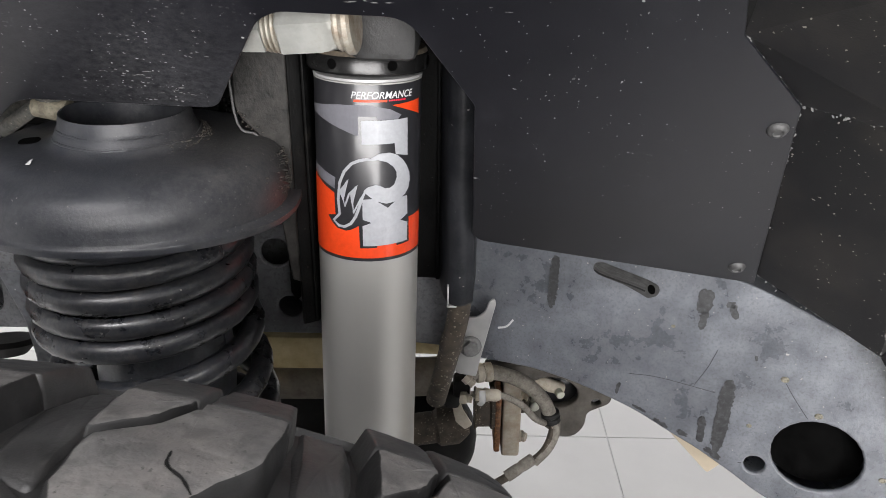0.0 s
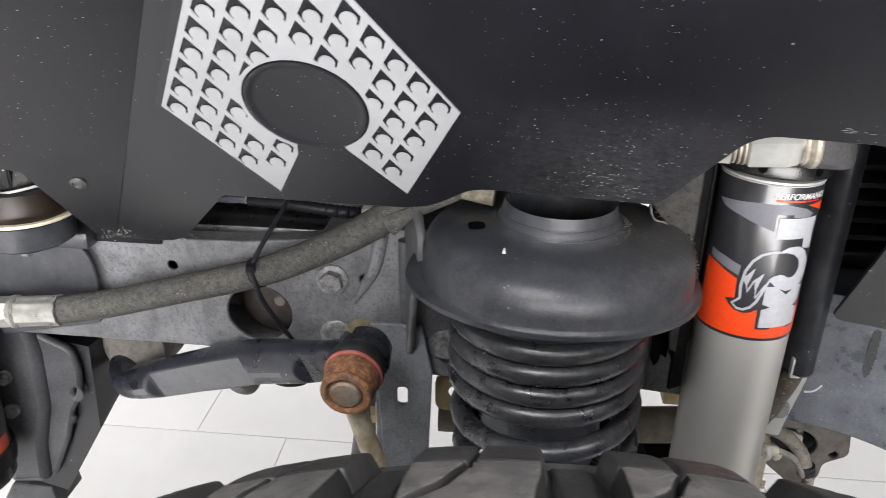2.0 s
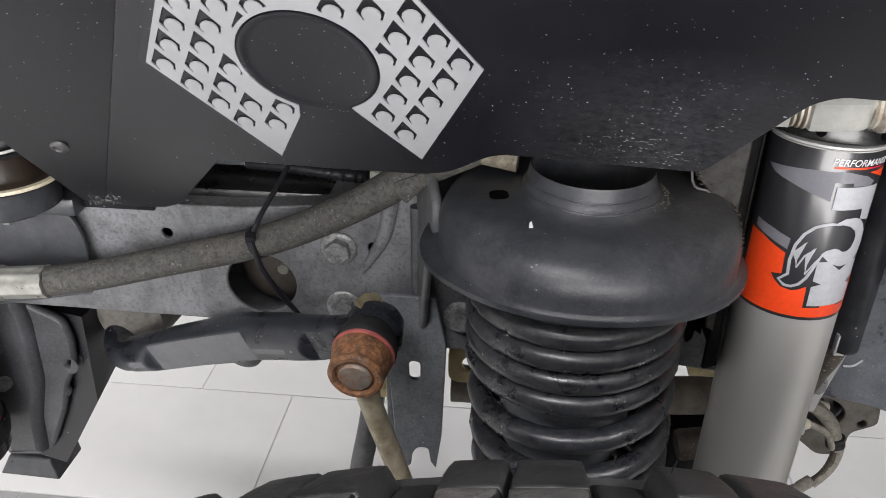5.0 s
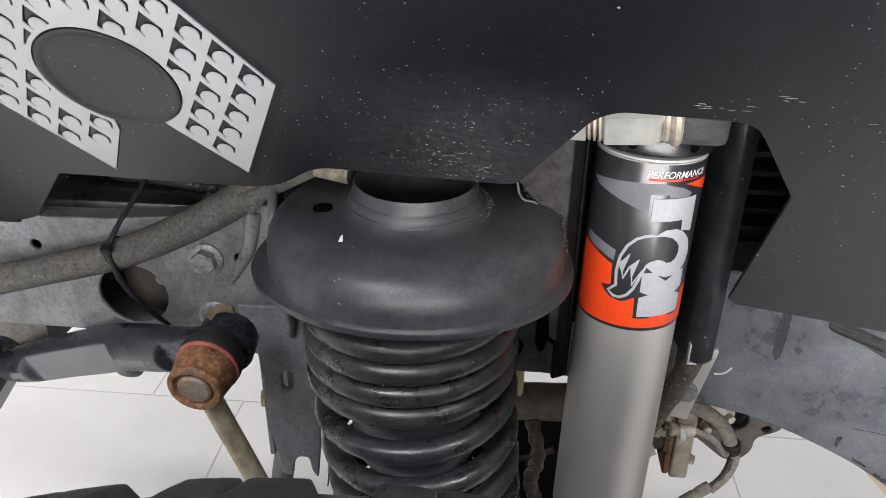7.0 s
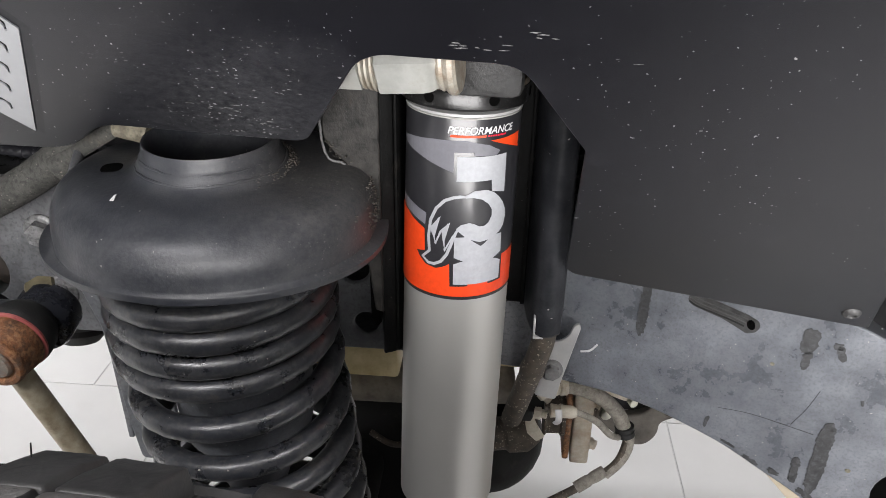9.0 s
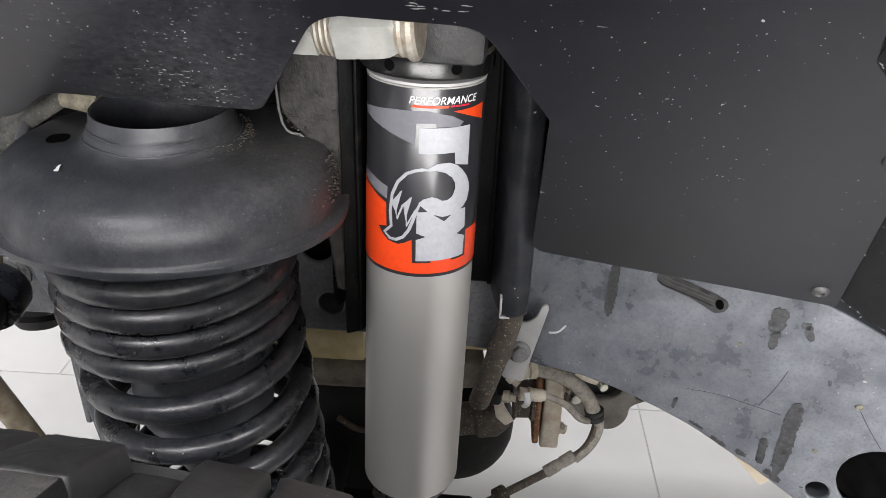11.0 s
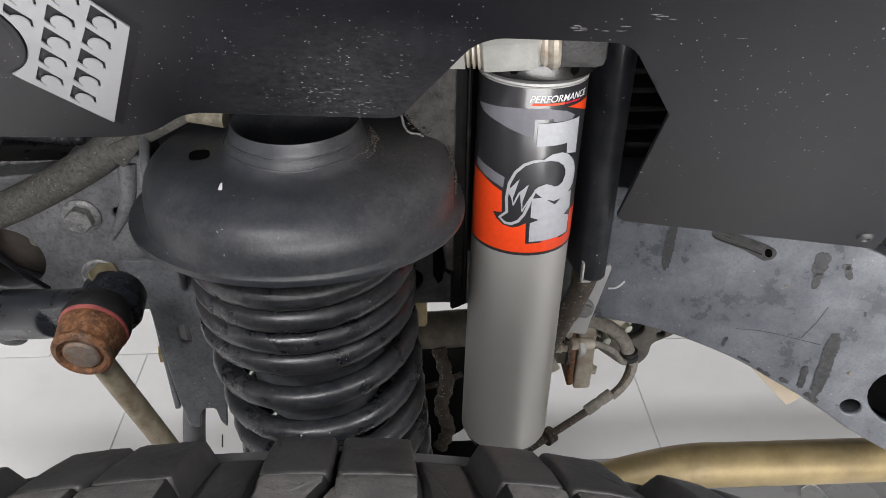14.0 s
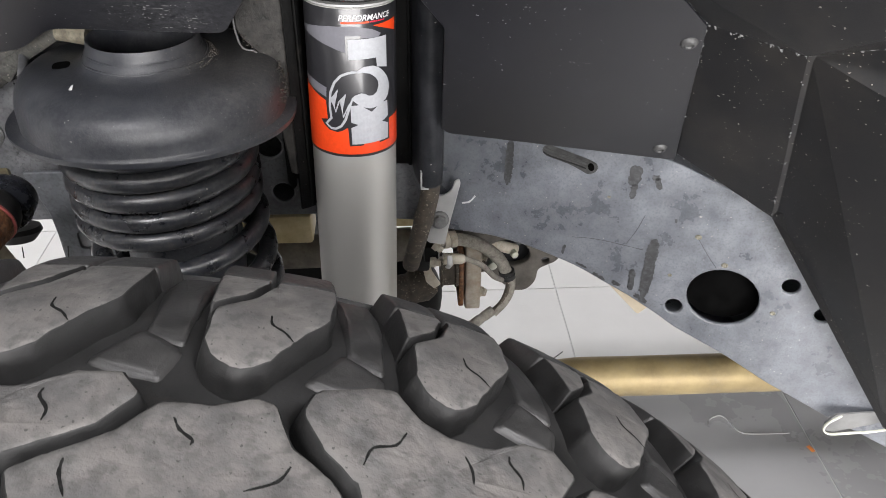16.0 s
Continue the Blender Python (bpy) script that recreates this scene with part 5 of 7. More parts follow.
for name, prof, seg in (("hex_nut", [(0.0, 0.0), (0.0145, 0.0), (0.0155, 0.0015), (0.0155, 0.0150), (0.0145, 0.0165)], 6), ("swivel_body", [(0.0110, 0.0160), (0.0138, 0.0180), (0.0138, 0.0400), (0.0118, 0.0420)], 6),
                        ("hex_nut", [(0.0118, 0.0415), (0.0142, 0.0425), (0.0142, 0.0560), (0.0132, 0.0575)], 6), ("crimp_collar", [(0.0132, 0.0570), (0.0152, 0.0590), (0.0152, 0.0625), (0.0134, 0.0645)], 28), ("crimp_sleeve", [(0.0120, 0.0640), (0.0140, 0.0650), (0.0141, 0.1000), (0.0144, 0.1030), (0.0125, 0.1035)], 80)):
    part(name, lathe(bmesh.new(), prof, HF, seg, lobes=10 if name == "crimp_sleeve" else 0, depth=0.07), CRIMP, hose)
tie = thing("cable_tie", "black plastic cable tie round the hose with a loose tail", "cable tie", (-0.445, 0.494, 0.902))
bm = bmesh.new()
tm = axis_frame((-0.4475, 0.5065, 0.8885), (-0.380, 0.495, 0.920))
lathe(bm, [(0.0126, -0.002), (0.0138, -0.002), (0.0138, 0.002), (0.0126, 0.002)], tm, 32)
part("strap", bm, PLASTIC, tie)
part("lock", box(bmesh.new(), (-0.004, -0.0035, -0.003), (0.004, 0.0035, 0.003), pose(-0.449, 0.493, 0.899, 20, 0, 10), 0.0008), PLASTIC, tie)
bm = bmesh.new()
tube(bm, [(-0.447, 0.495, 0.903), (-0.440, 0.505, 0.918), (-0.428, 0.53, 0.94), (-0.425, 0.55, 0.955)], 0.0021, 8, 6)
tube(bm, [(-0.449, 0.494, 0.895), (-0.442, 0.492, 0.872), (-0.432, 0.50, 0.845), (-0.424, 0.52, 0.812)], 0.0024, 8, 6)
part("tail", bm, PLASTIC, tie)

# ---- anti-roll bar and drop link ----
bar = thing("sway_bar", "black forged anti-roll bar arm with flattened sides, clamped under the rail", "sway bar", (-0.6, 0.6, 0.74))
bm = bmesh.new()
tube(bm, [(-0.335, 0.452, 0.842), (-0.365, 0.456, 0.838), (-0.400, 0.470, 0.8245), (-0.455, 0.500, 0.8005), (-0.52, 0.530, 0.767), (-0.585, 0.552, 0.736), (-0.619, 0.570, 0.7205), (-0.634, 0.602, 0.728), (-0.628, 0.66, 0.746), (-0.622, 0.80, 0.752), (-0.63, 1.35, 0.755)],
     lambda s: 0.0170 + 0.0045 * max(0.0, 1.0 - abs(s - 0.35) / 0.20) ** 0.6, 48, 20, 0.95, True, ((0.35, -1, 0.12), lambda s: 1.0 - 0.42 * (max(0.0, min(1.0, (s - 0.285) * 70, (0.485 - s) * 70)) + max(0.0, min(1.0, (s - 0.10) * 70, (0.195 - s) * 70)))))
ob = part("arm", bm, ARMPAINT, bar)
part("stop_pad", lathe(bmesh.new(), [(0.0, 0.010), (0.010, 0.009), (0.0165, 0.004), (0.018, -0.004), (0.016, -0.012), (0.0, -0.012)], out_of((-0.492, 0.560, 0.737), (0, -1, -0.2)), 24), STEELFRONT, bar)
# the pressed flats are rubbed bare to dull grey
ob.data.materials.append(surface("dull_grey_flat", (0.075, 0.078, 0.085), (0.135, 0.139, 0.148), 40, (0.35, 0.5), relief=0.3, grain=400, mottle=(120, 0.4, (0.13, 0.133, 0.14)), chips=[(300, 0.2, 0.25), (150, 0.13, 0.15)], chip_colour=(0.32, 0.31, 0.30)))
face_out = Vector((-0.278, -0.940, -0.203)).normalized()
for poly in ob.data.polygons:
    if poly.normal.dot(face_out) > 0.985 and -0.60 < poly.center.x < -0.42:
        poly.material_index = 1
bm = bmesh.new()
lathe(bm, [(0.0, -0.012), (0.0205, -0.012), (0.0225, -0.008), (0.0225, 0.010), (0.0205, 0.014), (0.0, 0.014)], out_of((-0.346, 0.455, 0.8455), (0.05, -0.95, -0.15)), 32)
part("arm_eye", bm, ARMPAINT, bar)
bm = bmesh.new()
lathe(bm, [(0.022, 0.0), (0.030, 0.0), (0.036, 0.004), (0.036, 0.05), (0.026, 0.055)], out_of((-0.6185, 0.584, 0.748), (0.1, 1, 0)), 28)
part("bush_clamp", bm, surface("brown_grey_clamp", (0.05, 0.047, 0.042), (0.15, 0.14, 0.125), 60, (0.5, 0.7), relief=0.4, grain=300, mottle=(140, 0.5, (0.20, 0.19, 0.17))), bar, "dirty clamp bush")
part("clamp_foot", box(bmesh.new(), (-0.600, 0.615, 0.772), (-0.548, 0.66, 0.782), pose(0, 0, 0), 0.003), STEELFRONT, bar)
part("clamp_bolt", bolt_mesh(bmesh.new(), out_of((-0.575, 0.638, 0.772), (0, 0, -1)), 0.007, 0.008), BOLT, bar)
bm = box(bmesh.new(), (-0.70, 0.575, 0.776), (-0.602, 0.70, 0.79), bevel=0.003)
part("clamp_plate", bm, DARKSTEEL, bar)

dl = thing("drop_link", "rusty anti-roll bar drop link with a ball joint and zinc rod", "drop link", (-0.30, 0.46, 0.5))
JM = axis_frame((-0.3475, 0.4195, 0.8493), (-0.3490, 0.3950, 0.8461))
part("rubber_boot", lathe(bmesh.new(), [(0.012, -0.024), (0.0185, -0.021), (0.0222, -0.014), (0.0236, -0.007), (0.0238, -0.003), (0.0226, -0.0002)], JM, 40), RUBBER, dl, "black rubber boot")
part("boot_ring", lathe(bmesh.new(), [(0.0222, -0.0010), (0.0233, -0.0006), (0.0233, 0.0010), (0.0222, 0.0014)], JM, 40), surface("dull_red_ring", (0.24, 0.05, 0.05), (0.40, 0.12, 0.11), 80, (0.5, 0.6)), dl, "dull red ring")
part("ball_housing", lathe(bmesh.new(), [(0.0212, 0.0010), (0.0222, 0.0028), (0.0217, 0.0080), (0.0203, 0.0170), (0.0196, 0.0190), (0.0202, 0.0212), (0.0200, 0.0238), (0.0186, 0.0254), (0.0160, 0.0256), (0.0146, 0.0240), (0.0138, 0.0222), (0.0, 0.0220)], JM, 48), RUST, dl, "rust-brown ball joint housing")
part("stud_end", lathe(bmesh.new(), [(0.0124, 0.0218), (0.0122, 0.0244), (0.0106, 0.0258), (0.0, 0.0262)], JM, 32), surface("rust_stained_steel", (0.16, 0.14, 0.12), (0.36, 0.32, 0.27), 60, (0.4, 0.6), metal=0.4, relief=0.4, dust=(70, 0.42, 0.95, (0.24, 0.095, 0.035))), dl, "rust-stained stud end")
bm = bmesh.new()
tube(bm, [(-0.3480, 0.412, 0.832), (-0.340, 0.418, 0.795), (-0.322, 0.428, 0.72), (-0.292, 0.447, 0.58), (-0.285, 0.452, 0.55)], 0.0085, 14, 5)
part("rod", bm, surface("stained_zinc_rod", (0.25, 0.20, 0.13), (0.50, 0.45, 0.34), 70, (0.4, 0.6), metal=0.4, relief=0.3, dust=(60, 0.55, 0.8, (0.16, 0.09, 0.05))), dl, "stained zinc rod")
bm = bmesh.new()
lathe(bm, [(0.0, 0.0), (0.011, 0.0), (0.012, 0.002), (0.010, 0.005), (0.0, 0.0055)], out_of((-0.350, 0.462, 0.8630), (0.0, -0.2, 1)), 6)
part("top_nut", bm, surface("dull_yellow_zinc", (0.10, 0.085, 0.05), (0.22, 0.19, 0.12), 80, (0.45, 0.6), metal=0.4, relief=0.2), dl, "yellow zinc nut")

# ---- body mount, front brackets ----
MOUNTGREY = surface("dark_grey_bracket_paint", (0.018, 0.0197, 0.0235), (0.046, 0.049, 0.056), 22, (0.25, 0.45), relief=0.3, grain=300, mottle=(60, 0.3, (0.09, 0.093, 0.10)), flecks=(420, 0.3, (0.025, 0.025, 0.026)), chips=[(150, 0.1, 0.2)], chip_colour=(0.26, 0.25, 0.24))
mount = thing("body_mount", "brown-black rubber body mount puck with a cream ring", "body mount", (-0.637, 0.503, 0.93))
MM = Matrix.Translation((-0.6445, 0.500, -0.001)) @ Matrix.Diagonal((1.04, 1.04, 1, 1))
part("puck", lathe(bmesh.new(), [(0.0, 0.942), (0.0385, 0.942), (0.0408, 0.946), (0.0412, 0.949), (0.0400, 0.952), (0.0395, 0.9675), (0.0, 0.9675)], MM, 48), PUCK, mount, "brown-black rubber puck")
part("cream_ring", lathe(bmesh.new(), [(0.034, 0.9390), (0.0422, 0.9390), (0.0428, 0.9400), (0.0422, 0.9418), (0.034, 0.9425)], MM, 48), CREAM, mount, "cream plastic ring")
part("lower_cup", lathe(bmesh.new(), [(0.0, 0.912), (0.030, 0.912), (0.0365, 0.916), (0.0375, 0.936), (0.034, 0.938), (0.0, 0.938)], MM, 48), MOUNTGREY, mount, "grey steel cup")
part("stud", lathe(bmesh.new(), [(0.0, 0.9015), (0.0048, 0.9015), (0.0055, 0.9025), (0.0055, 0.913)], MM @ Matrix.Translation((0, -0.008, 0)), 6), BOLT, mount)
arm = thing("mount_bracket", "grey steel outrigger bracket under the body mount", "bracket", (-0.64, 0.54, 0.85))
loop = rounded([(-0.712, 0.796), (-0.609, 0.816), (-0.606, 0.871, 0.02), (-0.617, 0.898, 0.02), (-0.712, 0.896)], 0.006)
part("face", placed(plate([loop], 0.004, 0.001), upright(0.527)), MOUNTGREY, arm)
part("shelf", box(bmesh.new(), (-0.69, 0.520, 0.893), (-0.606, 0.545, 0.910), bevel=0.004), MOUNTGREY, arm)
part("web", box(bmesh.new(), (-0.700, 0.531, 0.80), (-0.692, 0.545, 0.899), bevel=0.002), MOUNTGREY, arm)
# body bracket above the puck
bb = thing("body_bracket", "dark stamped body bracket resting on the rubber mount", "bracket", (-0.66, 0.5, 0.972))
bm = bmesh.new()
secs = []
for x, y, z, lean in ((-0.735, 0.520, 0.963, 0.0), (-0.722, 0.492, 0.963, 0.0), (-0.705, 0.472, 0.963, 0.0), (-0.68, 0.466, 0.9625, 0.0), (-0.652, 0.466, 0.963, 0.004), (-0.632, 0.470, 0.965, 0.008), (-0.620, 0.470, 0.968, 0.010), (-0.606, 0.481, 0.970, 0.012), (-0.597, 0.496, 0.971, 0.012), (-0.593, 0.53, 0.972, 0.012)):
    z += 0.0045
    secs.append([bm.verts.new((x, y - 0.009, z - 0.001)), bm.verts.new((x, y - 0.001, z)), bm.verts.new((x, y, z + 0.005)), bm.verts.new((x, y - 0.001 + lean, z + 0.03)), bm.verts.new((x - 0.002, y - 0.004 + lean * 2, z + 0.050)), bm.verts.new((x - 0.006, y + 0.004 + lean, z + 0.068))])
for a, b in zip(secs, secs[1:]):
    for k in range(5):
        bm.faces.new((a[k], a[k + 1], b[k + 1], b[k]))
BODYB = surface("dusty_black_pressing", 0.003, 0.007, 20, (0.26, 0.5), spec=0.14, relief=1.0, grain=90, mottle=(55, 0.3, (0.020, 0.0205, 0.022)), flecks=(240, 0.22, (0.035, 0.035, 0.037)), chips=[(200, 0.16, 0.12)], chip_colour=(0.25, 0.25, 0.25))
ob = part("pressing", bm, BODYB, bb)
ob.modifiers.new("thickness", "SOLIDIFY").thickness = 0.003
part("foot", lathe(bmesh.new(), [(0.0, 0.966), (0.0425, 0.966), (0.0435, 0.9675), (0.0425, 0.969), (0.0, 0.969)], MM @ Matrix.Translation((0, 0, 0.001)), 48), GLOSSBLACK, bb)
part("inner_wall", box(bmesh.new(), (-0.775, 0.535, 0.896), (-0.545, 0.5385, 1.2), bevel=0.001), PLASTIC, bb)
part("worn_lip", tube(bmesh.new(), [(x, y, z + 0.0045) for x, y, z in ((-0.724, 0.484, 0.9625), (-0.705, 0.463, 0.962), (-0.68, 0.457, 0.9615), (-0.652, 0.457, 0.962), (-0.634, 0.461, 0.964), (-0.620, 0.461, 0.967), (-0.606, 0.472, 0.969), (-0.597, 0.487, 0.970), (-0.593, 0.52, 0.971))], 0.0012, 8, 6), BRACKET, bb, "pale worn lip")
loop = rounded([(0.0, 0.0), (0.05, 0.0), (0.05, 0.035), (0.018, 0.058), (0.0, 0.048)], 0.004)
part("side", placed(plate([loop], 0.003, 0.0008), Matrix.Translation((-0.631, 0.469, 0.965)) @ Matrix(((0.25, 0, 1, 0), (0.97, 0, -0.25, 0), (0, 1, 0, 0), (0, 0, 0, 1)))), BODYB, bb)
bm = bmesh.new()
for x0, x1, z in ((-0.668, -0.655, 0.9895), (-0.668, -0.661, 0.9865), (-0.659, -0.655, 0.9865), (-0.667, -0.656, 0.9835)):
    tube(bm, [(x0, 0.4660, z), ((x0 + x1) / 2, 0.4658, z + 0.0004), (x1, 0.4660, z)], 0.0009, 6, 4)
part("stamped_mark", bm, GRIT, bb)
# glossy plastic duct above
duct = thing("front_duct", "glossy black moulded plastic duct, scuffed along its edge", "duct", (-0.68, 0.47, 1.03))
bm = bmesh.new()
grid = []
for i in range(15):
    s = i / 14
    row = []
    for j in range(17):
        u = j / 16
        low = 1.031 + 0.030 * (2 * abs(u - 0.52)) ** 3.2
        z = low + (1.16 - low) * s
        y = 0.446 + 0.030 * math.sin(math.pi * u) * (1 - math.exp(-s * 7)) - 0.012 * s
        if s < 0.08:
            y = 0.446 + 0.012 * s
        row.append(bm.verts.new((-0.7215 + 0.083 * u - 0.004 * s + 0.006 * s * u, y, z)))
    grid.append(row)
for a, b in zip(grid, grid[1:]):
    for k in range(16):
        bm.faces.new((a[k], a[k + 1], b[k + 1], b[k]))
ob = part("shell", bm, GLOSSBLACK, duct)
ob.modifiers.new("thickness", "SOLIDIFY").thickness = 0.003
bm = bmesh.new()
tube(bm, [(-0.7235, 0.443, 1.16), (-0.7230, 0.444, 1.095), (-0.7205, 0.444, 1.068), (-0.7155, 0.444, 1.047), (-0.706, 0.443, 1.035), (-0.688, 0.443, 1.0295), (-0.670, 0.444, 1.0295), (-0.655, 0.446, 1.0335), (-0.645, 0.449, 1.036)], 0.0032, 10, 8)
part("rim", bm, GLOSSBLACK, duct)
bm = bmesh.new()
tube(bm, [(-0.702, 0.458, 1.052), (-0.694, 0.460, 1.075), (-0.686, 0.458, 1.13)], 0.0042, 10, 6, 1.6)
tube(bm, [(-0.694, 0.462, 1.050), (-0.684, 0.464, 1.075), (-0.674, 0.462, 1.13)], 0.0034, 10, 6, 1.6)
part("rib", bm, GLOSSBLACK, duct)
bm = bmesh.new()
tube(bm, [(-0.640, 0.45, 1.12), (-0.644, 0.448, 1.07), (-0.638, 0.449, 1.048), (-0.628, 0.455, 1.035)], 0.004, 10, 6, 1.5)
part("edge_fold", bm, GLOSSBLACK, duct)
part("clip", box(bmesh.new(), (-0.648, 0.444, 1.0225), (-0.628, 0.456, 1.032), pose(0, 0, 0), 0.002), PLASTIC, duct)
part("clip_pin", lathe(bmesh.new(), [(0.0, 0.0), (0.003, 0.0), (0.003, 0.004), (0, 0.0045)], out_of((-0.636, 0.447, 1.028), (0.1, -1, 0)), 16), RIVET, duct)
# fender edge strip with a hooked foot and an orange tip
strip = thing("fender_edge", "black plastic fender edge strip with hooked foot, orange tip", "trim strip", (-0.69, 0.42, 0.92))
bm = bmesh.new()
tube(bm, [(-0.757, 0.43, 1.105), (-0.743, 0.43, 1.084), (-0.731, 0.43, 1.067), (-0.715, 0.43, 1.041), (-0.712, 0.43, 1.005), (-0.711, 0.43, 0.972), (-0.704, 0.43, 0.942), (-0.696, 0.43, 0.930), (-0.684, 0.43, 0.926), (-0.677, 0.431, 0.928)], 0.0014, 10, 8, 1.6)
part("edge", bm, GLOSSBLACK, strip)
loop = rounded([(-0.757, 1.12), (-0.732, 1.062), (-0.716, 1.035), (-0.712, 0.985), (-0.731, 0.956, 0.005), (-0.729, 0.947, 0.004), (-0.704, 0.934), (-0.696, 0.928), (-0.678, 0.928, 0.003), (-0.676, 0.934, 0.003), (-0.683, 0.946, 0.004), (-0.661, 0.971), (-0.700, 0.976), (-0.698, 1.034), (-0.705, 1.052), (-0.708, 1.075), (-0.711, 1.12)], 0.003)
part("strip", placed(plate([loop], 0.004, 0.0003), upright(0.436)), GLOSSBLACK, strip)
part("tip", box(bmesh.new(), (-0.0065, -0.002, -0.0018), (0.0065, 0.002, 0.0018), pose(-0.7015, 0.4300, 0.9315, 0, 30, 0), 0.0008), S_ORANGE, strip, "small orange reflector tip")
splash = thing("splash_shield", "speckled black plastic splash shield with a rounded edge", "splash shield", (-0.78, 0.5, 0.95))
loop = rounded([(-0.803, 1.032), (-0.778, 1.046, 0.004), (-0.745, 1.01), (-0.740, 0.95), (-0.752, 0.925, 0.01), (-0.775, 0.919, 0.012), (-0.797, 0.938, 0.02), (-0.814, 0.985, 0.03), (-0.835, 1.02)], 0.004)
part("sheet", placed(plate([loop], 0.004, 0.0012), upright(0.50)), PLASTIC, splash)
loop = rounded([(-1.05, 1.26), (-0.757, 1.26), (-0.757, 1.075), (-0.777, 1.047), (-0.805, 1.033), (-0.84, 1.02), (-1.05, 0.98)], 0.003)
part("upper_sheet", placed(plate([loop], 0.004, 0.0012), upright(0.506)), surface("grey_coated_sheet", 0.10, 0.15, 12, (0.4, 0.5), relief=0.15), splash, "grey upper sheet")

# front bumper and bracket behind the reservoir
HORN = surface("dark_pressed_steel", (0.022, 0.023, 0.026), (0.050, 0.052, 0.058), 18, (0.36, 0.55), relief=0.35, grain=300, flecks=(300, 0.3, (0.09, 0.09, 0.095)))
bump_ = thing("front_bumper", "black sheet-steel front bumper end with a folded lower lip", "bumper", (-0.9, 0.6, 0.6))
loop = rounded([(-1.35, 0.66), (-0.95, 0.66), (-0.90, 0.642), (-0.742, 0.520), (-0.735, 0.60), (-0.66, 0.70), (-0.69, 0.80), (-0.83, 0.884), (-0.845, 0.868), (-0.935, 0.806), (-1.35, 0.55 + 0.2)], 0.003)
part("end_plate", placed(plate([loop, oval(-0.832, 0.862, 0.004, 0.005, n=12)], 0.006, 0.001), upright(0.612)), LINER, bump_, smooth=False)
loop = rounded([(-1.05, 0.690), (-0.935, 0.662), (-0.909, 0.681), (-0.896, 0.679), (-0.866, 0.612), (-0.812, 0.572), (-0.812, 0.548), (-0.90, 0.600), (-1.05, 0.665)], 0.002)
part("lower_lip", placed(plate([loop], 0.004, 0.001), upright(0.590)), HORN, bump_, "dark grey folded lower lip")
bm = bmesh.new()
low = [(-0.775, 0.585), (-0.713, 0.566), (-0.660, 0.655), (-0.655, 0.76), (-0.775, 0.78)]
ring0 = [bm.verts.new((x, 0.568, z)) for x, z in low]
ring1 = [bm.verts.new((x + 0.012, 0.70, z + (0.055 if k < 3 else 0.0))) for k, (x, z) in enumerate(low)]
bm.faces.new(ring0), bm.faces.new(ring1)
for k in range(5):
    bm.faces.new((ring0[k], ring0[(k + 1) % 5], ring1[(k + 1) % 5], ring1[k]))
part("end_box", bm, LINER, bump_, smooth=False)
part("inner_plate", placed(plate([rounded([(-0.935, 0.806), (-0.857, 0.862), (-0.812, 0.905), (-0.700, 0.925), (-0.700, 0.780), (-0.80, 0.775)], 0.006), oval(-0.825, 0.860, 0.0045, 0.0045, n=12)], 0.006, 0.001), upright(0.578)), HORN, bump_, "dark inner plate with a round hole", smooth=False)
part("lip_box", placed(plate([rounded([(-0.795, 0.542), (-0.727, 0.539), (-0.731, 0.570), (-0.779, 0.569)], 0.002)], 0.05, 0.002), upright(0.592)), MOUNTGREY, bump_, "grey folded end of the lip", smooth=False)
horn = thing("frame_horn", "dark pressed steel frame horn bracket with round holes", "bracket", (-0.69, 0.56, 0.6))
loop = rounded([(-0.750, 0.79), (-0.712, 0.785), (-0.690, 0.772), (-0.668, 0.762, 0.012), (-0.664, 0.735), (-0.667, 0.706, 0.01), (-0.680, 0.684), (-0.690, 0.650), (-0.716, 0.594), (-0.765, 0.588)], 0.006)
part("pressing", placed(plate([loop, oval(-0.672, 0.708, 0.0035, 0.0055, n=14), oval(-0.684, 0.672, 0.0035, 0.0055, n=14)], 0.010, 0.004), upright(0.562)), HORN, horn)
rib = rounded([(-0.752, 0.805), (-0.706, 0.805), (-0.699, 0.760), (-0.702, 0.690), (-0.716, 0.640), (-0.720, 0.592), (-0.765, 0.588)], 0.008)
part("rib", placed(plate([rib], 0.026, 0.009), upright(0.560)), HORN, horn)
for z in (0.732, 0.691):
    part("bracket_bolt", bolt_mesh(bmesh.new(), out_of((-0.738, 0.545, z), (0.5, -1, 0)), 0.0054, 0.010), BOLT, horn)

# ---- things above the rail, behind the liner ----
inner = thing("body_sill", "dark grimy body panel edge behind the liner", "body panel", (-0.45, 0.6, 0.95))
SILLBLACK = surface("crinkled_black_sealer", 0.005, 0.014, 40, (0.22, 0.42), relief=1.0, grain=90, chips=[(200, 0.2, 0.2), (90, 0.1, 0.2)], chip_colour=(0.22, 0.21, 0.2))
for x, z, w in ((-0.478, 0.935, 0.012), (-0.456, 0.940, 0.008), (-0.415, 0.946, 0.004)):
    part("pale_clip", box(bmesh.new(), (x, 0.575, z - 0.012), (x + w, 0.579, z + 0.004), bevel=0.001), ZINC, inner)
part("shelf", box(bmesh.new(), (-0.62, 0.560, 0.898), (-0.30, 0.70, 0.908), bevel=0.002), SILLBLACK, inner)
part("upright_panel", box(bmesh.new(), (-0.62, 0.70, 0.87), (-0.10, 0.71, 1.15), bevel=0.002), SILLBLACK, inner)
part("upright_panel", box(bmesh.new(), (-0.10, 0.62, 0.80), (0.55, 0.63, 1.25), bevel=0.002), DARKSTEEL, inner)
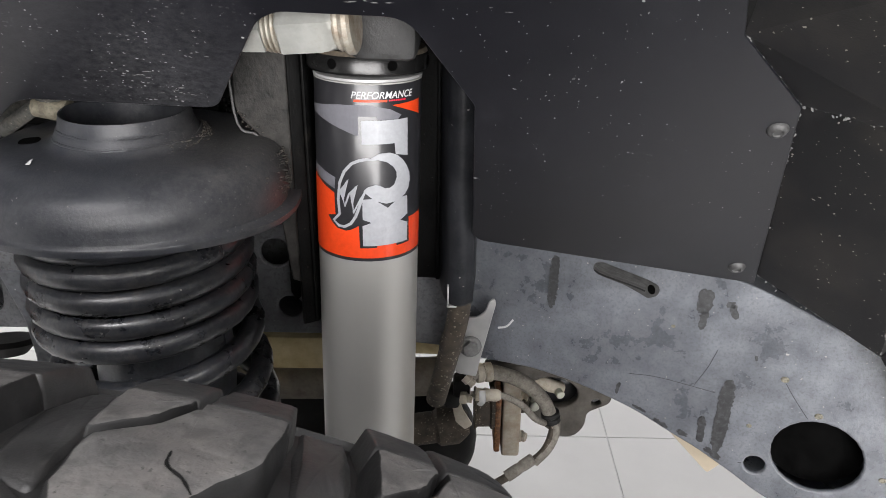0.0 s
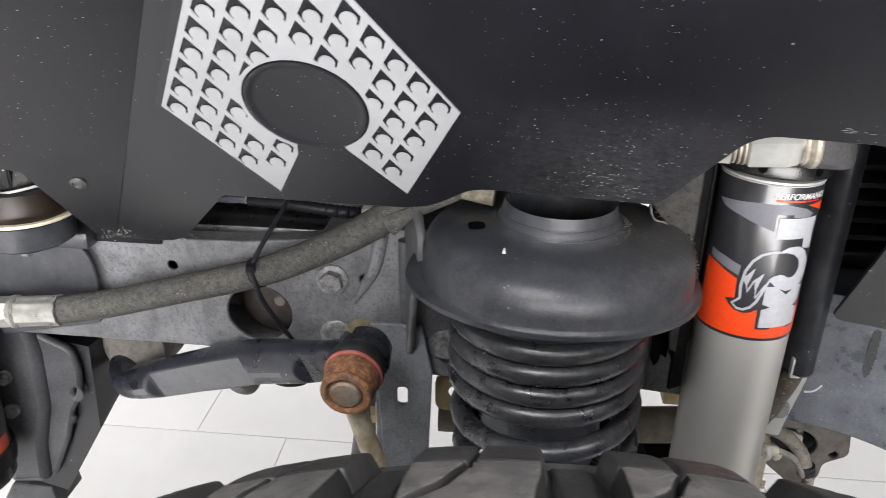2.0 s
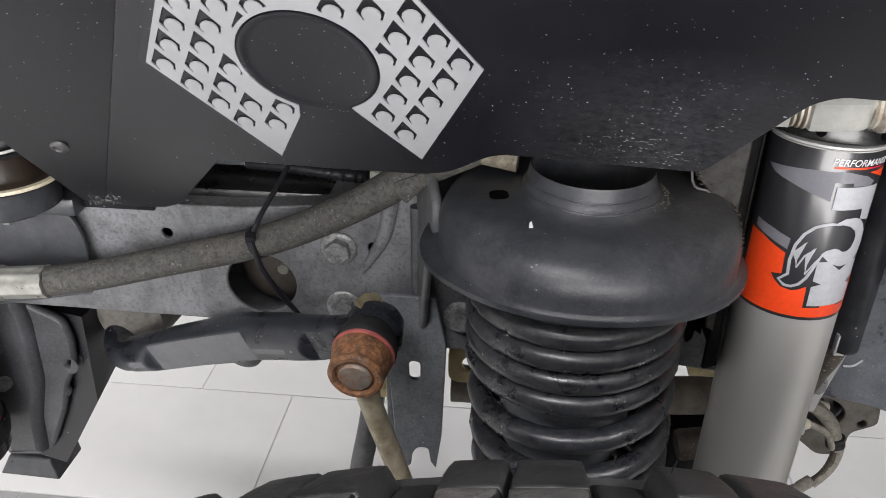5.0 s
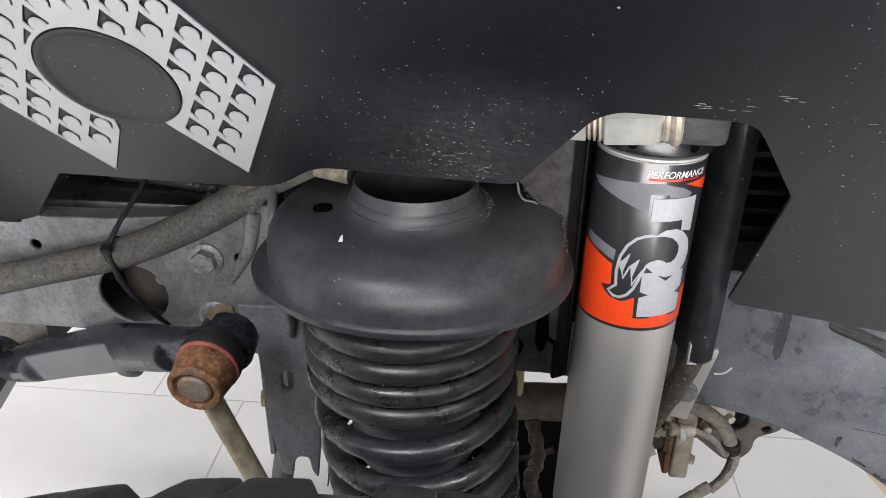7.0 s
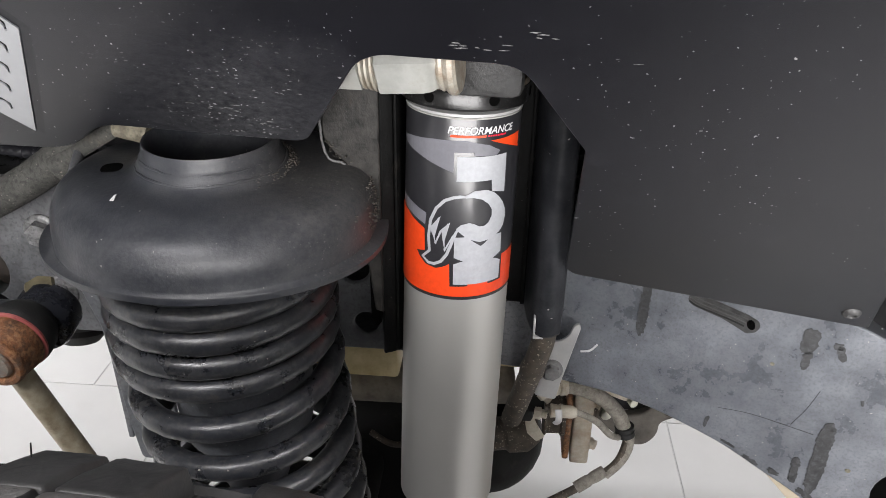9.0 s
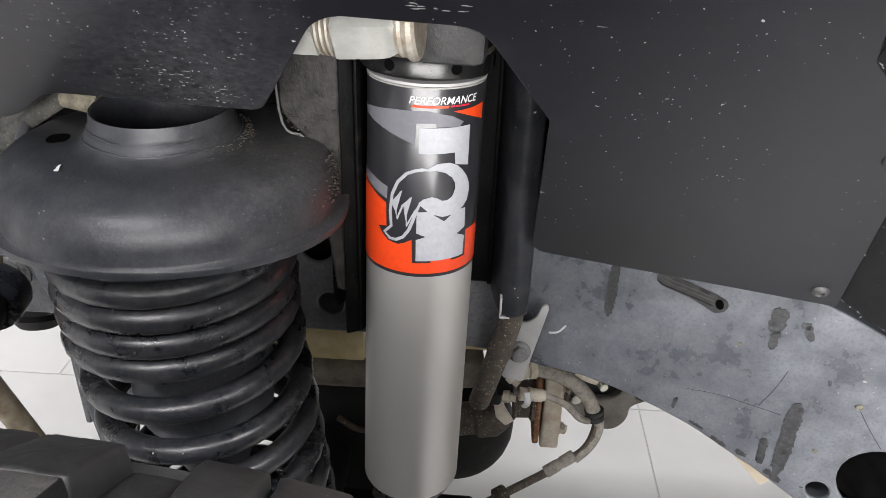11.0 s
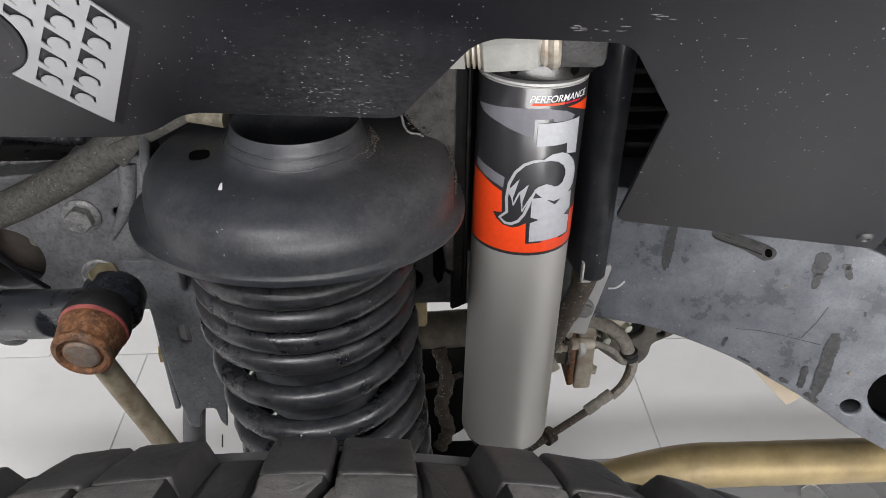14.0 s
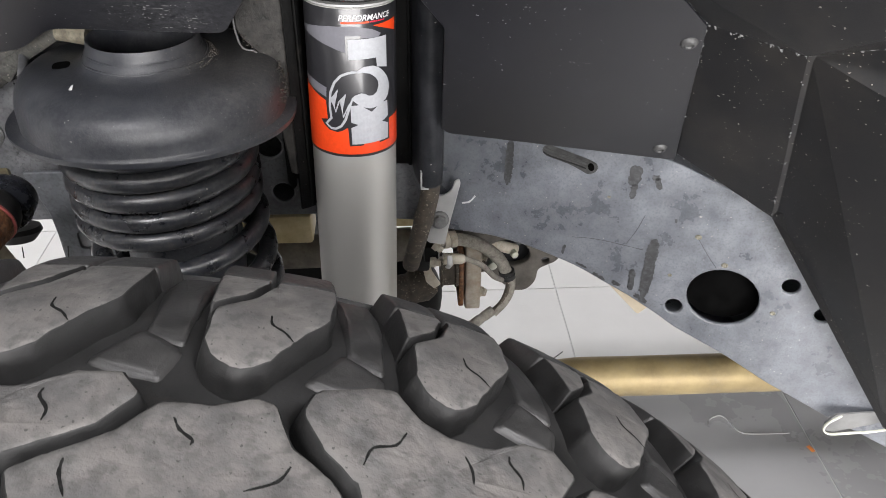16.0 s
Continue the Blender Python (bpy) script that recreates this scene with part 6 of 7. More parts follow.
for k in range(6):
    part("fin", box(bmesh.new(), (0.03, 0.57, 0.905 + 0.016 * k), (0.20, 0.615, 0.910 + 0.016 * k), bevel=0.001), DARKSTEEL, inner)
part("crimp_edge", tube(bmesh.new(), [(-0.60, 0.603, 0.916), (-0.50, 0.600, 0.918), (-0.42, 0.597, 0.920), (-0.32, 0.595, 0.918)], 0.004, 8, 5), STEEL, inner)
loom = thing("wiring_conduit", "black corrugated wiring conduit with an off-white connector", "cable", (-0.39, 0.56, 0.93))
bm = bmesh.new()
tube(bm, [(-0.470, 0.565, 0.932), (-0.43, 0.555, 0.934), (-0.39, 0.55, 0.932), (-0.362, 0.55, 0.930)], lambda s: 0.0055 + 0.0006 * math.sin(s * 160), 10, 14)
part("conduit", bm, PLASTIC, loom)
part("connector", box(bmesh.new(), (-0.3625, 0.543, 0.921), (-0.343, 0.557, 0.938), bevel=0.0015), WHITEPL, loom, "off-white plug")
part("clip", box(bmesh.new(), (-0.474, 0.60, 0.92), (-0.462, 0.604, 0.948), bevel=0.001), ZINC, loom)

# ---- axle side ----
axle = thing("front_axle", "dark dirty front axle tube with differential housing", "axle", (-0.17, 0.9, 0.42))
bm = bmesh.new()
tube(bm, [(-0.185, 0.30, 0.50), (-0.185, 0.62, 0.50), (-0.18, 1.6, 0.50)], 0.042, 24, 4)
part("axle_tube", bm, DARKSTEEL, axle)
bm = bmesh.new()
bmesh.ops.create_uvsphere(bm, u_segments=28, v_segments=18, radius=0.075, matrix=Matrix.Translation((-0.03, 0.76, 0.49)) @ Matrix.Diagonal((1.0, 0.9, 1.0, 1)))
part("diff_housing", bm, DARKSTEEL, axle)
loop = rounded([(-0.185, 0.600), (-0.060, 0.600), (-0.045, 0.56), (-0.06, 0.46), (-0.10, 0.43), (-0.165, 0.43)], 0.012)
part("spring_bracket", placed(plate([loop, oval(-0.088, 0.53, 0.010, 0.010)], 0.010, 0.003), upright(0.690)), DARKSTEEL, axle, "dark dirty axle bracket")
bm = bmesh.new()
tube(bm, [(-0.155, 0.672, 0.560), (-0.13, 0.668, 0.548), (-0.10, 0.668, 0.553), (-0.07, 0.67, 0.566)], 0.0035, 8, 6)
part("vent_line", bm, BROWN, axle)
PALE = surface("pale_dirty_steel", (0.30, 0.26, 0.20), (0.56, 0.52, 0.44), 45, (0.5, 0.75), relief=0.5, grain=350, dust=(60, 0.54, 0.75, (0.19, 0.115, 0.06)))
YOKE = surface("rusty_pale_casting", (0.30, 0.265, 0.21), (0.52, 0.48, 0.41), 60, (0.5, 0.75), relief=0.7, grain=300, mottle=(50, 0.45, (0.30, 0.19, 0.10)), dust=(60, 0.58, 0.6, (0.16, 0.10, 0.06)))
ear = rounded([(-0.020, -0.050, 0.004), (0.019, -0.050, 0.004), (0.019, 0.030, 0.016), (0.004, 0.052, 0.012), (-0.012, 0.052, 0.012), (-0.020, 0.030, 0.012)], 0.003)
part("yoke", placed(plate([ear, oval(0.0, 0.020, 0.010, 0.010)], 0.021, 0.003), pose(0.082, 0.715, 0.562) @ Matrix(((0, 0, 1, 0), (1, 0, 0, 0), (0, 1, 0, 0), (0, 0, 0, 1)))), YOKE, axle, "pale rusty yoke")
part("yoke_rim", placed(plate([rounded([(-0.021, -0.044, 0.004), (0.021, -0.044, 0.004), (0.021, 0.028, 0.012), (0.0, 0.046, 0.012), (-0.021, 0.028, 0.012)], 0.003)], 0.007, 0.002), pose(0.066, 0.715, 0.562) @ Matrix(((0, 0, 1, 0), (1, 0, 0, 0), (0, 1, 0, 0), (0, 0, 0, 1)))), RUST, axle, "rusty edge of the yoke")
part("bearing_cap", lathe(bmesh.new(), [(0.0, 0.0), (0.0135, 0.0), (0.0140, 0.004), (0.0125, 0.009), (0.009, 0.0105), (0.0, 0.0105)], axis_frame((0.0925, 0.716, 0.578), (0.110, 0.708, 0.576)), 24), BROWN, axle, "rusty bearing cap")
part("joint_sleeve", lathe(bmesh.new(), [(0.0, 0.0), (0.0245, 0.0), (0.0250, 0.002), (0.0220, 0.004), (0.0215, 0.018), (0.0245, 0.020), (0.0245, 0.024)], axis_frame((0.0385, 0.714, 0.568), (0.0625, 0.714, 0.568)), 32), BROWN, axle, "brown joint sleeve")
for z in (0.588, 0.530):
    part("yoke_bolt", bolt_mesh(bmesh.new(), out_of((0.094, 0.712, z), (1, -0.5, 0)), 0.006, 0.008, 1.2), YOKE, axle)
bm = bmesh.new()
lathe(bm, [(0.0, -0.05), (0.016, -0.05), (0.018, -0.045), (0.018, -0.012), (0.022, -0.008), (0.022, 0.012), (0.017, 0.020), (0.012, 0.026), (0.0, 0.026)], axis_frame((0.006, 0.672, 0.574), (0.05, 0.675, 0.580)), 28)
part("joint_collar", bm, BROWN, axle, "brown dirty collar")
tab = rounded([(0.012, 0.636), (0.018, 0.648), (0.024, 0.630), (0.034, 0.612), (0.026, 0.606), (0.016, 0.616)], 0.002)
part("guide_tab", placed(plate([tab], 0.003, 0.0008), upright(0.625)), PALE, axle, "pale bent tab")
gear = thing("gearbox_mount", "brown-grey cast crossmember flange with a black sheet painted as the opening's shade", "crossmember", (0.15, 0.735, 0.51))
loop = rounded([(0.05, 0.615), (0.140, 0.615), (0.200, 0.600), (0.205, 0.562, 0.008), (0.176, 0.5475, 0.008), (0.1755, 0.527, 0.012), (0.163, 0.511, 0.010), (0.144, 0.5105, 0.010), (0.106, 0.5425), (0.06, 0.57)], 0.004)
CAST = surface("brown_grey_casting", (0.05, 0.044, 0.038), (0.13, 0.118, 0.104), 50, (0.6, 0.8), relief=0.5, grain=260)
part("flange", placed(plate([loop, oval(0.134, 0.576, 0.030, 0.021, -12), oval(0.186, 0.562, 0.0055, 0.0055, n=14)], 0.012, 0.002), upright(0.741)), CAST, gear)
# black sheet set behind the flange's cut-out in place of its shade
part("opening", box(bmesh.new(), (0.095, 0.757, 0.545), (0.20, 0.763, 0.605), bevel=0.001), S_BLACK, gear, "black sheet painted as the opening's shade")
part("bush", lathe(bmesh.new(), [(0.0, 0.0), (0.0052, 0.0), (0.0052, 0.010), (0.004, 0.011), (0, 0.011)], out_of((0.1395, 0.742, 0.5745), (0.3, -1, 0)), 16), WHITEPL, gear, "off-white bush")
part("bush", lathe(bmesh.new(), [(0.0, 0.0), (0.0065, 0.0), (0.0065, 0.014), (0.005, 0.015), (0, 0.015)], out_of((0.106, 0.726, 0.5715), (0.3, -1, 0)), 16), WHITEPL, gear, "off-white bush")
bm = bmesh.new()
tube(bm, [(0.06, 0.748, 0.602), (0.10, 0.745, 0.592), (0.13, 0.745, 0.580), (0.145, 0.75, 0.572)], 0.008, 12, 6)
part("pale_pipe", bm, PALE, gear, "pale beige pipe")
track = thing("track_bar", "yellow zinc track bar bracket and brown steering rod behind the spring", "track bar", (-0.15, 0.7, 0.66))
part("bracket", box(bmesh.new(), (-0.215, 0.605, 0.690), (-0.112, 0.650, 0.727), bevel=0.004), GOLD, track, "yellow zinc bracket")
part("bracket", box(bmesh.new(), (-0.06, 0.62, 0.70), (0.075, 0.66, 0.728), bevel=0.003), GOLD, track)
bm = bmesh.new()
tube(bm, [(-0.30, 0.66, 0.640), (-0.10, 0.66, 0.642), (0.0, 0.67, 0.642)], 0.021, 18, 4)
part("steering_rod", bm, surface("brown_dirty_rod", (0.09, 0.078, 0.062), (0.22, 0.20, 0.165), 50, (0.5, 0.75), relief=0.5, grain=350, dust=(60, 0.52, 0.7, (0.08, 0.055, 0.035))), track, "dirty brown rod")
tab = rounded([(-0.300, 0.735), (-0.262, 0.735), (-0.245, 0.710), (-0.262, 0.690), (-0.300, 0.690)], 0.012)
part("tab", placed(plate([tab, oval(-0.277, 0.713, 0.009, 0.009)], 0.005, 0.001), upright(0.60)), GOLD, track)
part("nut", bolt_mesh(bmesh.new(), out_of((-0.258, 0.60, 0.662), (-0.6, -0.8, 0)), 0.009, 0.012, 1.2), GOLD, track)
arm2 = thing("control_arm", "yellow zinc-plated bent lower control arm tube", "control arm", (0.45, 0.625, 0.41))
part("axle_bracket", box(bmesh.new(), (-0.20, 0.575, 0.35), (0.0, 0.65, 0.48), bevel=0.006), DARKSTEEL, arm2)
bm = bmesh.new()
tube(bm, [(0.0, 0.615, 0.385), (0.06, 0.62, 0.405), (0.14, 0.625, 0.428), (0.21, 0.627, 0.442), (0.30, 0.627, 0.442), (0.6, 0.63, 0.436), (0.95, 0.635, 0.42)], 0.0272, 24, 8)
part("arm_tube", bm, surface("dull_yellow_zinc_tube", (0.20, 0.15, 0.075), (0.36, 0.28, 0.14), 18, (0.4, 0.55), metal=0.4, relief=0.2, grain=400, dust=(24, 0.5, 0.5, (0.26, 0.22, 0.15))), arm2)
part("bush_eye", lathe(bmesh.new(), [(0.0, -0.03), (0.034, -0.03), (0.034, 0.03), (0.0, 0.03)], out_of((-0.02, 0.613, 0.38), (0, 1, 0)), 28), RUBBER, arm2)
shaft = thing("steering_shaft", "dark round steering rod hanging below the rail", "rod", (-0.43, 0.8, 0.45))
bm = bmesh.new()
tube(bm, [(-0.41, 0.62, 0.80), (-0.411, 0.70, 0.70), (-0.411, 0.79, 0.62), (-0.411, 0.80, 0.575), (-0.420, 0.80, 0.47), (-0.438, 0.80, 0.37), (-0.450, 0.80, 0.28)], 0.0158, 16, 8)
part("rod", bm, surface("dark_scuffed_rod", (0.035, 0.036, 0.039), (0.095, 0.097, 0.102), 30, (0.35, 0.5), relief=0.3, grain=320, mottle=(90, 0.4, (0.13, 0.13, 0.133))), shaft)
bm = bmesh.new()
lathe(bm, [(0.0, 0.0), (0.028, 0.0), (0.030, 0.006), (0.020, 0.018), (0.0, 0.02)], out_of((-0.485, 0.70, 0.662), (0, -0.3, -1)), 24)
solo("rubber_stop", bm, RUBBER, "small black rubber stop under the rail", "bump stop")

# ---- brake line bracket, tube and hose ----
brk = thing("brake_line_bracket", "pale zinc bracket with a hexagon bolt on the rail", "bracket", (0.03, 0.556, 0.75))
loop = rounded([(0.0125, 0.740), (0.0145, 0.731), (0.0325, 0.7275), (0.0350, 0.743), (0.0475, 0.802, 0.002), (0.046, 0.8065, 0.002), (0.0415, 0.804, 0.002), (0.0385, 0.794, 0.003), (0.0315, 0.788, 0.003), (0.0200, 0.788)], 0.003)
part("plate", placed(plate([loop], 0.003, 0.0007), upright(0.5440)), BRACKET, brk)
part("bolt", bolt_mesh(bmesh.new(), out_of((0.0265, 0.5420, 0.7600), (0.05, -1, 0.1), 10), 0.0072, 0.008, 1.35), BOLT, brk, "grey hexagon bolt")
pipe = thing("breather_pipe", "dark sleeve over a gritty brown steel pipe beside the damper", "pipe", (0.0, 0.56, 0.68))
bm = bmesh.new()
tube(bm, [(0.0165, 0.500, 0.840), (0.0145, 0.512, 0.805), (0.0055, 0.533, 0.748), (-0.0035, 0.553, 0.695)], lambda s: 0.0092 if abs(s - 0.52) > 0.03 else 0.0102, 14, 8)
part("pipe", bm, BROWN, pipe)
bh = thing("brake_hose", "dusty tan brake hose looping down with clamps and a sleeve", "hose", (0.08, 0.64, 0.52))
TAN = surface("dusty_tan_rubber", (0.10, 0.088, 0.072), (0.27, 0.25, 0.215), 90, (0.6, 0.85), relief=0.5, grain=420, mottle=(220, 0.5, (0.36, 0.34, 0.30)), dust=(60, 0.56, 0.7, (0.06, 0.05, 0.04)))
bm = bmesh.new()
tube(bm, [(0.020, 0.632, 0.668), (0.050, 0.639, 0.6685), (0.082, 0.648, 0.653), (0.108, 0.656, 0.626), (0.1205, 0.658, 0.600)], 0.0078, 14, 8)
part("upper_hose", bm, TAN, bh, "tan dusty hose")
bm = bmesh.new()
tube(bm, [(0.1205, 0.658, 0.604), (0.1235, 0.656, 0.582), (0.1130, 0.650, 0.555), (0.0795, 0.640, 0.5332), (0.0393, 0.620, 0.5218), (0.020, 0.608, 0.519), (-0.02, 0.58, 0.515), (-0.07, 0.54, 0.50)], 0.0045, 12, 8)
part("lower_hose", bm, BROWN, bh)
bm = bmesh.new()
tube(bm, [(0.1265, 0.656, 0.600), (0.1268, 0.654, 0.578), (0.1195, 0.650, 0.560), (0.105, 0.645, 0.5445)], 0.0030, 10, 6, 1.7)
part("guard_strip", bm, TAN, bh)
for p, q, r, mat in (((0.036, 0.636, 0.6685), (0.052, 0.640, 0.668), 0.0102, PALE), ((0.1190, 0.658, 0.606), (0.1215, 0.657, 0.594), 0.0102, RUBBER), ((0.104, 0.648, 0.5495), (0.074, 0.638, 0.5315), 0.0066, TAN), ((0.032, 0.616, 0.5205), (0.022, 0.609, 0.5195), 0.0098, BROWN)):
    m = axis_frame(p, q)
    L = (Vector(q) - Vector(p)).length
    part("clamp", lathe(bmesh.new(), [(0.005, 0.0), (r, 0.001), (r, L * 0.4), (r * 0.85, L * 0.5), (r, L * 0.6), (r, L), (0.005, L)], m, 16), mat, bh)
bm = bmesh.new()
tube(bm, [(0.030, 0.60, 0.668), (0.056, 0.600, 0.6682), (0.080, 0.604, 0.6545), (0.098, 0.62, 0.625), (0.112, 0.645, 0.600)], 0.0034, 10, 6)
part("thin_line", bm, TAN, bh)
bm = bmesh.new()
lathe(bm, [(0.004, 0.0), (0.0068, 0.001), (0.0060, 0.008), (0.0074, 0.010), (0.0062, 0.014), (0.0062, 0.022), (0.0045, 0.026)], axis_frame((0.034, 0.599, 0.6685), (0.062, 0.600, 0.667)), 14)
part("line_sleeve", bm, PALE, bh)
bm = bmesh.new()
box(bm, (0.0125, 0.602, 0.660), (0.030, 0.620, 0.682), pose(0, 0, 0), 0.004)
box(bm, (0.004, 0.612, 0.640), (0.020, 0.63, 0.664), pose(0, 0, 0), 0.004)
part("junction_block", bm, DARKSTEEL, bh)
for p, q, r in (((0.024, 0.598, 0.690), (0.032, 0.594, 0.684), 0.0055), ((0.020, 0.600, 0.664), (0.036, 0.597, 0.664), 0.0062)):
    part("bleeder", lathe(bmesh.new(), [(0.0, 0.0), (r, 0.0), (r, 0.006), (r * 0.7, 0.007), (r * 0.7, 0.012), (0.0, 0.012)], axis_frame(p, q), 6), PALE, bh)
bm = bmesh.new()
tube(bm, [(0.040, 0.575, 0.690), (0.0405, 0.570, 0.682), (0.038, 0.572, 0.676)], 0.0016, 8, 5, 2.0)
part("spring_clip", bm, BRACKET, bh)
bm = bmesh.new()
tube(bm, [(-0.10, 0.62, 0.65), (-0.092, 0.60, 0.62), (-0.098, 0.60, 0.585), (-0.09, 0.60, 0.55), (-0.10, 0.59, 0.53)], lambda s: 0.0075 + 0.001 * math.sin(s * 60), 12, 12)
solo("corrugated_boot", bm, BROWN, "dirty brown corrugated line hanging behind the damper", "hose")

# ---- tyre ----
tyre = thing("wheel", "mud-terrain tyre with chunky dusty tread blocks and sipes", "wheel", (-0.19, 0.045, 0.0))
TC, TZ = -0.193, 0.4885


def tread_r(v):
    return 0.509 - 3.2 * max(0.0, abs(v - 0.045) - 0.055) ** 2


def tread_p(u, v, h):
    a, r = u / 0.509, tread_r(v) + h
    return Vector((r * math.sin(a), v, r * math.cos(a)))


WM = Matrix.Translation((TC, 0, TZ))
bm = bmesh.new()
prof = [(0.26, -0.05), (0.30, -0.105), (0.38, -0.128), (0.44, -0.128), (0.462, -0.126)]
prof += [(tread_r(v) - 0.0145, v) for v in [-0.122 + 0.336 * k / 18 for k in range(19)]]
prof += [(0.455, 0.217), (0.44, 0.219), (0.38, 0.218), (0.30, 0.195), (0.26, 0.14)]
lathe(bm, prof, WM @ pose(0, 0, 0, -90, 0, 0) @ Matrix.Diagonal((1, 1, 1, 1)), 120)
for v in bm.verts:
    v.co.z = max(v.co.z, 0.0)
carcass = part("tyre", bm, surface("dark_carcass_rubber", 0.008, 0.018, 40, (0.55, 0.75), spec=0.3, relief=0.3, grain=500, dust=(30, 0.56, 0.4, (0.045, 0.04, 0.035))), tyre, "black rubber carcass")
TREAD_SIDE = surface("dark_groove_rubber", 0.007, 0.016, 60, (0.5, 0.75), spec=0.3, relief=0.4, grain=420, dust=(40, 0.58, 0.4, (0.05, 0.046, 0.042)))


LUG_BLACK = surface("clean_black_rubber", 0.012, 0.028, 50, (0.38, 0.58), spec=0.45, mottle=(34, 0.3, (0.07, 0.068, 0.066)), chips=[(90, 0.09, 0.12)], chip_colour=(0.2, 0.2, 0.19), relief=0.35, grain=420, dust=(40, 0.62, 0.4, (0.04, 0.036, 0.032)))


def block_mesh(loop, sink=0.0165, chamfer=0.0010, top=0.0):
    """A tread block: a dusty running face with chamfered edges and dark flared sides."""
    loop = rounded([(*p, 0.0022) if len(p) == 2 else p for p in loop], 0.0022, 2)
    rng = random.Random(int(loop[0][0] * 1e5) + len(loop))
    worn = []
    for p, q in zip(loop, loop[1:] + loop[:1]):
        cut = max(1, int((Vector(q) - Vector(p)).length / 0.006))
        for j in range(cut):
            at = Vector(p).lerp(Vector(q), j / cut)
            worn.append((at.x + rng.uniform(-0.0004, 0.0004), at.y + rng.uniform(-0.0004, 0.0004)))
    loop = worn
    c = Vector((sum(p[0] for p in loop), sum(p[1] for p in loop))) / len(loop)
    bm = bmesh.new()
    rings = []
    for share in (0.35, 0.65, 0.88):
        rings.append([bm.verts.new(tread_p(c.x + (p[0] - c.x) * share, c.y + (p[1] - c.y) * share, top + 0.0003 + rng.uniform(-0.0002, 0.0002))) for p in loop])
    for grow, h in ((-chamfer, top), (0.0, top - chamfer * 0.8), (0.0020, top * 0.4 - 0.0085), (0.0034, -sink)):
        ring = []
        for p in loop:
            d = Vector(p) - c
            q = c + d * (1 + grow / max(d.length, 0.004))
            ring.append(bm.verts.new(tread_p(q.x, q.y, h + (rng.uniform(-0.0004, 0.0002) if h == top else 0.0))))
        rings.append(ring)
    mid = bm.verts.new(tread_p(c.x, c.y, top + 0.0003))
    n = len(loop)
    for k in range(n):
        bm.faces.new((mid, rings[0][k], rings[0][(k + 1) % n])).smooth = True
    for i, (a, b) in enumerate(zip(rings, rings[1:])):
        for k in range(n):
            f = bm.faces.new((a[k], a[(k + 1) % n], b[(k + 1) % n], b[k]))
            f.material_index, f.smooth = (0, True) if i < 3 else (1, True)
    me = bpy.data.meshes.new("tread_block")
    bmesh.ops.recalc_face_normals(bm, faces=bm.faces)
    bm.to_mesh(me)
    bm.free()
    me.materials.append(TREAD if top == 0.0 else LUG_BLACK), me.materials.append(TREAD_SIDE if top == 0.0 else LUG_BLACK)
    return me


SIPE = surface("dark_sipe_cut", 0.006, 0.016, 400, (0.8, 0.95), spec=0.05, relief=0.3)


def sipe_mesh(pts, w=0.0008):
    bm = bmesh.new()
    rows = []
    pts = [(p.x, p.y) for p in spline([(u, v, 0) for u, v in pts], 4)]
    for k, (u, v) in enumerate(pts):
        a = Vector(pts[max(k - 1, 0)])
        b = Vector(pts[min(k + 1, len(pts) - 1)])
        d = (b - a).normalized()
        q = Vector((-d.y, d.x)) * w * (0.35 + 0.5 * math.sin(math.pi * k / (len(pts) - 1)) + 0.15 * math.sin(k * 2.1))
        rows.append((bm.verts.new(tread_p(u - q.x, v - q.y, 0.0005)), bm.verts.new(tread_p(u + q.x, v + q.y, 0.0005))))
    for a, b in zip(rows, rows[1:]):
        bm.faces.new((a[0], a[1], b[1], b[0]))
    me = bpy.data.meshes.new("sipe")
    bm.to_mesh(me)
    bm.free()
    me.materials.append(SIPE)
    return me


PITCHES = 36


def other_side(loop):
    """The same block on the other half of the tread, turned half round."""
    return [(0.118 - p[0], 0.088 - p[1], *p[2:]) for p in loop]


MAIN = [(0.0105, 0.132), (0.027, 0.147), (0.0355, 0.166), (0.0362, 0.1735), (0.0650, 0.1745), (0.0645, 0.160), (0.0615, 0.134), (0.046, 0.113), (0.037, 0.0985), (0.027, 0.0925, 0.008), (0.0165, 0.096, 0.008), (0.010, 0.109)]
CORNER = [(0.0085, 0.1355), (0.0245, 0.150), (0.0318, 0.168), (0.0325, 0.1735), (0.008, 0.1735)]
LUG = [(0.0364, 0.1742), (0.0652, 0.1752), (0.0662, 0.213), (0.0375, 0.213)]
SIDE_LUG = [(0.0079, 0.1742), (0.0326, 0.1742), (0.0336, 0.213), (0.0076, 0.213)]
STEP = [(0.073, 0.128), (0.089, 0.121), (0.0905, 0.210), (0.071, 0.210)]
LOW = [(0.056, 0.105), (0.083, 0.098), (0.088, 0.114), (0.071, 0.126)]
CENTRE = [(0.0483, 0.0402), (0.0596, 0.0475), (0.0781, 0.0586), (0.0904, 0.0746), (0.1095, 0.0744), (0.1231, 0.0802), (0.1316, 0.0792), (0.1399, 0.0593), (0.155, 0.0471), (0.1594, 0.0403), (0.152, 0.020), (0.128, 0.006), (0.112, 0.009), (0.092, 0.003), (0.062, 0.012)]
WIDE = [(0.1415, 0.076), (0.146, 0.0888), (0.1664, 0.0955), (0.1784, 0.0973), (0.1878, 0.0845), (0.202, 0.0783), (0.2196, 0.0777), (0.2369, 0.0864), (0.2527, 0.0874), (0.2610, 0.0762), (0.2484, 0.060), (0.234, 0.0520), (0.2224, 0.0455), (0.218, 0.022), (0.200, 0.006), (0.176, 0.012), (0.1665, 0.034), (0.163, 0.047), (0.150, 0.060)]
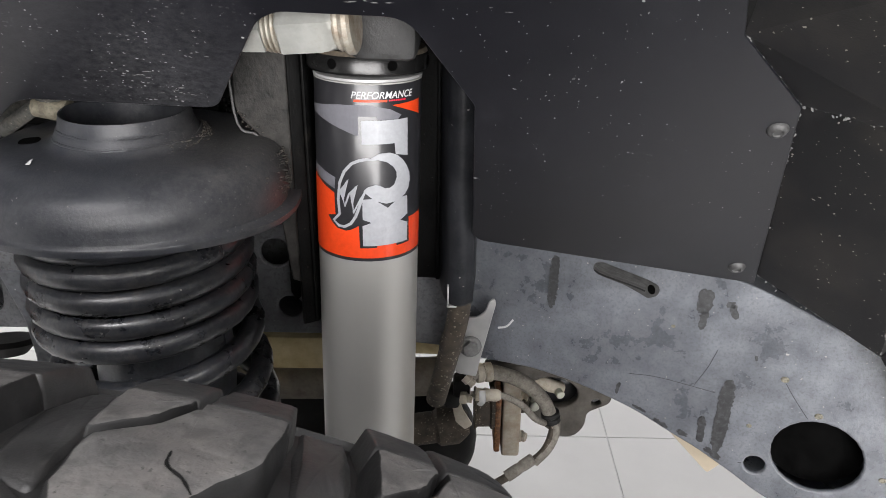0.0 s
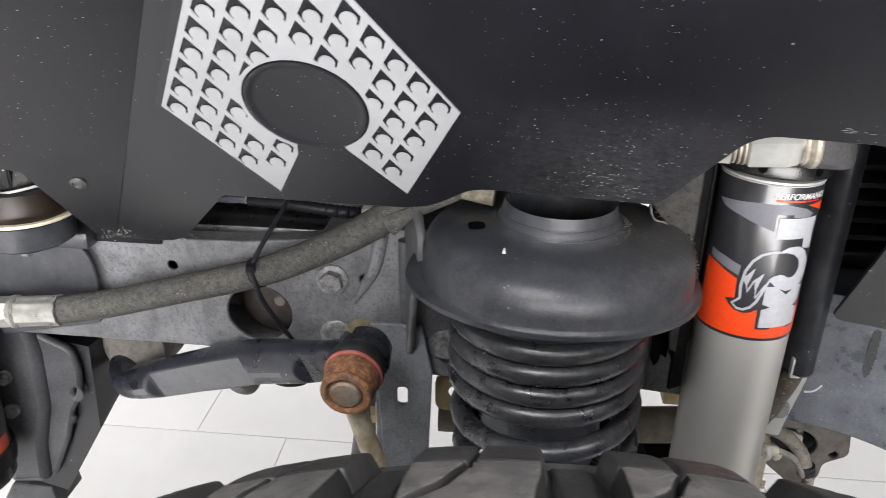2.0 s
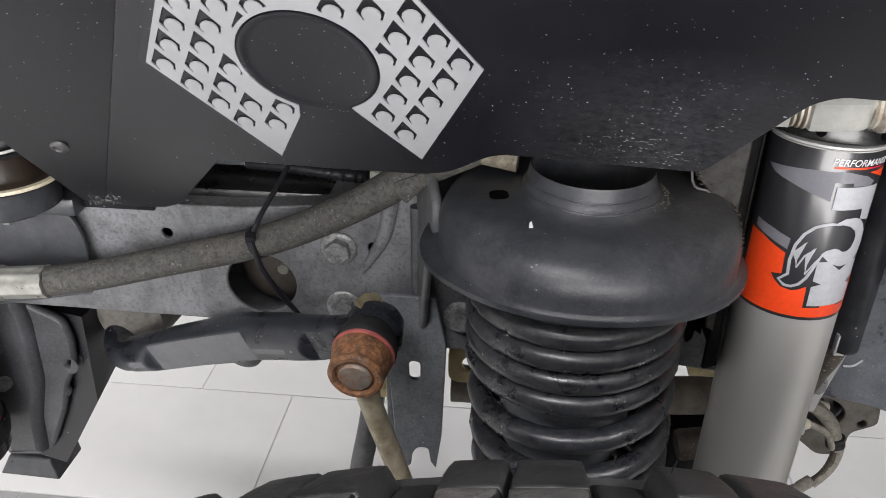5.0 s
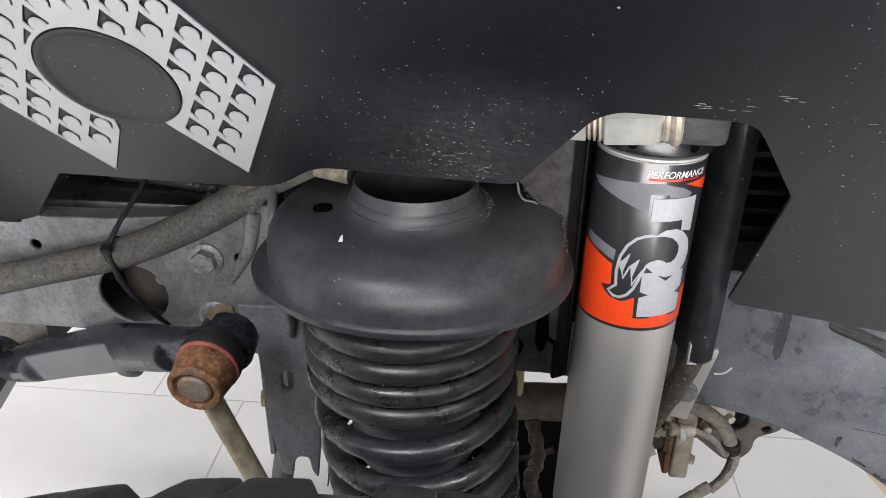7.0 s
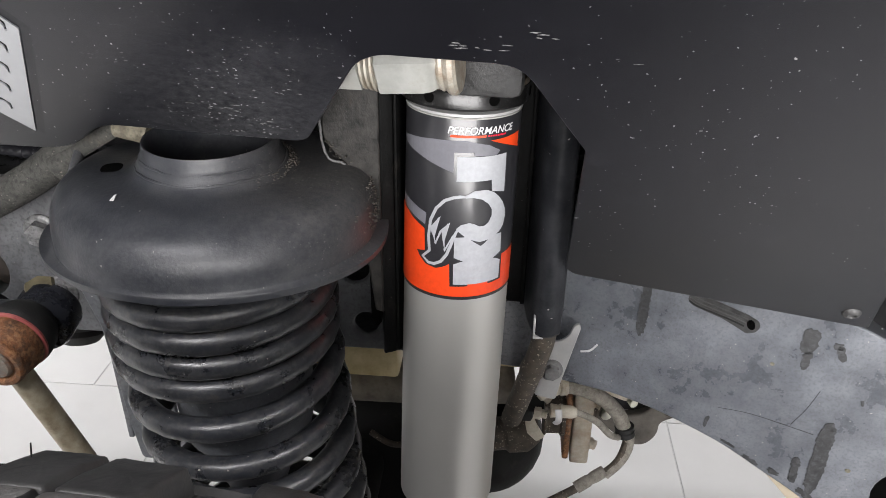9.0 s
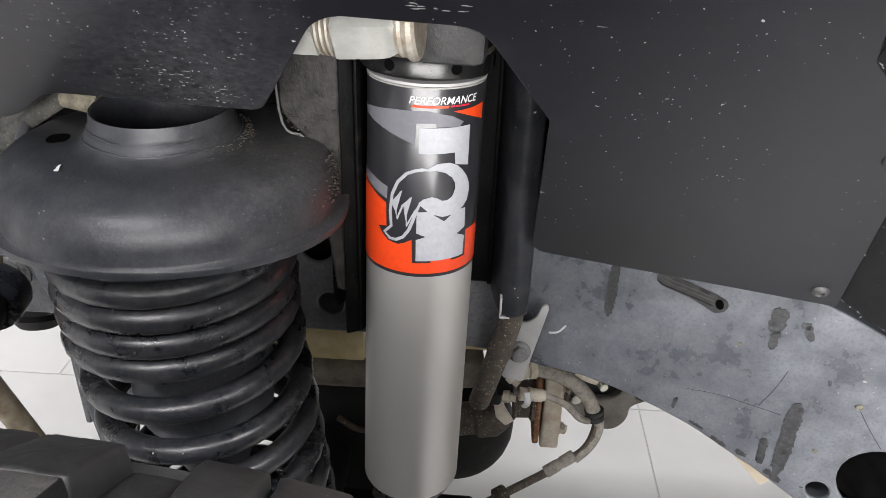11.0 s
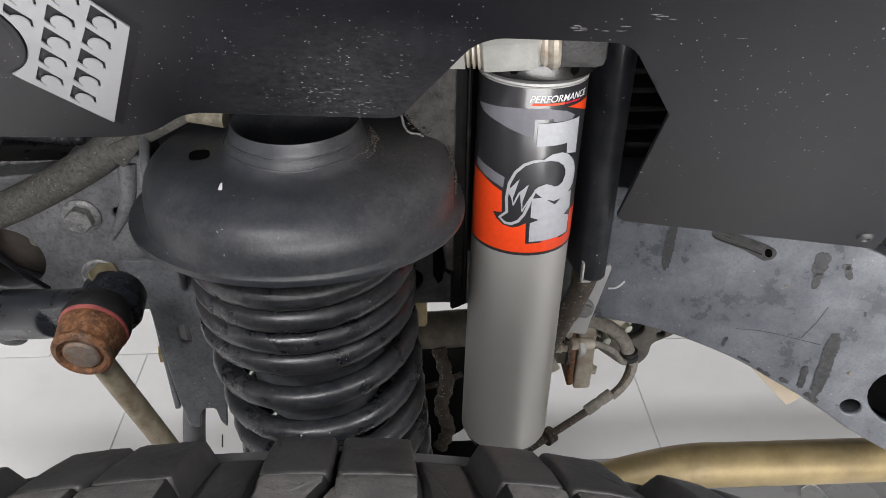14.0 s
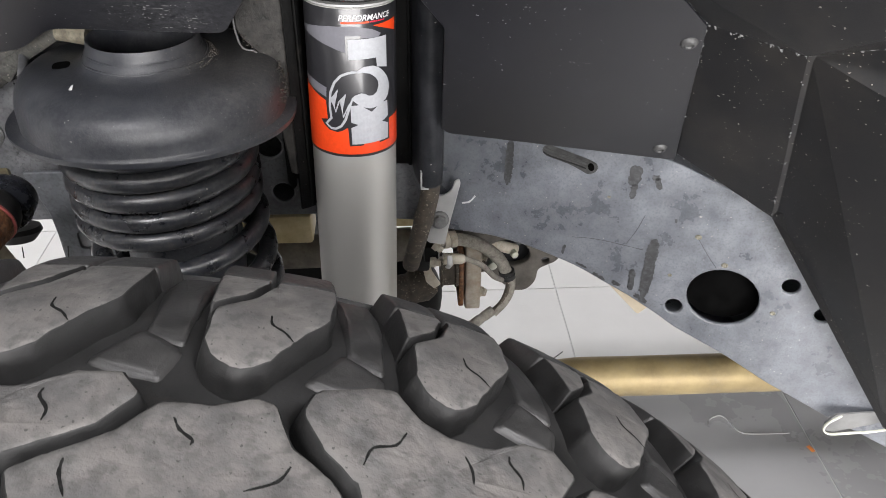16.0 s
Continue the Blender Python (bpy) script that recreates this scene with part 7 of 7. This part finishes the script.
SINGLE = [("tread_block", block_mesh(l, top=h)) for l, h in ((MAIN, 0.0), (CORNER, 0.0), (LUG, -0.0005), (SIDE_LUG, -0.0005), (other_side(LUG), -0.0005), (other_side(SIDE_LUG), -0.0005), (STEP, -0.0125), (LOW, -0.012), (other_side(MAIN), 0.0), (other_side(CORNER), 0.0), (other_side(STEP), -0.0125))]
DOUBLE = [("tread_block", block_mesh(l)) for l in (CENTRE, WIDE)]
SIPES = [sipe_mesh([(0.0353, 0.131), (0.0362, 0.124), (0.0417, 0.1195), (0.0458, 0.1138)])]
LONG_SIPES = [sipe_mesh(l) for l in ([(0.0497, 0.076), (0.0495, 0.0721), (0.0538, 0.0661), (0.0538, 0.0606)], [(0.0969, 0.0658), (0.0999, 0.0604), (0.1049, 0.0564), (0.1047, 0.0539)], [(0.1827, 0.0749), (0.178, 0.0675), (0.1691, 0.0641), (0.1656, 0.0554)],
                                     [(0.0661, 0.0451), (0.0668, 0.0387), (0.0708, 0.0301)], [(0.1398, 0.0497), (0.1357, 0.0425), (0.1251, 0.0371)], [(0.2069, 0.0697), (0.2093, 0.0635), (0.2093, 0.0569)])]
for k in range(PITCHES):
    a = 360 / PITCHES * (k - 18)
    rot = WM @ Matrix.Rotation(radians(a), 4, "Y")
    if abs(a) > 150:
        continue
    near = abs(a) < 70
    for name, me in SINGLE + (DOUBLE if k % 2 == 0 else []) + [("sipe", m2) for m2 in ((SIPES if near else []) + (LONG_SIPES if near and k % 2 == 0 else []))]:
        ob = new(name, me)
        ob.parent, ob.matrix_basis = carcass, rot
# a few moulding whiskers
for u, v in ((0.300, 0.198), (0.012, 0.199), (-0.012, 0.2)):
    p, q = WM @ tread_p(u, v, 0.0), WM @ tread_p(u + 0.0012, v, 0.0065)
    part("whisker", tube(bmesh.new(), [p, q], 0.0003, 5, smooth=False), RUBBER, carcass)

# ---- marks on the floor ----
bm = bmesh.new()
tube(bm, [(0.597, 0.9223, 0.0006), (0.606, 0.938, 0.0006), (0.6286, 0.9464, 0.0006), (0.641, 0.935, 0.0006), (0.648, 0.912, 0.0006), (0.662, 0.898, 0.0006), (0.70, 0.8945, 0.0006), (0.7535, 0.8941, 0.0006)], lambda s: 0.0036 * (1 - 0.7 * s), 8, 6, 0.1)
part("chalk_arc", bm, plain("faint_white_mark", (0.34, 0.34, 0.335), 0.6), floor, "faint white arc on the tiles")
part("orange_speck", box(bmesh.new(), (-0.004, -0.008, 0.0), (0.004, 0.008, 0.002), pose(0.7785, 0.8525, 0.0004, 0, 0, 20), 0.0008), plain("faded_orange", (0.75, 0.24, 0.05), 0.5), floor, "orange speck on the tiles")

# ---- floor tiles ----
random.seed(11)
ROW = 0.315
tile_cache = {}


def tile_mesh(w, h, mat):
    key = (round(w, 3), round(h, 3), mat.name)
    if key not in tile_cache:
        bm = box(bmesh.new(), (0.0015, 0.0015, -0.008), (w - 0.0015, h - 0.0015, 0.0), bevel=0.0008)
        me = mesh_of(bm)
        me.materials.append(mat)
        tile_cache[key] = me
    return tile_cache[key]


far_tiles, far_grey = bmesh.new(), bmesh.new()
for r in range(-16, 16):
    y = 1.07 + ROW * r
    deep = ROW
    if r == 0:
        y, deep = 1.03, 0.355
    elif r in (-2, -1):
        y -= 0.04
    elif r == -3:
        deep = ROW - 0.04
    start = -0.725 if r % 2 == 0 else -0.945
    cuts = [start + 0.6565 * k for k in range(-7, 10)]
    if r in (0, 1):
        cuts = [c for c in cuts if c < 0.0] + [-0.18 if r == 0 else -0.29, 0.368, 1.0245, 1.681, 2.3375]
        cuts = sorted(set(round(c, 4) for c in cuts))
        cuts = [c for i, c in enumerate(cuts) if i == 0 or c - cuts[i - 1] > 0.2]
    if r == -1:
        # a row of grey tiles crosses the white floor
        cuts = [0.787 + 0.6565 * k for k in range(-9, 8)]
    for a, b in zip(cuts, cuts[1:]):
        if -2.7 < a < 2.0 and -0.6 < y < 4.2:
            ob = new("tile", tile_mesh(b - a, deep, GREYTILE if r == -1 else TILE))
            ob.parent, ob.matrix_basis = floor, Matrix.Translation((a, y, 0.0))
        elif b > FX0 and a < FX1 and y + deep > FY0 and y < FY1:
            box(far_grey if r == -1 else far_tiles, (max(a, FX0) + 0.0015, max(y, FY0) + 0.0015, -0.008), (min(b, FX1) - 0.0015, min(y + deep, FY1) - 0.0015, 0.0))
part("tiles", far_tiles, TILE, floor)["kind"] = "stuff"
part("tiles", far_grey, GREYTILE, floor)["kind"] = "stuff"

# ---- plain boxes out of view, added to block light like a car body ----
bm = box(bmesh.new(), (-1.3, 0.30, 1.30), (1.6, 1.62, 1.34))
box(bm, (1.15, 0.02, 0.38), (3.4, 1.62, 1.75))
box(bm, (-1.1, 0.07, 1.36), (0.9, 0.30, 1.40))
# far box, added to cast the soft shadow band on the floor
box(bm, (-0.9, 1.50, 0.70), (1.15, 1.62, 1.30))
# low box, added to shade the floor beside the wheel
box(bm, (0.62, -0.16, 0.20), (3.4, 0.0, 0.50))
solo("light_blockers", bm, LINER, "unseen black boxes that block light round the wheel arch", "car body", smooth=False)
